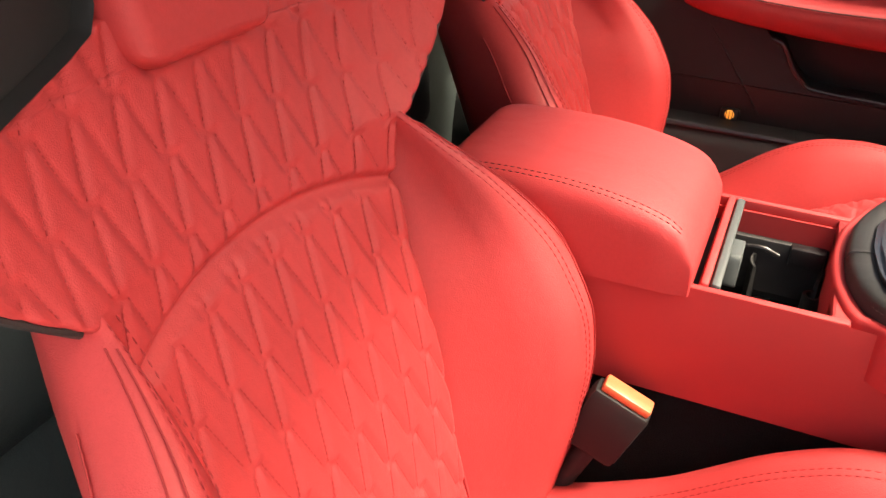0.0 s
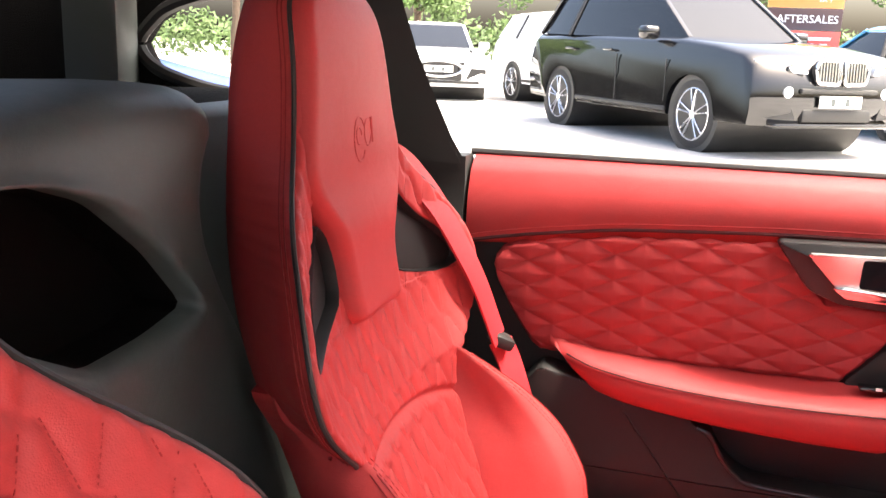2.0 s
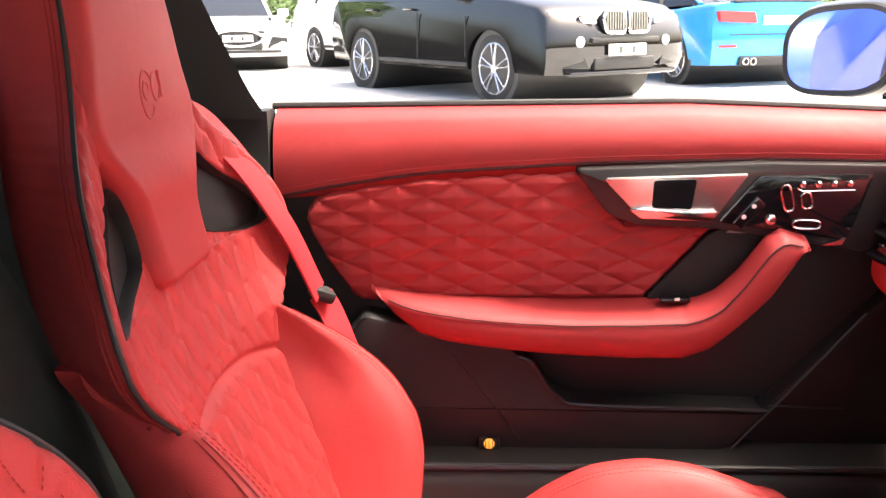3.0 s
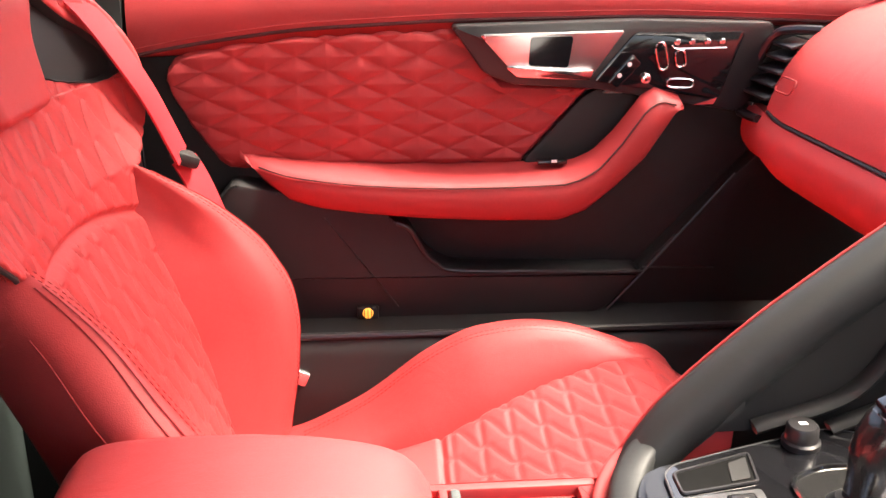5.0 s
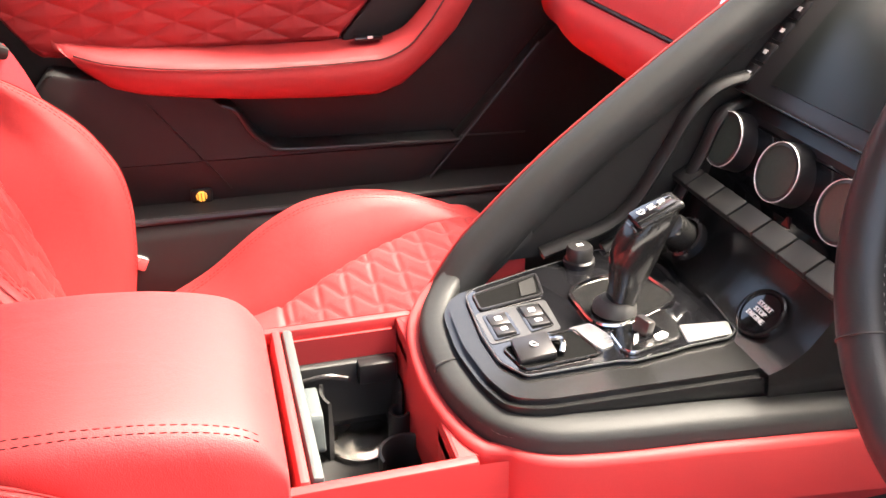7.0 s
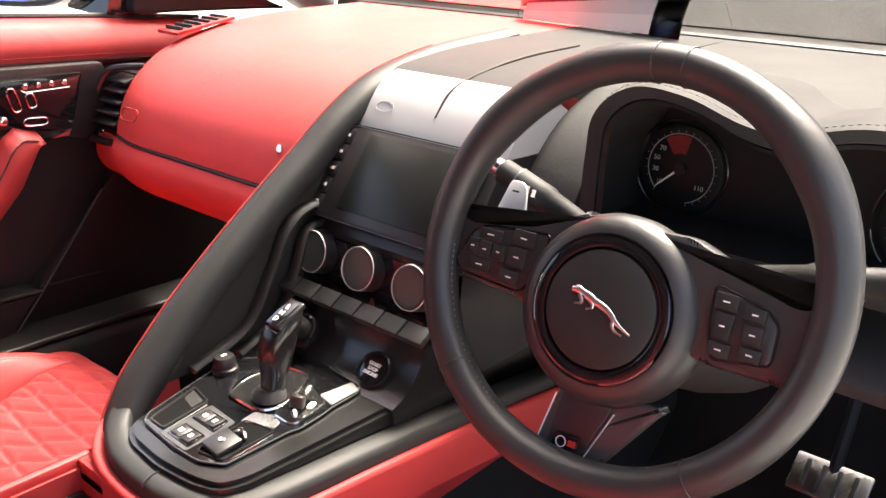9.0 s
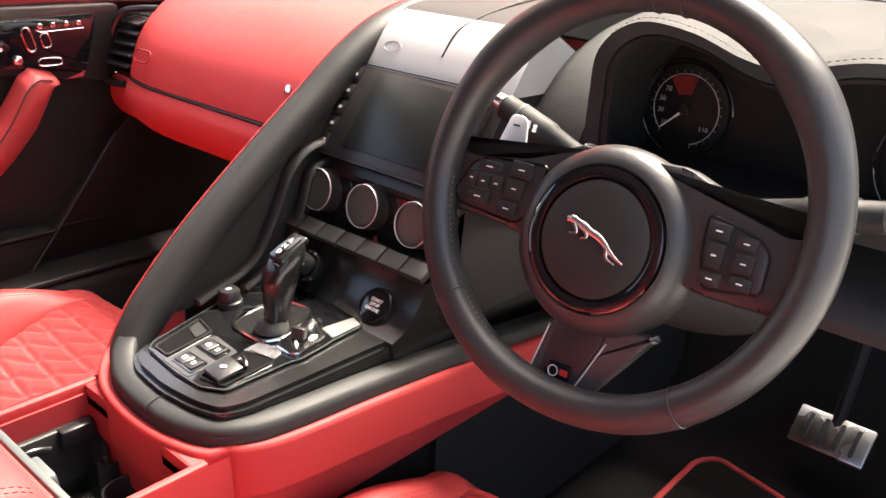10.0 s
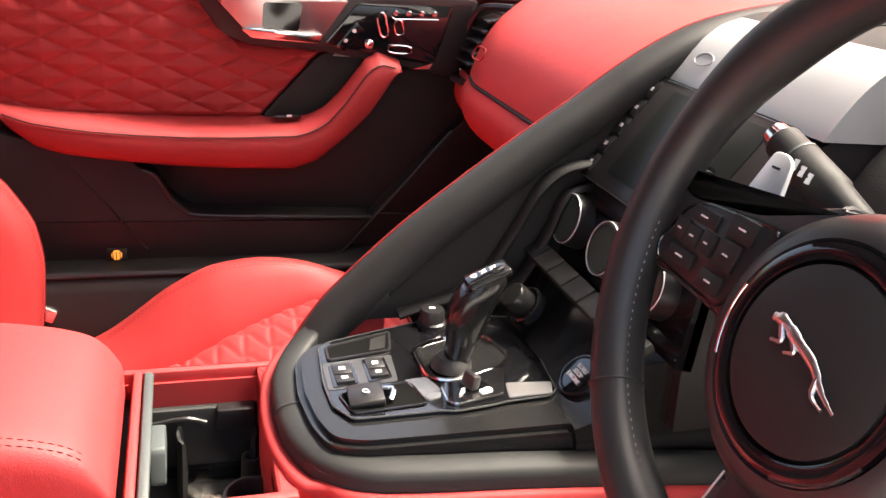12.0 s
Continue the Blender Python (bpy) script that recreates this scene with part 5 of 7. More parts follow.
settle(iv, Matrix.Translation((-0.075, -0.005, 0.012)))

# ---- steering wheel ----
WC = Vector((0.5237, -0.3668, 0.838))
tl, yw = radians(19.9), radians(2.2)
WM = basis(WC, (math.sin(yw), -math.cos(yw), 0), (math.sin(tl) * math.cos(yw), math.sin(tl) * math.sin(yw), math.cos(tl)))
sw = thing("steering_wheel", WC, "black leather steering wheel with flattened base and three spokes", "steering wheel")
HY = -0.0313
HX = 0.001


def wl_(bm):
    return placed(bm, WM)


def rim_at(a, r=0.167):
    x, y = r * math.cos(a), r * math.sin(a)
    if y < -0.150:
        y = -0.150 - 0.90 * (-0.150 - y)
    return x, y


rings = []
N_ = 120
for i in range(N_ + 1):
    a = 2 * math.pi * i / N_
    x, y = rim_at(a)
    d = Vector((x, y, 0)).normalized()
    fat = 1.0 + 0.16 * (math.exp(-((math.degrees(a) % 360 - 40) / 16) ** 2) + math.exp(-((math.degrees(a) % 360 - 140) / 16) ** 2))
    rings.append([Vector((x, y, 0)) + d * (0.0155 * math.cos(b) * fat) + Vector((0, 0, 0.0175 * math.sin(b) * fat)) for b in (2 * math.pi * k / 16 for k in range(16))])
part("rim", wl_(loft(rings, caps=False)), BLACK_WHEEL, sw, "thick black leather rim", sharp=1.5)
for a in (83, 92, 48.5, 131, 223.6, 307.4):
    a = radians(a)
    x, y = rim_at(a)
    d = Vector((x, y, 0)).normalized()
    part("rim_joint", wl_(tube([Vector((x, y, 0)) + d * (0.0158 * math.cos(b)) + Vector((0, 0, 0.0178 * math.sin(b))) for b in lin(0, 2 * math.pi * 23 / 24, 24)], 0.0008, 5, closed=True)), PIPING, sw)
part("rim_stitching", wl_(stitches([(*rim_at(radians(a), 0.1525), 0.004) for a in lin(185, 355, 60)], length=0.0035, gap=0.0018, r=0.0006, n=200)), THREAD_GREY, sw, "pale stitching inside the rim")
part("rim_stitching", wl_(stitches([(*rim_at(radians(a), 0.1525), 0.004) for a in lin(10, 170, 60)], length=0.0035, gap=0.0018, r=0.0006, n=200)), PIPING, sw)
hb = part("hub", wl_(lathe([(0.070, -0.045), (0.0785, -0.025), (0.0785, -0.012), (0.074, 0.000), (0.066, 0.007), (0.0605, 0.008), (0.058, 0.003), (0.0001, 0.003)], (HX, HY, 0), (0, 0, 1), 64)), BLACK_WHEEL, sw, "round padded airbag boss", sharp=1.2)
part("hub_ring", wl_(lathe([(0.0590, 0.002), (0.0580, 0.0090), (0.054, 0.0105), (0.0495, 0.0090), (0.0480, 0.003)], (HX, HY, 0), (0, 0, 1), 64, caps=False)), PIANO, hb, "gloss black ring")
part("hub_pad", wl_(lathe([(0.0485, 0.002), (0.047, 0.0090), (0.040, 0.0120), (0.022, 0.0140), (0.0001, 0.0145)], (HX, HY, 0), (0, 0, 1), 64)), PLASTIC, hb, "domed black centre pad")
for a0, a1 in ((165, 205), (285, 335)):
    part("ring_glint", wl_(tube([(HX + 0.0585 * math.cos(radians(a)), HY + 0.0585 * math.sin(radians(a)), 0.0085) for a in lin(a0, a1, 14)], 0.0011, 6)), CHROME, hb)
# plain bright emblem: a long leaping outline without detail
em = smooth_path([(-0.0275, 0.0105, 0), (-0.020, 0.0110, 0), (-0.008, 0.0065, 0), (0.006, 0.0015, 0), (0.018, -0.0070, 0), (0.0285, -0.0120, 0)], 40)
wid = [0.0022, 0.0032, 0.0024, 0.0033, 0.0027, 0.0028, 0.0024, 0.0017, 0.0012, 0.0008]
part("emblem", wl_(placed(tube([tuple(p) for p in em], wid, 8, flat=0.5), Matrix.Translation((HX + 0.004, HY, 0.0155)))), BRUSHED, hb, "plain bright emblem bar")
for q in ([(-0.021, 0.009, 0), (-0.017, 0.002, 0), (-0.023, 0.000, 0)], [(-0.012, 0.007, 0), (-0.007, 0.001, 0), (-0.012, -0.002, 0)], [(0.012, -0.003, 0), (0.014, -0.011, 0), (0.022, -0.014, 0)]):
    part("emblem", wl_(placed(tube(q, [0.0017, 0.0013, 0.0009], 6, 10), Matrix.Translation((HX + 0.004, HY, 0.0152)))), BRUSHED, hb)
# spokes: broad shoulders that run into the rim
SPOKES = {-1: [(-0.167, 0.028), (-0.154, 0.016), (-0.141, 0.013), (-0.085, 0.022), (-0.033, 0.042), (-0.02, -0.03), (-0.066, -0.052), (-0.082, -0.044), (-0.146, -0.040), (-0.158, -0.045), (-0.168, -0.030)],
          1: [(0.166, 0.034), (0.152, 0.016), (0.140, 0.013), (0.119, 0.020), (0.088, 0.029), (0.055, 0.041), (0.02, 0.040), (0.03, -0.04), (0.088, -0.049), (0.140, -0.048), (0.158, -0.052), (0.168, -0.030)]}
PACKS = {-1: [(-0.150, -0.026), (-0.138, 0.003), (-0.123, 0.010), (-0.062, 0.015), (-0.066, -0.021), (-0.079, -0.039), (-0.143, -0.035)],
         1: [(0.082, 0.012), (0.122, 0.003), (0.133, -0.006), (0.134, -0.036), (0.091, -0.043), (0.084, -0.018)]}
BUTTONS = {-1: [(-0.118, 0.002, 0.024, 0.010), (-0.134, -0.011, 0.012, 0.014), (-0.121, -0.0115, 0.013, 0.013), (-0.107, -0.011, 0.012, 0.014), (-0.123, -0.0255, 0.024, 0.010), (-0.085, 0.006, 0.022, 0.014), (-0.088, -0.011, 0.018, 0.017), (-0.091, -0.029, 0.020, 0.012)],
        1: [(0.0935, 0.001, 0.018, 0.012), (0.0945, -0.017, 0.014, 0.019), (0.096, -0.0345, 0.017, 0.010), (0.1155, -0.003, 0.016, 0.010), (0.117, -0.0175, 0.015, 0.014), (0.1185, -0.032, 0.017, 0.010)]}
for s in (-1, 1):
    sp = part("spoke", wl_(prism(rounded(SPOKES[s], 0.006, 4), "z", -0.030, -0.004, 0.005)), BLACK_WHEEL, sw, "black leather spoke")
    B = rounded(PACKS[s], 0.006, 4)
    pl = part("switch_pack", wl_(prism(B, "z", -0.010, -0.0005, 0.002)), SATIN, sp, "black button pack")
    part("switch_pack_trim", wl_(tube([(x, y, -0.0012) for x, y in B], 0.0012, 6, closed=True)), GUNMETAL if s > 0 else PIANO, pl)
    for x, y, w_, h_ in BUTTONS[s]:
        kb = part("wheel_button", wl_(box(x, y, 0.0004, w_, h_, 0.003, 0.001)), PLASTIC, pl)
        part("button_mark", wl_(box(x, y, 0.0021, w_ * 0.28, 0.0011, 0.0004)), WHITE_PRINT, kb)
pd = part("shift_paddle", wl_(prism(rounded([(-0.150, 0.010), (-0.112, 0.010), (-0.120, 0.050), (-0.126, 0.054), (-0.138, 0.054)], 0.004, 3), "z", -0.044, -0.040, 0.0015)), SILVER, sw, "silver shift paddle")
part("paddle_mark", wl_(box(-0.130, 0.044, -0.0396, 0.007, 0.0016, 0.0006)), PLASTIC, pd)
part("shift_paddle", wl_(prism(rounded([(0.150, 0.000), (0.118, 0.002), (0.124, 0.028), (0.140, 0.030)], 0.004, 3), "z", -0.044, -0.040, 0.0015)), SILVER, sw, "silver shift paddle")
P = rounded([(-0.024, -0.098), (-0.028, -0.115), (-0.037, -0.156), (-0.028, -0.164), (0.014, -0.162), (0.026, -0.152), (0.066, -0.092)], 0.005, 4)
part("lower_spoke", wl_(prism(P, "z", -0.026, -0.012, 0.004)), SPOKE_GREY, sw, "dark satin lower spoke")
for e in ([(-0.0265, -0.110), (-0.0335, -0.150)], [(0.010, -0.1545), (0.027, -0.110)]):
    part("spoke_edge", wl_(tube([(x, y, -0.0115) for x, y in e], 0.0007, 6)), SILVER, sw, "bright edge line")
part("lower_spoke_inlay", wl_(prism(rounded([(-0.020, -0.104), (-0.022, -0.125), (-0.024, -0.154), (0.008, -0.155), (0.024, -0.112), (0.026, -0.100)], 0.004, 3), "z", -0.013, -0.009, 0.0015)), SATIN, sw)
bd = part("badge", wl_(prism(rounded([(-0.0165, -0.1385), (0.0065, -0.1370), (0.0060, -0.1515), (-0.0190, -0.1535)], 0.003, 3), "z", -0.009, -0.0065, 0.0006)), PIANO, sw, "small badge plate")
part("badge_mark", wl_(lathe([(0.0048, -0.0068), (0.0048, -0.0060), (0.0039, -0.0060), (0.0039, -0.0068)], (-0.0095, -0.1455, 0.0), (0, 0, 1), 20, caps=False)), SILVER, bd)
part("badge_mark", wl_(box(0.0005, -0.1445, -0.0062, 0.007, 0.005, 0.0008)), BADGE_RED, bd)
# column shroud and stalks
sc_ = thing("steering_column", (0.62, -0.407, 0.75), "black steering column shroud with stalks", "steering column")
part("shroud", loft([[tuple(WM @ Vector((r * math.cos(a), HY + r * 0.9 * math.sin(a), z))) for a in (2 * math.pi * k / 24 for k in range(24))] for r, z in ((0.055, -0.03), (0.068, -0.06), (0.072, -0.14), (0.085, -0.22), (0.09, -0.30))]), PLASTIC, sc_, "black moulded shroud")
for s in (1, -1):
    a, b = (Vector((-0.055, 0.022, -0.085)), Vector((-0.172, 0.062, -0.070))) if s < 0 else (Vector((0.06, 0.018, -0.085)), Vector((0.190, 0.042, -0.065)))
    d = b - a
    stk = part("stalk", wl_(tube([tuple(a + d * t) for t in (0, 0.25, 0.5, 0.52, 0.8, 0.82, 0.97, 1.0)], [0.008, 0.010, 0.012, 0.0135, 0.0135, 0.0125, 0.0125, 0.009], 16)), PLASTIC, sc_, "black control stalk")
    part("stalk_ring", wl_(tube([tuple(a + d * t) for t in (0.985, 1.05)], [0.0105, 0.009], 16)), CHROME, stk)
    part("stalk_ring", wl_(tube([tuple(a + d * t) for t in (0.80, 0.815)], 0.0139, 16)), GREYLID, stk)
    for t in (0.6, 0.66, 0.72):
        part("stalk_mark", wl_(placed(box(0, 0, 0, 0.004, 0.007, 0.0008), Matrix.Translation(a + d * t + Vector((0, 0, 0.0133))))), WHITE_PRINT, stk)

# ---- seats ----
SY = 0.385
XC = soft1([0.34, 0.40, 0.55, 0.70, 0.80, 0.90, 0.97, 1.05, 1.13, 1.18, 1.20], [-0.085, -0.100, -0.150, -0.208, -0.245, -0.268, -0.276, -0.280, -0.285, -0.296, -0.306])
SW = soft1([0.735, 0.75, 0.78, 0.82, 0.86, 0.90, 0.935, 0.96, 0.985, 1.02, 1.06, 1.10, 1.15, 1.168, 1.180, 1.189, 1.194, 1.197], [0.177, 0.194, 0.232, 0.266, 0.272, 0.254, 0.224, 0.196, 0.166, 0.137, 0.121, 0.113, 0.104, 0.096, 0.085, 0.068, 0.048, 0.022])
HW = soft1([0.30, 0.34, 0.45, 0.60, 0.72, 0.78], [0.125, 0.125, 0.130, 0.148, 0.170, 0.195])
RIDGE = soft1([0.30, 0.34, 0.42, 0.50, 0.56, 0.62, 0.69, 0.74, 0.757, 0.775, 0.80], [-0.045, -0.040, -0.025, -0.018, -0.026, -0.060, -0.120, -0.186, -0.212, -0.245, -0.275])
H_IN = curve1([0.842, 0.848, 0.857, 0.866, 0.880, 0.90, 0.92, 0.940, 0.948, 0.955], [0.186, 0.150, 0.112, 0.086, 0.076, 0.075, 0.080, 0.092, 0.104, 0.119])
H_OUT = curve1([0.842, 0.846, 0.852, 0.860, 0.870, 0.881, 0.904, 0.92, 0.94, 0.955, 0.975, 1.0], [0.205, 0.226, 0.234, 0.236, 0.230, 0.220, 0.190, 0.162, 0.137, 0.121, 0.113, 0.105])
WING = soft1([0.34, 0.66, 0.70, 0.745, 0.79, 0.83, 0.87, 0.90, 0.93, 0.96, 0.985, 1.04, 1.2], [0.0, 0.012, 0.024, 0.038, 0.054, 0.064, 0.066, 0.060, 0.048, 0.030, 0.014, 0.004, 0.0])


def wing(y, z):
    return WING(z) * min(1.2, abs(y) / max(SW(max(z, 0.745)), 0.05)) ** 2.6


def back_front(y, z, quilt=1.0):
    d = zig(y - LEAN * (z - 0.70) + 0.002, z + 0.3 * CELL_Z)
    off = z - 0.714 + 0.95 * y * y
    fold = -0.009 * math.exp(-(off / 0.006) ** 2) if z < 0.735 else 0.0
    bulge = 0.010 * math.sin(math.pi * min(1, max(0, (z - 0.38) / 0.33)))
    return XC(z) + wing(y, z) + (puff(d, 0.0040, 0.0060) * smoothstep(0.003, 0.012, abs(off)) + fold + bulge) * quilt


def strip(z0, z1, lo, hi, ny, nz, front, side_y=None, edge=0.012, edge_in=None, cap0=True, cap1=True, depth=None):
    """A closed padded solid between the side lines lo(z) and hi(z); its flanks slant back to the shell."""
    rings = []
    for z in lin(z0, z1, nz):
        a, b = lo(z), hi(z)
        ys = [a + (b - a) * t for t in lin(0, 1, ny)]
        f = []
        for y in ys:
            r = 0.0
            for e, w in ((y - a, edge_in(z) if edge_in and a > 0 else edge), (b - y, edge_in(z) if edge_in and b < 0 else edge)):
                if w > 1e-5:
                    r = max(r, w * (1 - math.sqrt(max(0.0, 1 - (1 - min(1, e / w)) ** 2))))
            f.append((front(y, z) - r, SY + y, z))
        d = depth(z) if depth else SIDE_D(z)

        def flank(y, t):
            lim = min(abs(y), BACK_Y(z)) if abs(y) > 0.01 else abs(y)
            yy = math.copysign(abs(y) + (lim - abs(y)) * t, y)
            return (front(y, z) * (1 - t) + (XC(z) - d) * t - edge * (1 - t), SY + yy, z)
        rings.append(f + [flank(b, 0.35), flank(b, 0.7), flank(b, 0.93), (XC(z) - d - 0.008, SY + 0.6 * min(abs(b), BACK_Y(z)) * (1 if b > 0 else -1), z), (XC(z) - d - 0.008, SY + 0.6 * min(abs(a), BACK_Y(z)) * (1 if a > 0 else -1), z), flank(a, 0.93), flank(a, 0.7), flank(a, 0.35)])
    bm = loft(rings, caps=False)
    bm.verts.ensure_lookup_table()
    n = len(rings[0])
    if cap0:
        bm.faces.new(bm.verts[:n][::-1])
    if cap1:
        bm.faces.new(bm.verts[-n:])
    return bm


SIDE_D = soft1([0.30, 0.65, 0.75, 0.85, 0.95, 1.1, 1.2], [0.08, 0.085, 0.090, 0.100, 0.100, 0.095, 0.07])
BACK_Y = soft1([0.30, 0.75, 0.95, 1.0, 1.08, 1.15, 1.20], [0.13, 0.135, 0.112, 0.104, 0.092, 0.082, 0.035])


def full_w(z):
    return HW(z) if z < 0.735 else max(SW(z), HW(0.735))


def rim_soft(z):
    return 0.010 * smoothstep(0.841, 0.853, z)


st = thing("sports_seat", (0.10, SY, 0.20), "one-piece red leather sports seat with zigzag quilted centre", "car seat", group="front seats")
part("back_insert", join(
    strip(0.31, 0.842, lambda z: -full_w(z), full_w, 170, 220, back_front, edge=0.010),
    strip(0.842, 0.870, lambda z: -H_IN(z), H_IN, 90, 24, back_front, edge=0.004, cap0=False, depth=lambda z: 0.016),
    strip(0.842, 1.190, lambda z: -SW(z), lambda z: -min(H_OUT(z), SW(z) - 0.03), 40, 110, back_front, edge=0.010, edge_in=rim_soft, cap0=False),
    strip(0.842, 1.190, lambda z: min(H_OUT(z), SW(z) - 0.03), lambda z: SW(z), 40, 110, back_front, edge=0.010, edge_in=rim_soft, cap0=False)), RED, st, "red leather quilted in zigzags, pierced by two openings", sharp=2.0)

HEAD_W = soft1([0.828, 0.832, 0.838, 0.85, 0.87, 0.90, 0.92, 0.94, 0.96, 0.98, 1.0, 1.02, 1.06, 1.10, 1.15, 1.168, 1.180, 1.189, 1.194, 1.197], [0.040, 0.056, 0.064, 0.068, 0.0705, 0.073, 0.077, 0.086, 0.102, 0.121, 0.131, 0.132, 0.120, 0.112, 0.103, 0.095, 0.084, 0.067, 0.047, 0.021])


def head_front(y, z):
    pad = 0.020 * smoothstep(0.822, 0.85, z) * (1 - 0.6 * smoothstep(0.93, 1.0, z))
    return back_front(y, z, 0.0) + 0.006 * smoothstep(0.9, 1.0, z) * (1 - min(1, abs(y) / 0.13) ** 2) + pad - 0.012 * smoothstep(0.845, 0.828, z)


part("headrest", strip(0.828, 1.196, lambda z: -HEAD_W(z), HEAD_W, 60, 150, head_front, edge=0.016), RED, st, "smooth red leather head restraint", sharp=2.0)
for s in (1, -1):
    hole = [(s * H_IN(z), z) for z in lin(0.8425, 0.952, 24)] + [(s * H_OUT(z), z) for z in lin(0.952, 0.8425, 24)]
    hy, hz = sum(p[0] for p in hole) / 48, sum(p[1] for p in hole) / 48
    part("opening_liner", loft([[(back_front(y, z, 0) - o, SY + hy + (y - hy) * k, hz + (z - hz) * k) for y, z in hole] for o, k in ((0.008, 1.035), (0.001, 1.02), (-0.001, 0.99), (0.003, 0.965), (0.014, 0.955), (0.018, 0.95))], caps=False), PLASTIC, st, "black plastic liner of the belt opening", sharp=1.0)
    part("opening_back", loft([[(back_front(y, z, 0) - o, SY + hy + (y - hy) * 0.96, hz + (z - hz) * 0.96) for y, z in hole] for o in (0.0135, 0.0175)]), PLASTIC, st, sharp=1.0)
    pp_ = [(back_front(s * SW(z), z, 0) - 0.009, SY + s * (SW(z) + 0.001), z) for z in lin(0.742, 1.185, 90)]
    part("piping", tube(pp_, 0.0026, 7), PIPING, st, "thin black piping")
    for k in (0.009, 0.015):
        part("edge_seam", tube([(x - k, y - s * (k * 0.5 - 0.0035), z) for x, y, z in pp_], 0.0008, 5), THREAD_RED, st)


def quilt_rows(inside, point, y0, y1, z0, z1, shift_y, shift_z, lean=0.0):
    """Dashed thread along the zigzag quilting lines that fall inside a panel."""
    out = bmesh.new()
    for j in range(math.floor(z0 / CELL_Z) - 1, math.ceil(z1 / CELL_Z) + 1):
        for i in range(math.floor(y0 / CELL_X) - 1, math.ceil(y1 / CELL_X) + 1):
            for a, b in (ZIG[0], ZIG[3]):
                L = math.hypot((b[0] - a[0]) * CELL_X, (b[1] - a[1]) * CELL_Z)
                k = max(2, int(L / 0.0042))
                for q in range(k):
                    ends = []
                    for t in ((q + 0.15) / k, (q + 0.80) / k):
                        zz = (j + a[1] + (b[1] - a[1]) * t) * CELL_Z - shift_z
                        ends.append(((i + a[0] + (b[0] - a[0]) * t) * CELL_X - shift_y + lean * (zz - 0.70), zz))
                    if not all(inside(*e) for e in ends):
                        continue
                    p, r = Vector(point(*ends[0])), Vector(point(*ends[1]))
                    t = (r - p).normalized()
                    u = t.orthogonal().normalized() * 0.00045
                    w = t.cross(u).normalized() * 0.00045
                    vs = [out.verts.new(v) for v in (p + u, p + w, p - u, p - w, r + u, r + w, r - u, r - w)]
                    for m in range(4):
                        n = (m + 1) % 4
                        out.faces.new((vs[m], vs[n], vs[n + 4], vs[m + 4]))
    return out


def in_back(y, z):
    if not 0.36 < z < 0.97 or abs(z - 0.714 + 0.95 * y * y) < 0.008:
        return False
    if z > 0.822 and abs(y) < HEAD_W(max(z, 0.83)) + 0.006:
        return False
    if z > 0.838 and H_IN(z) - 0.006 < abs(y) < H_OUT(z) + 0.006:
        return False
    return abs(y) < full_w(z) - 0.008


part("quilt_thread", quilt_rows(in_back, lambda y, z: (back_front(y, z) + 0.0006, SY + y, z), -0.36, 0.36, 0.3, 1.0, 0.002, 0.3 * CELL_Z, LEAN), THREAD_RED, st, "dashed dark red quilting thread")
# plain embossed mark on the head restraint
for cy, cz, ry, rz, a0, a1 in ((-0.004, 1.030, 0.016, 0.024, 0.6, 5.7), (0.020, 1.036, 0.010, 0.014, 1.6, 6.0), (-0.006, 1.034, 0.007, 0.009, 0.0, 4.6)):
    part("embossing", tube([(head_front(cy + ry * math.cos(a), cz + rz * math.sin(a)) - 0.0006, SY + cy + ry * math.cos(a), cz + rz * math.sin(a)) for a in lin(a0, a1, 30)], 0.0016, 8), RED, st)
part("embossing", tube([(head_front(0.03, 1.036) - 0.0008, SY + 0.030, 1.052), (head_front(0.03, 1.03) - 0.0008, SY + 0.034, 1.024)], 0.0022, 6), RED, st)


def bolster_ring(z, s):
    hw, rd, xi = HW(z) + 0.001, RIDGE(z), XC(z) - 0.006
    top = smoothstep(0.80, 0.74, z)
    thin = smoothstep(0.61, 0.78, z)
    yo = 0.285 * top + (1 - top) * 0.225
    pr = max(rd, xi + 0.004)
    ys = [hw, hw + 0.012, hw + 0.035, 0.5 * (hw + 0.235), 0.222, 0.238, 0.255, 0.268, 0.262, 0.190]
    xs = [xi, xi + 0.25 * (pr - xi), xi + 0.55 * (pr - xi), xi + 0.84 * (pr - xi), pr, pr + 0.001, pr - 0.008, pr - 0.028, pr - 0.05, xi - 0.035]
    if z > 0.74:
        ys = [hw + (y - hw) * (0.35 + 0.65 * top) for y in ys]
    ys = [y - thin * 0.92 * max(0.0, y - 0.160) for y in ys]
    return [(x, SY + s * y, z) for x, y in zip(xs, ys)] + [(xi - 0.080, SY + s * 0.130, z), (xi - 0.075, SY + s * (hw - 0.04), z)]


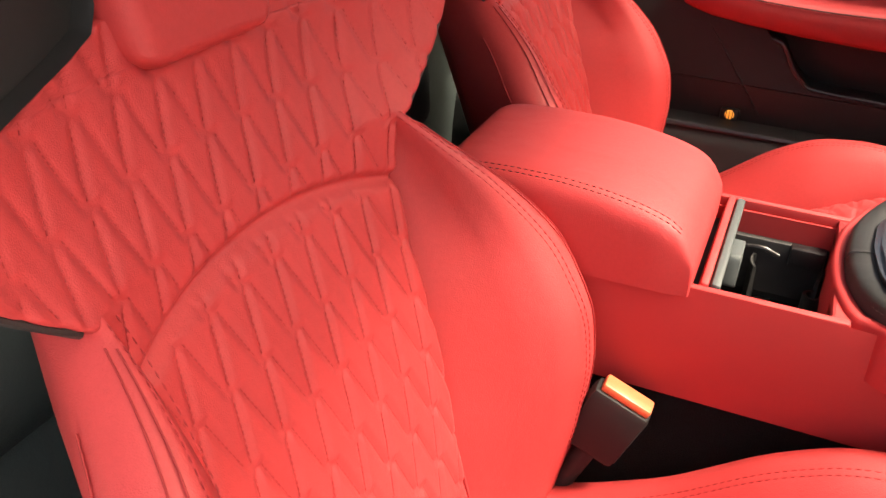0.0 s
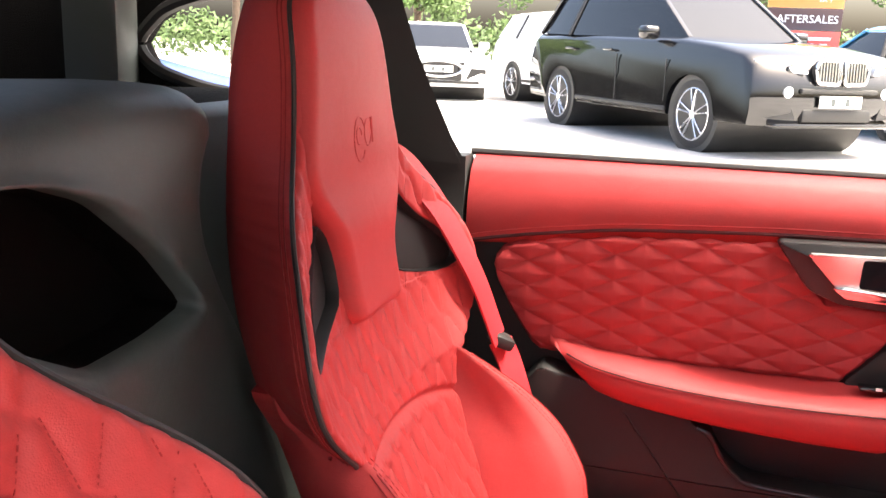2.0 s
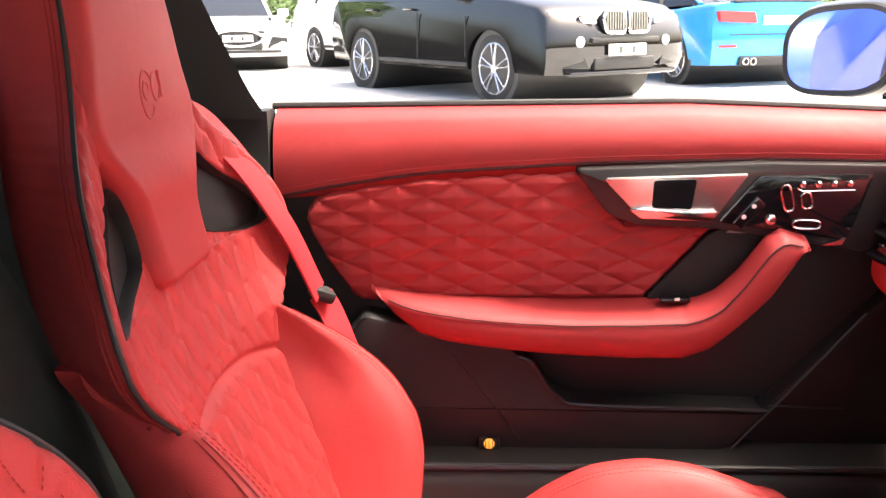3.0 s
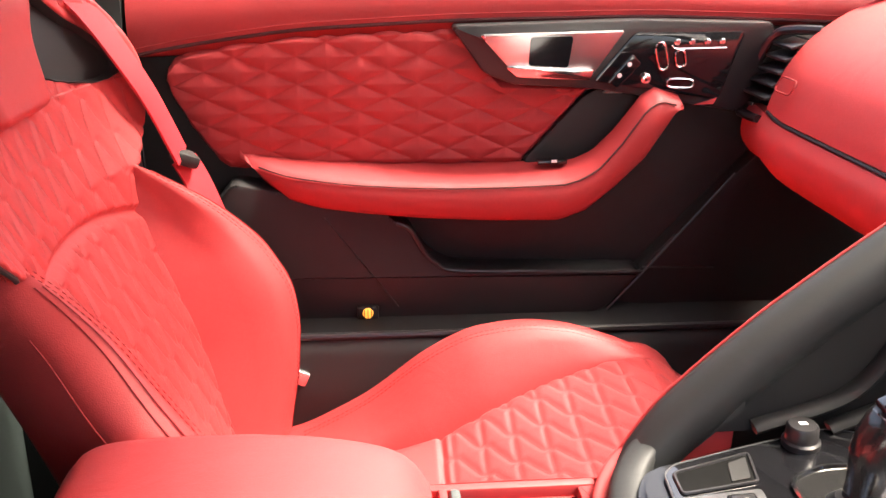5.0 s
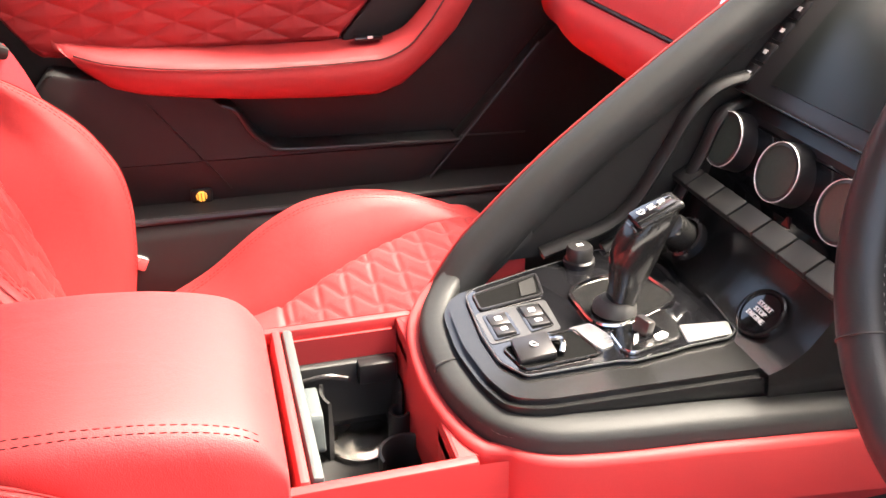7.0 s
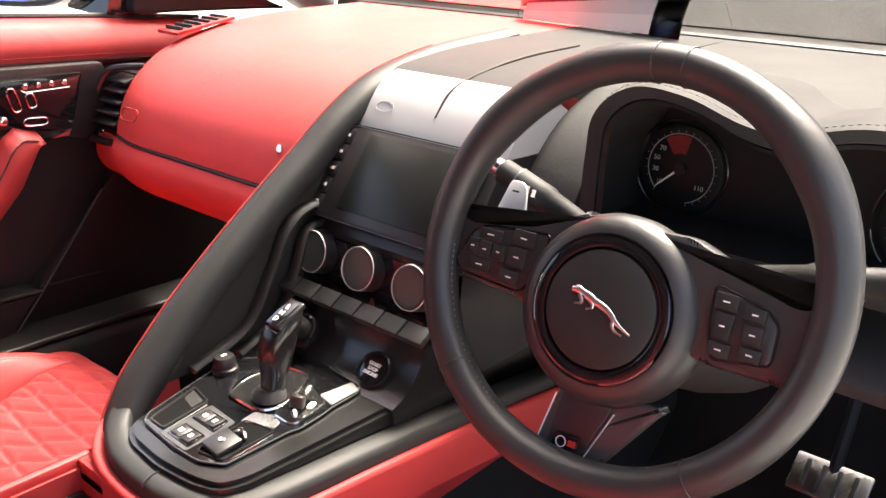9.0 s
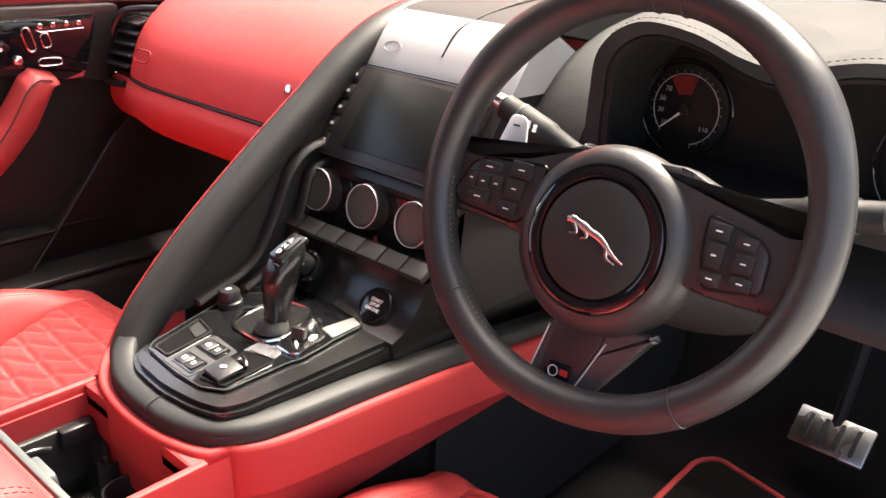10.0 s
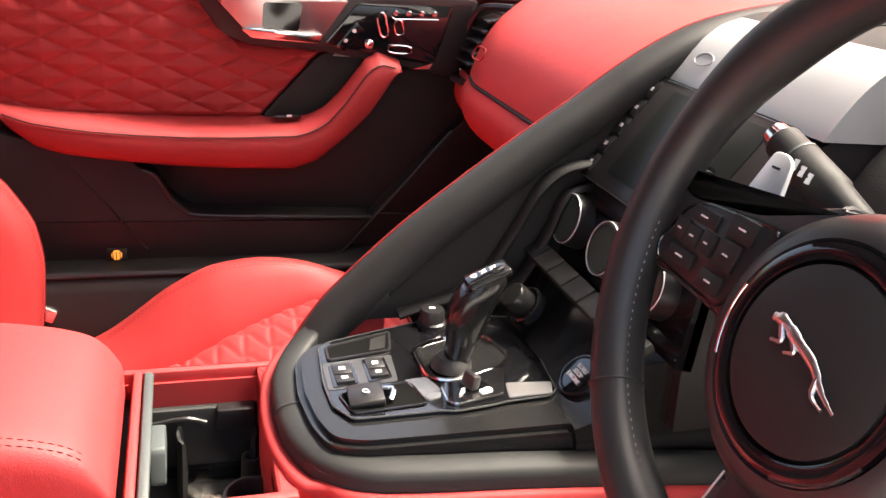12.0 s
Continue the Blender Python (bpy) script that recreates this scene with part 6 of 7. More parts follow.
for s in (1, -1):
    part("side_bolster", loft([bolster_ring(z, s) for z in lin(0.30, 0.79, 48)]), RED, st, "raised plain leather bolster", sharp=1.2)
    for off in (0.0, 0.008):
        part("bolster_stitching", stitches([(max(RIDGE(z), XC(z)) + 0.0012 - off * 0.12, SY + s * (0.224 - off - 0.058 * smoothstep(0.61, 0.78, z)), z) for z in lin(0.40, 0.745, 24)], length=0.005, n=80), THREAD_RED, st)
    for k, lift in ((0.10, 0.0012), (0.75, 0.0012)):
        ridge = []
        for z in lin(0.32, 0.735, 40):
            r5, r6 = Vector(bolster_ring(z, s)[5]), Vector(bolster_ring(z, s)[6])
            ridge.append(tuple(r5.lerp(r6, k) + Vector((lift, s * lift, 0))))
        part("ridge_seam", tube(ridge, 0.0007, 6), THREAD_RED, st, "dark seam along the bolster edge")
    part("side_seam", tube([tuple(Vector(bolster_ring(z, s)[8]) + Vector((0, s * 0.001, 0))) for z in lin(0.42, 0.70, 24)], 0.0008, 6), THREAD_RED, st)
    part("bolster_seam", tube([(XC(z) - 0.002, SY + s * HW(z), z) for z in lin(0.37, 0.745, 30)], 0.0022, 6), THREAD_RED, st)

# cushion
CZ = soft1([-0.09, 0.0, 0.10, 0.18, 0.30, 0.416, 0.47, 0.50, 0.52], [0.330, 0.330, 0.334, 0.345, 0.398, 0.444, 0.452, 0.440, 0.405])
CR = soft1([-0.09, -0.02, 0.032, 0.073, 0.155, 0.219, 0.295, 0.362, 0.449, 0.495, 0.536], [0.318, 0.335, 0.362, 0.384, 0.450, 0.484, 0.494, 0.485, 0.453, 0.418, 0.370])
CW = soft1([-0.09, 0.16, 0.24, 0.32, 0.42, 0.54], [0.140, 0.140, 0.150, 0.172, 0.190, 0.192])
CE = soft1([-0.09, 0.0, 0.16, 0.24, 0.32, 0.42, 0.54], [0.0, 0.0, 0.026, 0.034, 0.026, 0.010, -0.004])


def cush_in(x, y):
    d = zig(x * 1.0 + 0.01, y) if x > 0.172 else 0.02
    line = -0.006 * math.exp(-((x - 0.172) / 0.004) ** 2)
    return (x, SY + y, CZ(x) + puff(d, 0.0032, 0.0065) + line + CE(x) * (y / CW(x)) ** 2 - 0.008 * (y / CW(x)) ** 12)


part("cushion_insert", sheet(lambda x, u: cush_in(x, u * CW(x)), lin(-0.09, 0.52, 230), lin(-1, 1, 130), (0, 0, -0.12)), RED, st, "quilted red leather seat cushion", sharp=2.0)
part("cushion_thread", quilt_rows(lambda u, y: 0.185 < u - 0.01 < 0.47 and abs(y) < CW(u) - 0.008, lambda u, y: (u - 0.01, SY + y, cush_in(u - 0.01, y)[2] + 0.0006), 0.18, 0.49, -0.2, 0.2, 0.0, 0.0), THREAD_RED, st, "dashed dark red quilting thread")


def cush_ring(x, s):
    cw, zi, zr = CW(x), CZ(x) + CE(x) - 0.009, CR(x)
    zr = max(zr, zi + 0.004)
    end = smoothstep(0.46, 0.525, x)
    yo = 0.275 - 0.03 * end
    ys = [cw - 0.014, cw - 0.001, cw + 0.22 * (0.225 - cw), cw + 0.48 * (0.225 - cw), cw + 0.76 * (0.225 - cw), 0.225, 0.245, 0.262, yo, yo - 0.004, yo - 0.03, cw - 0.014]
    zs = [zi - 0.10, zi, zi + 0.34 * (zr - zi), zi + 0.70 * (zr - zi), zi + 0.94 * (zr - zi), zr, zr - 0.006, zr - 0.022, zr - 0.065, 0.30, 0.235, 0.235]
    return [(x, SY + s * y, max(z, 0.232)) for y, z in zip(ys, zs)]


for s in (1, -1):
    rr2 = [cush_ring(x, s) for x in lin(-0.09, 0.527, 50)]
    rr2.append([(0.540, SY + s * (abs(y - SY) * 0.97), 0.25 + (z - 0.25) * 0.85) for x, y, z in rr2[-1]])
    part("cushion_bolster", loft(rr2), RED, st, "raised plain cushion bolster", sharp=1.2)
    for off in (0.0, 0.008):
        part("cushion_stitching", stitches([(x, SY + s * (0.208 - off), CR(x) + 0.0012 - off * 0.12) for x in lin(-0.02, 0.46, 24)], length=0.005, n=90), THREAD_RED, st)
part("seat_base", box(0.20, SY, 0.255, 0.52, 0.40, 0.10, 0.02), PLASTIC, st, "black seat base and runners")
tagged(st, "red leather sports seat with zigzag quilting beside the closed door")
drv = copy_thing(st, pose(0.10 + 0.087, -0.398, 0.20))
settle(st, Matrix.Translation((0.024, -0.020, 0.0)) @ CABIN)
settle(drv, Matrix.Translation((0.024, 0.0, 0.0)) @ CABIN)
tagged(drv, "red leather sports seat with zigzag quilting facing the steering wheel")

# ---- belts, buckle, mirror, pedals, mat, card ----
def ribbon(pts, width, across, n=40, thick=0.0015):
    """A flat band along a curve; across gives its width direction at each knot."""
    P = smooth_path(pts, n)
    A = smooth_path(across, n)
    rings = []
    for i, (p, a) in enumerate(zip(P, A)):
        p, a = Vector(p), Vector(a).normalized()
        t = (Vector(P[min(i + 1, n - 1)]) - Vector(P[max(i - 1, 0)])).normalized()
        nn = t.cross(a).normalized() * thick
        h = a * width / 2
        rings.append([p - h - nn, p + h - nn, p + h + nn, p - h + nn])
    return loft(rings)


sb = thing("seat_belt", (-0.11, 0.65, 0.60), "red webbing seat belt over the shoulder of the passenger seat", "seat belt")
part("webbing", ribbon([(-0.335, 0.535, 0.982), (-0.285, 0.545, 0.972), (-0.241, 0.555, 0.952), (-0.217, 0.565, 0.928), (-0.191, 0.575, 0.893), (-0.164, 0.59, 0.842), (-0.138, 0.605, 0.786), (-0.112, 0.628, 0.706)], 0.048,
     [(-0.0, 0.72, 0.7), (0.06, 0.74, 0.67), (0.11, 0.83, 0.55), (0.13, 0.9, 0.41), (0.09, 0.94, 0.33), (0.06, 0.95, 0.3), (0.05, 0.96, 0.29), (0.04, 0.96, 0.29)], n=60), BELT_RED, sb, "red woven webbing")
part("webbing", ribbon([(-0.112, 0.640, 0.700), (-0.094, 0.648, 0.655), (-0.05, 0.648, 0.53), (0.016, 0.625, 0.395)], 0.044, [(0.5, 0.85, 0.1)] * 4), BELT_RED, sb)
part("belt_guide", box(-0.110, 0.636, 0.702, 0.034, 0.030, 0.018, 0.006, rot=(10, 25, 35)), PLASTIC, sb, "black belt guide")
part("belt_anchor", box(0.019, 0.622, 0.387, 0.035, 0.016, 0.022, 0.004, rot=(0, 25, 0)), BRUSHED, sb, "metal lower anchor")

BK = Matrix.Translation((0.012, 0.028, 0.012))
bk = thing("seat_belt_buckle", (0.10, -0.168, 0.30), "black buckle with orange release beside the console", "buckle")
part("stalk", tube([(0.045, -0.165, 0.24), (0.075, -0.166, 0.32), (0.095, -0.168, 0.37)], 0.012, 10, 12), PLASTIC, bk)
part("body", box(0.105, -0.168, 0.398, 0.062, 0.028, 0.080, 0.008, rot=(0, 22, 0)), PLASTIC, bk, "black moulded buckle body")
part("release_button", box(0.122, -0.168, 0.4375, 0.052, 0.020, 0.010, 0.003, rot=(0, 22, 0)), ORANGE, bk, "orange release button")
settle(bk, BK)

mr = thing("door_mirror", (0.75, 0.90, 0.95), "black door mirror on the passenger door", "door mirror")
mm = basis((0.672, 0.965, 1.028), (0.3705, -0.9288, 0), (-0.0344, -0.0137, 1))


def mirror_ring(sx, sy, z, skew=0.0):
    return [tuple(mm @ Vector((sx * math.copysign(abs(math.cos(a)) ** 0.65, math.cos(a)) + skew * math.sin(a), sy * math.copysign(abs(math.sin(a)) ** 0.7, math.sin(a)) + 0.012 * math.cos(a), z))) for a in (2 * math.pi * k / 40 for k in range(40))]


part("housing", loft([mirror_ring(0.128, 0.073, 0.004), mirror_ring(0.135, 0.079, -0.008), mirror_ring(0.136, 0.080, -0.03), mirror_ring(0.115, 0.068, -0.08), mirror_ring(0.06, 0.04, -0.11)]), CAR_SKIN, mr, "gloss black housing")
part("rim", loft([mirror_ring(0.129, 0.074, 0.003), mirror_ring(0.126, 0.072, 0.008), mirror_ring(0.118, 0.064, 0.006), mirror_ring(0.117, 0.063, 0.001)], caps=False), PLASTIC, mr)
part("mirror_glass", loft([mirror_ring(0.118, 0.064, 0.0035), mirror_ring(0.1175, 0.0635, 0.0050)]), MIRROR, mr, "silvered mirror glass")
part("arm", loft([[(0.74, 0.80, 0.945), (0.86, 0.80, 0.945), (0.86, 0.80, 1.01), (0.76, 0.80, 1.01)], [(0.72, 0.90, 0.955), (0.80, 0.92, 0.955), (0.80, 0.92, 0.995), (0.72, 0.90, 0.995)]]), CAR_SKIN, mr)
settle(mr)
single("mirror_sail", prism(rounded([(0.78, 0.935), (1.12, 0.93), (0.80, 1.06)], 0.01, 3), "y", 0.755, 0.80, 0.004), PLASTIC, "black triangular trim at the foot of the pillar", "trim", kind="structure")

pe = thing("brake_pedal", (1.20, -0.40, 0.26), "metal faced pedal with rubber ribs", "pedal")
pm = basis((1.205, -0.402, 0.306), (0, -1, 0), (0.75, 0, 0.66))
part("pad", placed(box(0, 0, 0, 0.115, 0.065, 0.008, 0.004), pm), BRUSHED, pe, "brushed metal pad")
for k in range(4):
    part("rib", placed(box(-0.036 + 0.024 * k, 0, 0.005, 0.007, 0.045, 0.005, 0.002), pm), RUBBER, pe)
part("lever", tube([(1.22, -0.402, 0.31), (1.27, -0.402, 0.44), (1.30, -0.402, 0.60)], 0.010, 8, 12), PLASTIC, pe)

mt = thing("floor_mat", (0.80, -0.38, 0.202), "black carpet mat with a red bound edge", "floor mat")
MAT = rounded([(0.50, -0.235), (0.50, -0.58), (0.90, -0.58), (1.08, -0.50), (1.125, -0.39), (1.155, -0.255), (1.12, -0.232), (0.92, -0.238)], 0.03, 6)
part("mat_surface", prism(MAT, "z", 0.204, 0.214), CARPET, mt)
part("binding", tube([(x, y, 0.212) for x, y in MAT], 0.006, 8, closed=True), RED_TRIM, mt, "red bound edge")

cd = thing("display_card", (1.15, 0.07, 0.932), "clear stand with a white card on the dash top", "card stand")
ACR = clear_glass("clear_acrylic", (0.93, 0.95, 0.95), 0.02)
part("stand", join(box(1.125, 0.075, 0.938, 0.15, 0.33, 0.004, 0.001, rot=(0, 0, -8)), box(1.195, 0.075, 0.985, 0.004, 0.33, 0.10, 0.001, rot=(0, 12, -8))), ACR, cd, "clear acrylic stand")
part("card", box(1.19, 0.09, 0.99, 0.002, 0.26, 0.085, rot=(0, 12, -8)), PAPER, cd, "plain white card")

wp = thing("wiper", (1.36, -0.25, 0.94), "black windscreen wiper parked below the glass", "wiper")
part("blade", tube([(1.32, 0.05, 0.955), (1.36, -0.25, 0.957), (1.38, -0.60, 0.945)], 0.010, 8, 16, flat=0.7), RUBBER, wp)
part("arm", tube([(1.41, -0.62, 0.95), (1.39, -0.45, 0.972), (1.365, -0.28, 0.972)], 0.009, 8, 12), PLASTIC, wp)
bn = thing("bonnet", (1.9, 0, 0.85), "sunlit bonnet beyond the windscreen", "bonnet")
part("panel", sheet(lambda x, y: (x, y, 0.945 - 0.10 * ((x - 1.40) / 1.5) ** 2 - 0.07 * (y / 0.75) ** 2 - 0.05 * smoothstep(2.2, 2.9, x)), lin(1.42, 2.9, 20), lin(-0.80, 0.80, 20), 0.02), GREY_PAINT, bn)

# lower driver switch panel beside the column
lk = thing("light_switch_panel", (0.74, -0.66, 0.62), "black switch panel low on the dash", "switch panel")
part("panel", prism(rounded([(-0.69, 0.60), (-0.58, 0.585), (-0.57, 0.655), (-0.60, 0.72), (-0.69, 0.74)], 0.015, 4), "x", 0.690, 0.715, 0.006), SATIN, lk)
part("flap", prism(rounded([(-0.68, 0.61), (-0.60, 0.60), (-0.592, 0.65), (-0.62, 0.66), (-0.68, 0.665)], 0.010, 4), "x", 0.683, 0.692, 0.003), PLASTIC, lk)
part("release_mark", box(0.682, -0.635, 0.630, 0.002, 0.016, 0.003), WHITE_PRINT, lk)


# ---- parked vehicles ----
def wheel_parts(v, M, cx, cy, side, r):
    o = M @ Vector((cx, cy, r))
    ax_ = (M.to_3x3() @ Vector((0, side, 0))).normalized()
    w = part("wheel", lathe([(r - 0.005, -0.11), (r, -0.09), (r, 0.09), (r - 0.03, 0.112), (r * 0.74, 0.115), (r * 0.70, 0.07), (r * 0.70, -0.11)], o, ax_, 36, caps=False), TYRE, v, "black tyre on alloy wheel")
    part("rim", lathe([(r * 0.735, 0.112), (r * 0.70, 0.118), (r * 0.665, 0.10), (r * 0.63, 0.02)], o, ax_, 36, caps=False), ALLOY, w)
    part("brake", lathe([(r * 0.62, 0.005), (r * 0.62, 0.012), (0.02, 0.013)], o, ax_, 24), GREY_PAINT, w)
    up, fw = M.to_3x3() @ Vector((0, 0, 1)), M.to_3x3() @ Vector((1, 0, 0))
    for k in range(10):
        a = 2 * math.pi * (k // 2) / 5 + (0.17 if k % 2 else -0.17) + 0.3
        d = (math.cos(a) * fw + math.sin(a) * up).normalized()
        p0, p1 = o + ax_ * 0.095 + d * 0.04, o + ax_ * 0.108 + d * r * 0.69
        part("spoke", tube([p0, (p0 + p1) / 2 + ax_ * 0.006, p1], [0.026, 0.022, 0.020], 6, flat=0.5), ALLOY, w)
    part("hub_cap", lathe([(0.05, 0.09), (0.045, 0.115), (0.001, 0.118)], o, ax_, 16), ALLOY, w)
    return w


def vehicle(name, label, at, heading, prof, belt, roof, W, wb, r, paint, glass=None):
    """A parked vehicle: body side outline pulled across with rounded flanks, tapered glasshouse, roof, four wheels. Nose along +x before turning."""
    v = thing(name, at, label, "car")
    M = Matrix.Translation(at) @ Matrix.Rotation(heading, 4, "Z")
    fx, rx = wb / 2, -wb / 2
    R = r + 0.055
    low = prof[0][1]
    outline = list(prof)
    for cx in (rx, fx):
        pts = [(cx + R * math.cos(a), max(low, r + R * math.sin(a))) for a in lin(math.pi, 0, 15)]
        outline += [(cx - R, low)] + pts + [(cx + R, low)]
    # outline runs: top from nose to tail, then underside from tail to nose with arches
    rings = []
    for t, k in ((-1, 0.86), (-0.99, 0.91), (-0.965, 0.95), (-0.92, 0.978), (-0.84, 0.998), (-0.6, 1.012), (0, 1.02), (0.6, 1.012), (0.84, 0.998), (0.92, 0.978), (0.965, 0.95), (0.99, 0.91), (1, 0.86)):
        zc = 0.6
        rings.append([M @ Vector((x * (1 - 0.045 * t ** 4), t * W / 2 * (1 - 0.05 * smoothstep(0.75, 1.15, z) - 0.03 * smoothstep(0.5, 0.25, z)), zc + (z - zc) * (k if z > zc else 1))) for x, z in outline])
    b = part("body", loft(rings), paint, v, sharp=1.0)
    # arch liners
    for cx in (rx, fx):
        part("arch_liner", lathe([(R - 0.01, -W / 2 + 0.02), (R - 0.01, W / 2 - 0.02)], M @ Vector((cx, 0, r)), M.to_3x3() @ Vector((0, 1, 0)), 24), RUBBER, b)
    hb, hr = W / 2 * 0.955, W / 2 * 0.70
    zb = belt[0][1]
    g0 = [(belt[0][0], hb * 0.80, belt[0][1]), (belt[1][0], hb * 0.88, belt[1][1])]
    g1 = [(roof[0][0], hr * 0.94, roof[0][1]), (roof[1][0], hr, roof[1][1])]
    lo = [M @ Vector(p) for p in ((g0[0][0], -g0[0][1], g0[0][2]), (g0[0][0], g0[0][1], g0[0][2]), (g0[0][0] * 0.3 + g0[1][0] * 0.7, hb, (g0[0][2] + g0[1][2]) / 2), (g0[1][0], g0[1][1], g0[1][2]), (g0[1][0], -g0[1][1], g0[1][2]), (g0[0][0] * 0.3 + g0[1][0] * 0.7, -hb, (g0[0][2] + g0[1][2]) / 2))]
    hi = [M @ Vector(p) for p in ((g1[0][0], -g1[0][1], g1[0][2]), (g1[0][0], g1[0][1], g1[0][2]), (g1[0][0] * 0.3 + g1[1][0] * 0.7, hr, (g1[0][2] + g1[1][2]) / 2), (g1[1][0], g1[1][1], g1[1][2]), (g1[1][0], -g1[1][1], g1[1][2]), (g1[0][0] * 0.3 + g1[1][0] * 0.7, -hr, (g1[0][2] + g1[1][2]) / 2))]
    part("glasshouse", loft([lo, hi]), glass or DARK_GLASS, v, "dark windows", sharp=0.3)
    up = M.to_3x3() @ Vector((0, 0, 1))
    c = sum(hi, Vector()) / 6
    part("roof", loft([[p + (p - c) * 0.015 - up * 0.03 for p in hi], [p + (p - c) * 0.015 + up * 0.01 for p in hi], [c + (p - c) * 0.85 + up * 0.055 for p in hi], [c + (p - c) * 0.3 + up * 0.07 for p in hi]]), paint, v, sharp=0.9)
    for i in (0, 1, 2, 3, 4, 5):
        p, q = lo[i], hi[i]
        o = ((p - sum(lo, Vector()) / 6)).normalized() * 0.012
        part("window_pillar", tube([p + o, q + o * 0.8], 0.035, 8, flat=0.6), paint if i not in (2, 5) else RUBBER, v)
    for cx in (rx, fx):
        for s in (1, -1):
            wheel_parts(v, M, cx, s * (W / 2 - 0.125), s, r)
    for s in (1, -1):
        p = M @ Vector((belt[0][0] - 0.35, s * (W / 2 + 0.06), zb + 0.05))
        part("wing_mirror", placed(box(0, 0, 0, 0.16, 0.22, 0.15, 0.05, seg=3), Matrix.Translation(p) @ Matrix.Rotation(heading, 4, "Z")), paint, v)
        for k in range(2):
            part("door_handle", placed(box(-0.25 - 0.95 * k, s * (W / 2 + 0.005), zb - 0.14, 0.20, 0.03, 0.03, 0.01), M), paint, v)
        part("door_gap", placed(box(-0.05, s * (W / 2 - 0.001), 0.66, 0.010, 0.012, 0.60), M), RUBBER, v)
        part("door_gap", placed(box(0.95, s * (W / 2 - 0.004), 0.70, 0.010, 0.012, 0.45), M), RUBBER, v)
        part("sill_strip", placed(box(0, s * (W / 2 - 0.005), low + 0.06, wb - 2 * R - 0.1, 0.03, 0.05, 0.01), M), RUBBER, v)
    return v, M


SUV = [(2.40, 0.34), (2.45, 0.48), (2.44, 0.72), (2.38, 0.92), (2.22, 1.02), (1.75, 1.10), (1.15, 1.16), (0.2, 1.17), (-1.4, 1.20), (-2.30, 1.20), (-2.42, 1.10), (-2.46, 0.70), (-2.40, 0.36)]


def front_face(v, M, x, paint_dark, grille="twin"):
    """Grille, lamps, intakes and plate on a nose at x."""
    if grille == "twin":
        for s in (1, -1):
            gp = rounded([(s * 0.025, 0.74), (s * 0.30, 0.75), (s * 0.33, 0.90), (s * 0.27, 0.97), (s * 0.03, 0.965)], 0.05, 4)
            g = part("grille", loft([[M @ Vector((x - 0.05, y, z)) for y, z in gp], [M @ Vector((x + 0.015 - 0.12 * max(0, z - 0.85), y, z)) for y, z in gp]]), RUBBER, v, "upright twin grille")
            part("grille_frame", tube([M @ Vector((x + 0.02 - 0.12 * max(0, z - 0.85), y, z)) for y, z in gp], 0.018, 6, closed=True), CHROME, g)
            for k in range(7):
                y = s * (0.06 + 0.036 * k)
                part("grille_bar", tube([M @ Vector((x + 0.022, y, 0.765)), M @ Vector((x + 0.012, y, 0.95))], 0.012, 5), CHROME, g)
    else:
        gp = [(0.42 * math.cos(a), 0.58 + 0.14 * math.sin(a)) for a in lin(0, 2 * math.pi * 27 / 28, 28)]
        g = part("grille", loft([[M @ Vector((x - 0.05, y, z)) for y, z in gp], [M @ Vector((x + 0.02, y, z)) for y, z in gp]]), RUBBER, v, "oval dark grille")
        part("grille_frame", tube([M @ Vector((x + 0.02, y, z)) for y, z in gp], 0.02, 6, closed=True), CHROME, g)
        for k in range(9):
            y = -0.36 + 0.09 * k
            part("grille_bar", tube([M @ Vector((x + 0.015, y, 0.47)), M @ Vector((x + 0.015, y, 0.69))], 0.010, 5), GUNMETAL, g)
    for s in (1, -1):
        hp_ = rounded([(s * 0.40, 0.83), (s * 0.82, 0.86), (s * 0.90, 0.96), (s * 0.45, 0.95)], 0.03, 3)
        h = part("headlamp", loft([[M @ Vector((x - 0.25, y, z)) for y, z in hp_], [M @ Vector((x + 0.005 - 0.38 * max(0, abs(y) - 0.4), y, z)) for y, z in hp_]]), LAMP_GLASS, v, "clear headlamp")
        part("lamp_ring", lathe([(0.05, 0), (0.05, 0.02), (0.02, 0.025)], M @ Vector((x - 0.06, s * 0.55, 0.90)), M.to_3x3() @ Vector((1, 0, 0)), 16), CHROME, h)
        part("fog_lamp", lathe([(0.055, 0), (0.055, 0.03), (0.03, 0.035)], M @ Vector((x - 0.04, s * 0.60, 0.66)), M.to_3x3() @ Vector((1, 0, s * 0)), 18), LAMP_GLASS, v, "round fog lamp")
        ip = rounded([(s * 0.50, 0.40), (s * 0.86, 0.42), (s * 0.88, 0.58), (s * 0.60, 0.60)], 0.03, 3)
        part("side_intake", loft([[M @ Vector((x - 0.35, y, z)) for y, z in ip], [M @ Vector((x + 0.01 - 0.25 * max(0, abs(y) - 0.5), y, z)) for y, z in ip]]), RUBBER, v)
    part("lower_intake", placed(box(x - 0.02, 0, 0.44, 0.08, 0.86, 0.13, 0.03), M), RUBBER, v)
    part("upper_intake", placed(box(x - 0.0, 0, 0.675, 0.06, 0.95, 0.05, 0.02), M), RUBBER, v)
    part("number_plate", placed(box(x + 0.035, 0, 0.575, 0.02, 0.52, 0.115, 0.004), M), PLATE, v, "white plate with dark bars")
    for k in range(5):
        part("plate_bar", placed(box(x + 0.046, -0.19 + 0.09 * k, 0.575, 0.002, 0.05, 0.07), M), GREYLID, v) if k in (1, 3) else None
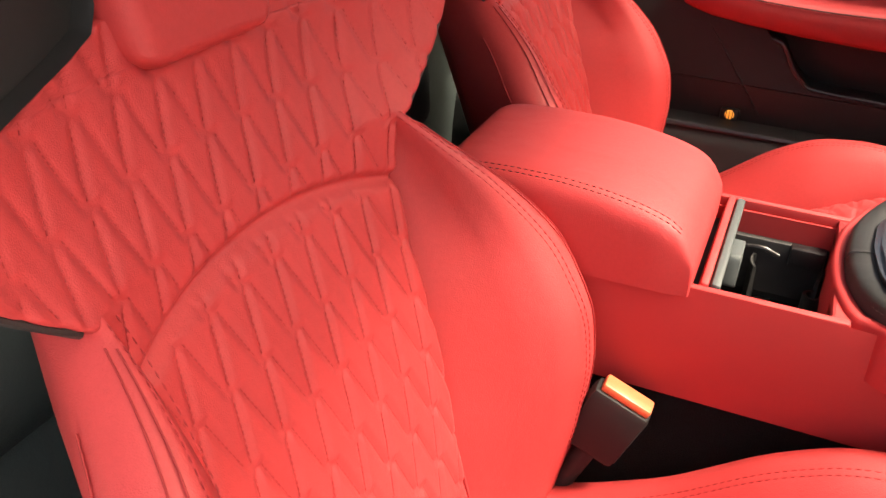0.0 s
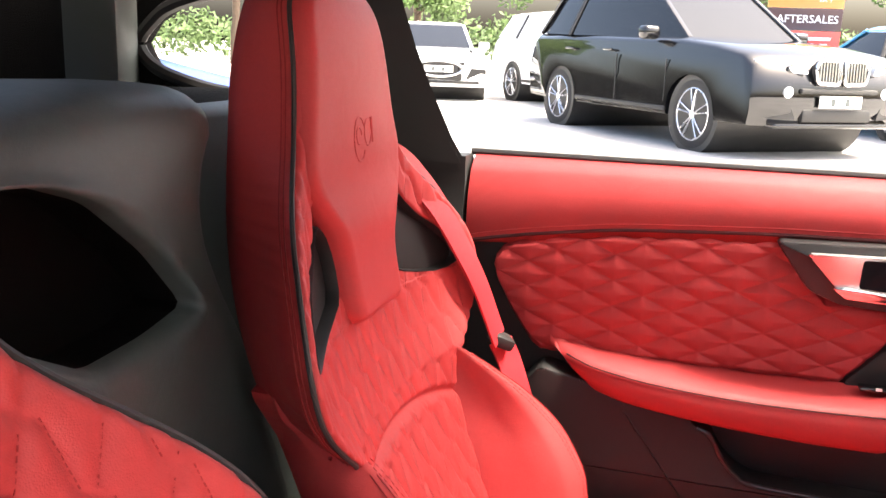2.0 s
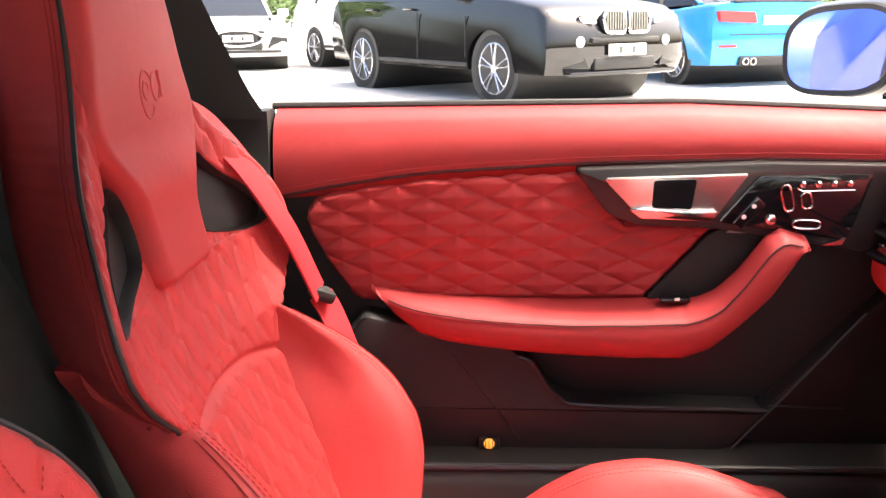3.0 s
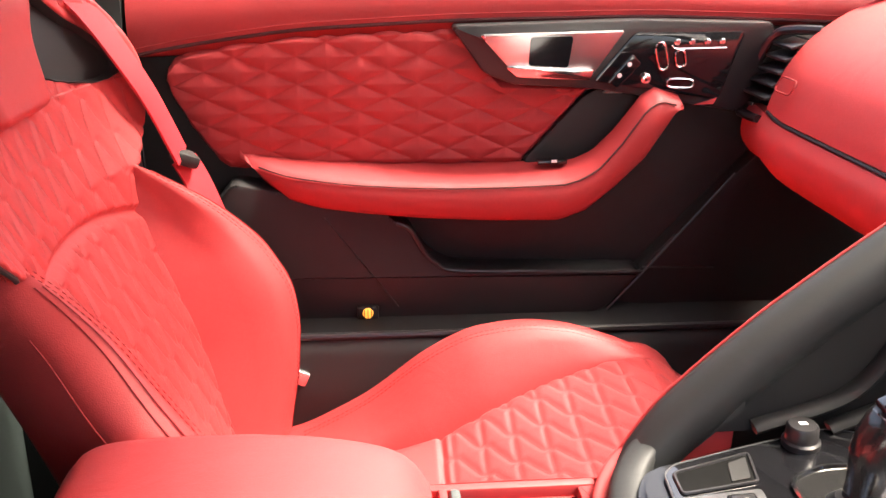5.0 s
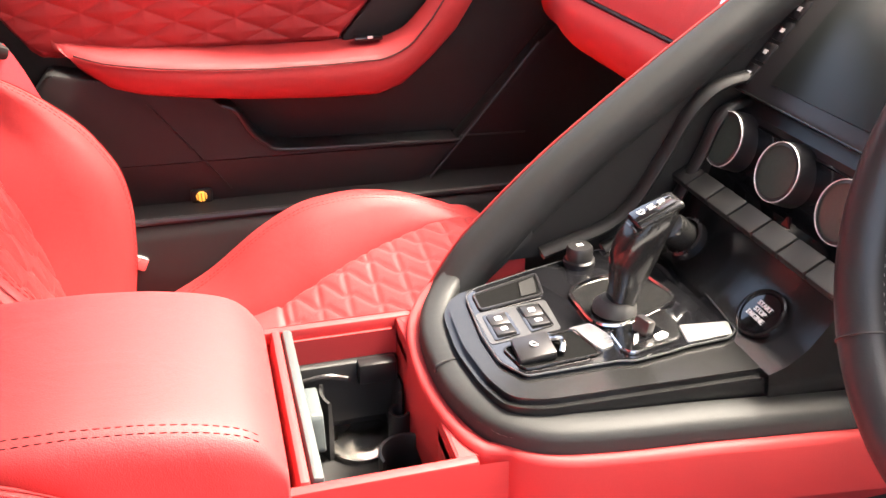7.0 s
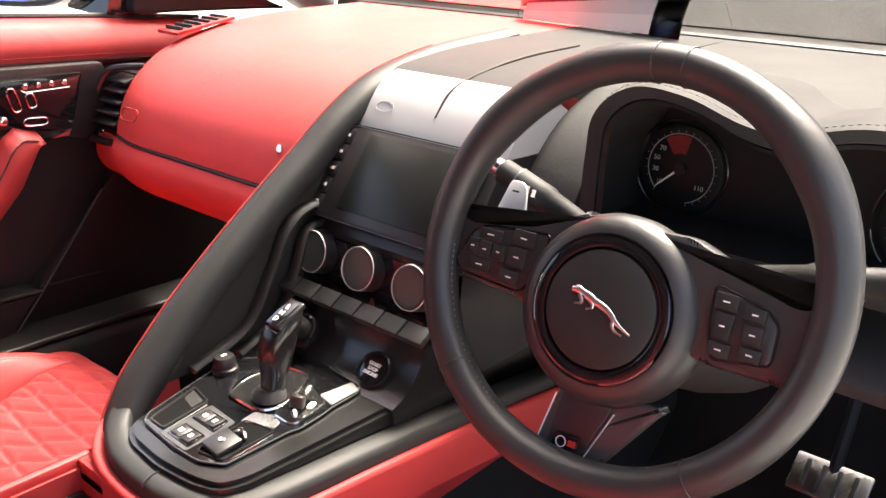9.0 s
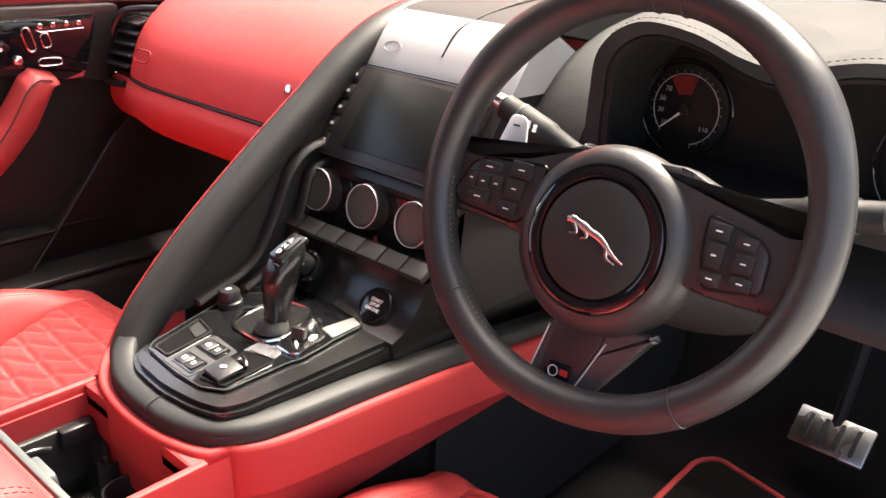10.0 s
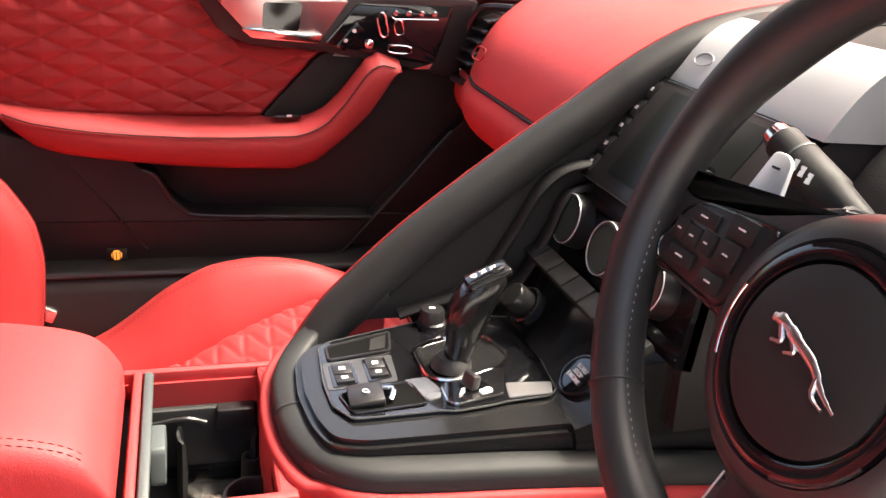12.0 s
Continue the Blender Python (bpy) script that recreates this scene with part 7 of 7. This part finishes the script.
    part("bumper_lip", placed(box(x - 0.06, 0, 0.345, 0.16, 1.5, 0.05, 0.02), M), paint_dark, v)


hd_ = math.atan2(-2.51, 1.59)
hv = Vector((math.cos(hd_), math.sin(hd_), 0))
rt = Vector((hv.y, -hv.x, 0))
fw_ = Vector((0.30, 9.75, 0))
ctr = fw_ - hv * 1.465 - rt * (0.97 - 0.06)
v, M = vehicle("black_suv", "black sport utility car parked nose out on sunlit tarmac", tuple(ctr), hd_, SUV, ((1.02, 1.15), (-2.28, 1.20)), ((0.20, 1.70), (-1.95, 1.68)), 1.94, 2.93, 0.375, CAR_SKIN)
front_face(v, M, 2.44, CAR_SKIN)

SALOON = [(2.30, 0.26), (2.34, 0.42), (2.30, 0.62), (2.15, 0.74), (1.5, 0.88), (0.85, 0.95), (0.0, 0.96), (-1.4, 1.00), (-2.15, 1.06), (-2.30, 1.04), (-2.33, 0.72), (-2.36, 0.50), (-2.30, 0.28)]
hb_ = math.atan2(0.95, -0.30)
hv2 = Vector((math.cos(hb_), math.sin(hb_), 0))
bc = Vector((3.76, 12.5, 0)) + hv2 * 1.40
v, M = vehicle("blue_coupe", "bright blue coupe seen from behind with four tailpipes", tuple(bc), hb_, SALOON, ((0.85, 0.96), (-1.75, 1.04)), ((-0.1, 1.40), (-0.95, 1.38)), 1.87, 2.81, 0.34, BLUE_PAINT)
for s in (1, -1):
    tp_ = rounded([(s * 0.36, 0.80), (s * 0.86, 0.82), (s * 0.88, 0.95), (s * 0.40, 0.93)], 0.02, 3)
    part("tail_lamp", loft([[M @ Vector((-2.20, y, z)) for y, z in tp_], [M @ Vector((-2.355 + 0.20 * max(0, abs(y) - 0.6), y, z)) for y, z in tp_]]), TAIL_RED, v, "red tail lamp")
    for k in (0, 1):
        part("tailpipe", lathe([(0.045, 0), (0.045, 0.09), (0.036, 0.09), (0.036, 0.02), (0.001, 0.02)], M @ Vector((-2.30, s * (0.40 + 0.11 * k), 0.33)), M.to_3x3() @ Vector((-1, 0, 0)), 16), CHROME, v, "bright tailpipe")
    part("reflector", placed(box(-2.36, s * 0.78, 0.52, 0.02, 0.26, 0.03, 0.008), M), TAIL_RED, v)
part("boot_spoiler", placed(box(-2.22, 0, 1.065, 0.14, 1.30, 0.025, 0.01), M), CAR_SKIN, v, "thin black boot lip")
part("number_plate", placed(box(-2.345, 0, 0.83, 0.02, 0.52, 0.11, 0.004), M), PLATE, v)
part("diffuser", placed(box(-2.31, 0, 0.33, 0.08, 1.15, 0.12, 0.02), M), RUBBER, v)
part("bumper_shadow_line", placed(box(-2.345, 0, 0.66, 0.012, 1.5, 0.012), M), RUBBER, v)
part("rear_window", placed(box(-1.40, 0, 1.20, 0.62, 1.02, 0.01, 0.003, rot=(0, -24, 0)), M), DARK_GLASS, v)

wv = Vector((-2.54, 17.3, 0))
wc = wv + hv * 1.40 - rt * 0.88
v, M = vehicle("white_estate", "white estate car parked behind the black one", tuple(wc), hd_, SUV, ((1.02, 1.15), (-2.28, 1.20)), ((0.20, 1.62), (-1.95, 1.60)), 1.90, 2.80, 0.36, WHITE_PAINT, WHITE_PAINT)
hm = radians(-75)
v, M = vehicle("silver_saloon", "pale saloon with an oval dark grille facing the car", (-4.35, 18.2, 0), hm, SALOON, ((0.85, 0.96), (-1.75, 1.04)), ((-0.1, 1.40), (-0.95, 1.38)), 1.87, 2.81, 0.34, WHITE_PAINT)
front_face(v, M, 2.33, RUBBER, "oval")
v, M = vehicle("navy_coupe", "deep blue coupe parked behind on the yard", (-4.6, 3.9, 0), radians(8), SALOON, ((0.85, 0.96), (-1.75, 1.04)), ((-0.1, 1.36), (-0.95, 1.34)), 1.87, 2.81, 0.34, NAVY_PAINT)
v, M = vehicle("white_coupe", "white car parked beyond the quarter window", (-9.5, 6.8, 0), radians(10), SALOON, ((0.85, 0.96), (-1.75, 1.04)), ((-0.1, 1.40), (-0.95, 1.38)), 1.87, 2.81, 0.34, WHITE_PAINT)

# ---- sign ----
sg = thing("yard_sign", (2.55, 17.0, 0), "orange, dark and red direction board on two posts", "sign")
for x in (2.05, 3.05):
    part("post", tube([(x, 17.05, 0), (x, 17.05, 2.6)], 0.04, 10), GREYLID, sg)
for z0, z1, mt_ in ((1.86, 2.45, SIGN_ORANGE), (1.48, 1.85, SIGN_DARK), (1.10, 1.47, SIGN_RED)):
    part("board", box(2.55, 17.0, (z0 + z1) / 2, 1.25, 0.05, z1 - z0, 0.01), mt_, sg)
part("lettering", placed(text_mesh("AFTERSALES", 0.19, 0.004), basis((2.60, 16.97, 1.665), (1, 0, 0), (0, 0, 1))), WHITE_PRINT, sg, smooth=False)
part("lettering", placed(text_mesh("4x4", 0.17, 0.004), basis((2.85, 16.97, 2.02), (1, 0, 0), (0, 0, 1))), WHITE_PRINT, sg, smooth=False)
for k in range(2):
    part("text_bar", box(2.62, 16.97, 1.34 - 0.11 * k, 0.80 - 0.1 * k, 0.008, 0.05), WHITE_PRINT, sg)


# ---- trees and hedge at the edge of the yard ----
def leaf_cloud(rng, blobs, count, size):
    verts, faces = [], []
    for _ in range(count):
        c, r = blobs[rng.randrange(len(blobs))]
        d = Vector((rng.gauss(0, 1), rng.gauss(0, 1), rng.gauss(0, 1))).normalized() * r * (rng.random() ** 0.4)
        p = Vector(c) + d
        a = Vector((rng.gauss(0, 1), rng.gauss(0, 1), rng.gauss(0, 1))).normalized()
        b = a.orthogonal().normalized()
        s = size * (0.6 + 0.8 * rng.random())
        i = len(verts)
        verts += [p - a * s, p + b * s * 0.45, p + a * s, p - b * s * 0.45]
        faces.append((i, i + 1, i + 2, i + 3))
    bm = bmesh.new()
    vs = [bm.verts.new(q) for q in verts]
    for f in faces:
        bm.faces.new([vs[i] for i in f])
    return bm


def tree(at, h, seed):
    rng = random.Random(seed)
    t = thing("tree", at, "leafy green tree at the edge of the yard", "tree", group="yard trees")
    a = Vector(at)
    top = a + Vector((0.2 * rng.random(), 0, h * 0.75))
    part("trunk", tube([a, a + Vector((0.1, 0, h * 0.35)), top], [0.20, 0.15, 0.06], 10, 12), BARK, t)
    blobs = []
    for k in range(9):
        an = 2 * math.pi * k / 9 + rng.random()
        z = h * (0.35 + 0.45 * rng.random())
        e = a + Vector((math.cos(an) * h * 0.28, math.sin(an) * h * 0.28, z + h * 0.1))
        part("limb", tube([a + Vector((0, 0, h * 0.3 + 0.2 * z)), e], [0.07, 0.03], 6), BARK, t)
        blobs.append((tuple(e), h * (0.12 + 0.07 * rng.random())))
    blobs.append((tuple(top), h * 0.2))
    part("crown", leaf_cloud(rng, blobs, 5200, 0.13), LEAF, t, smooth=False)


for i, (x, y, h) in enumerate(((-16, 34, 7), (-9, 36, 6), (-3, 38, 7.5), (4, 40, 6.5), (11, 38, 7), (18, 36, 6), (24, 30, 7), (-22, 28, 6.5))):
    tree((x, y, 0), h, 10 + i)
rng = random.Random(5)
bm = leaf_cloud(rng, [((x + rng.random(), 42 + rng.random(), 0.9 + 0.6 * rng.random()), 1.2) for x in range(-34, 36)], 16000, 0.16)
single("hedge", bm, HEDGE, "long clipped hedge behind the yard", "hedge", kind="stuff", smooth=False)


YARD = Matrix.Translation((0.563, -0.752, 0.14)) @ Matrix.Rotation(radians(3.2), 4, "Z")
for ob in bpy.data.objects:
    if ob.parent is None and ob.name.split(".")[0] in ("black_suv", "blue_coupe", "white_estate", "silver_saloon", "navy_coupe", "white_coupe", "yard_sign", "tree", "hedge"):
        settle(ob, YARD)
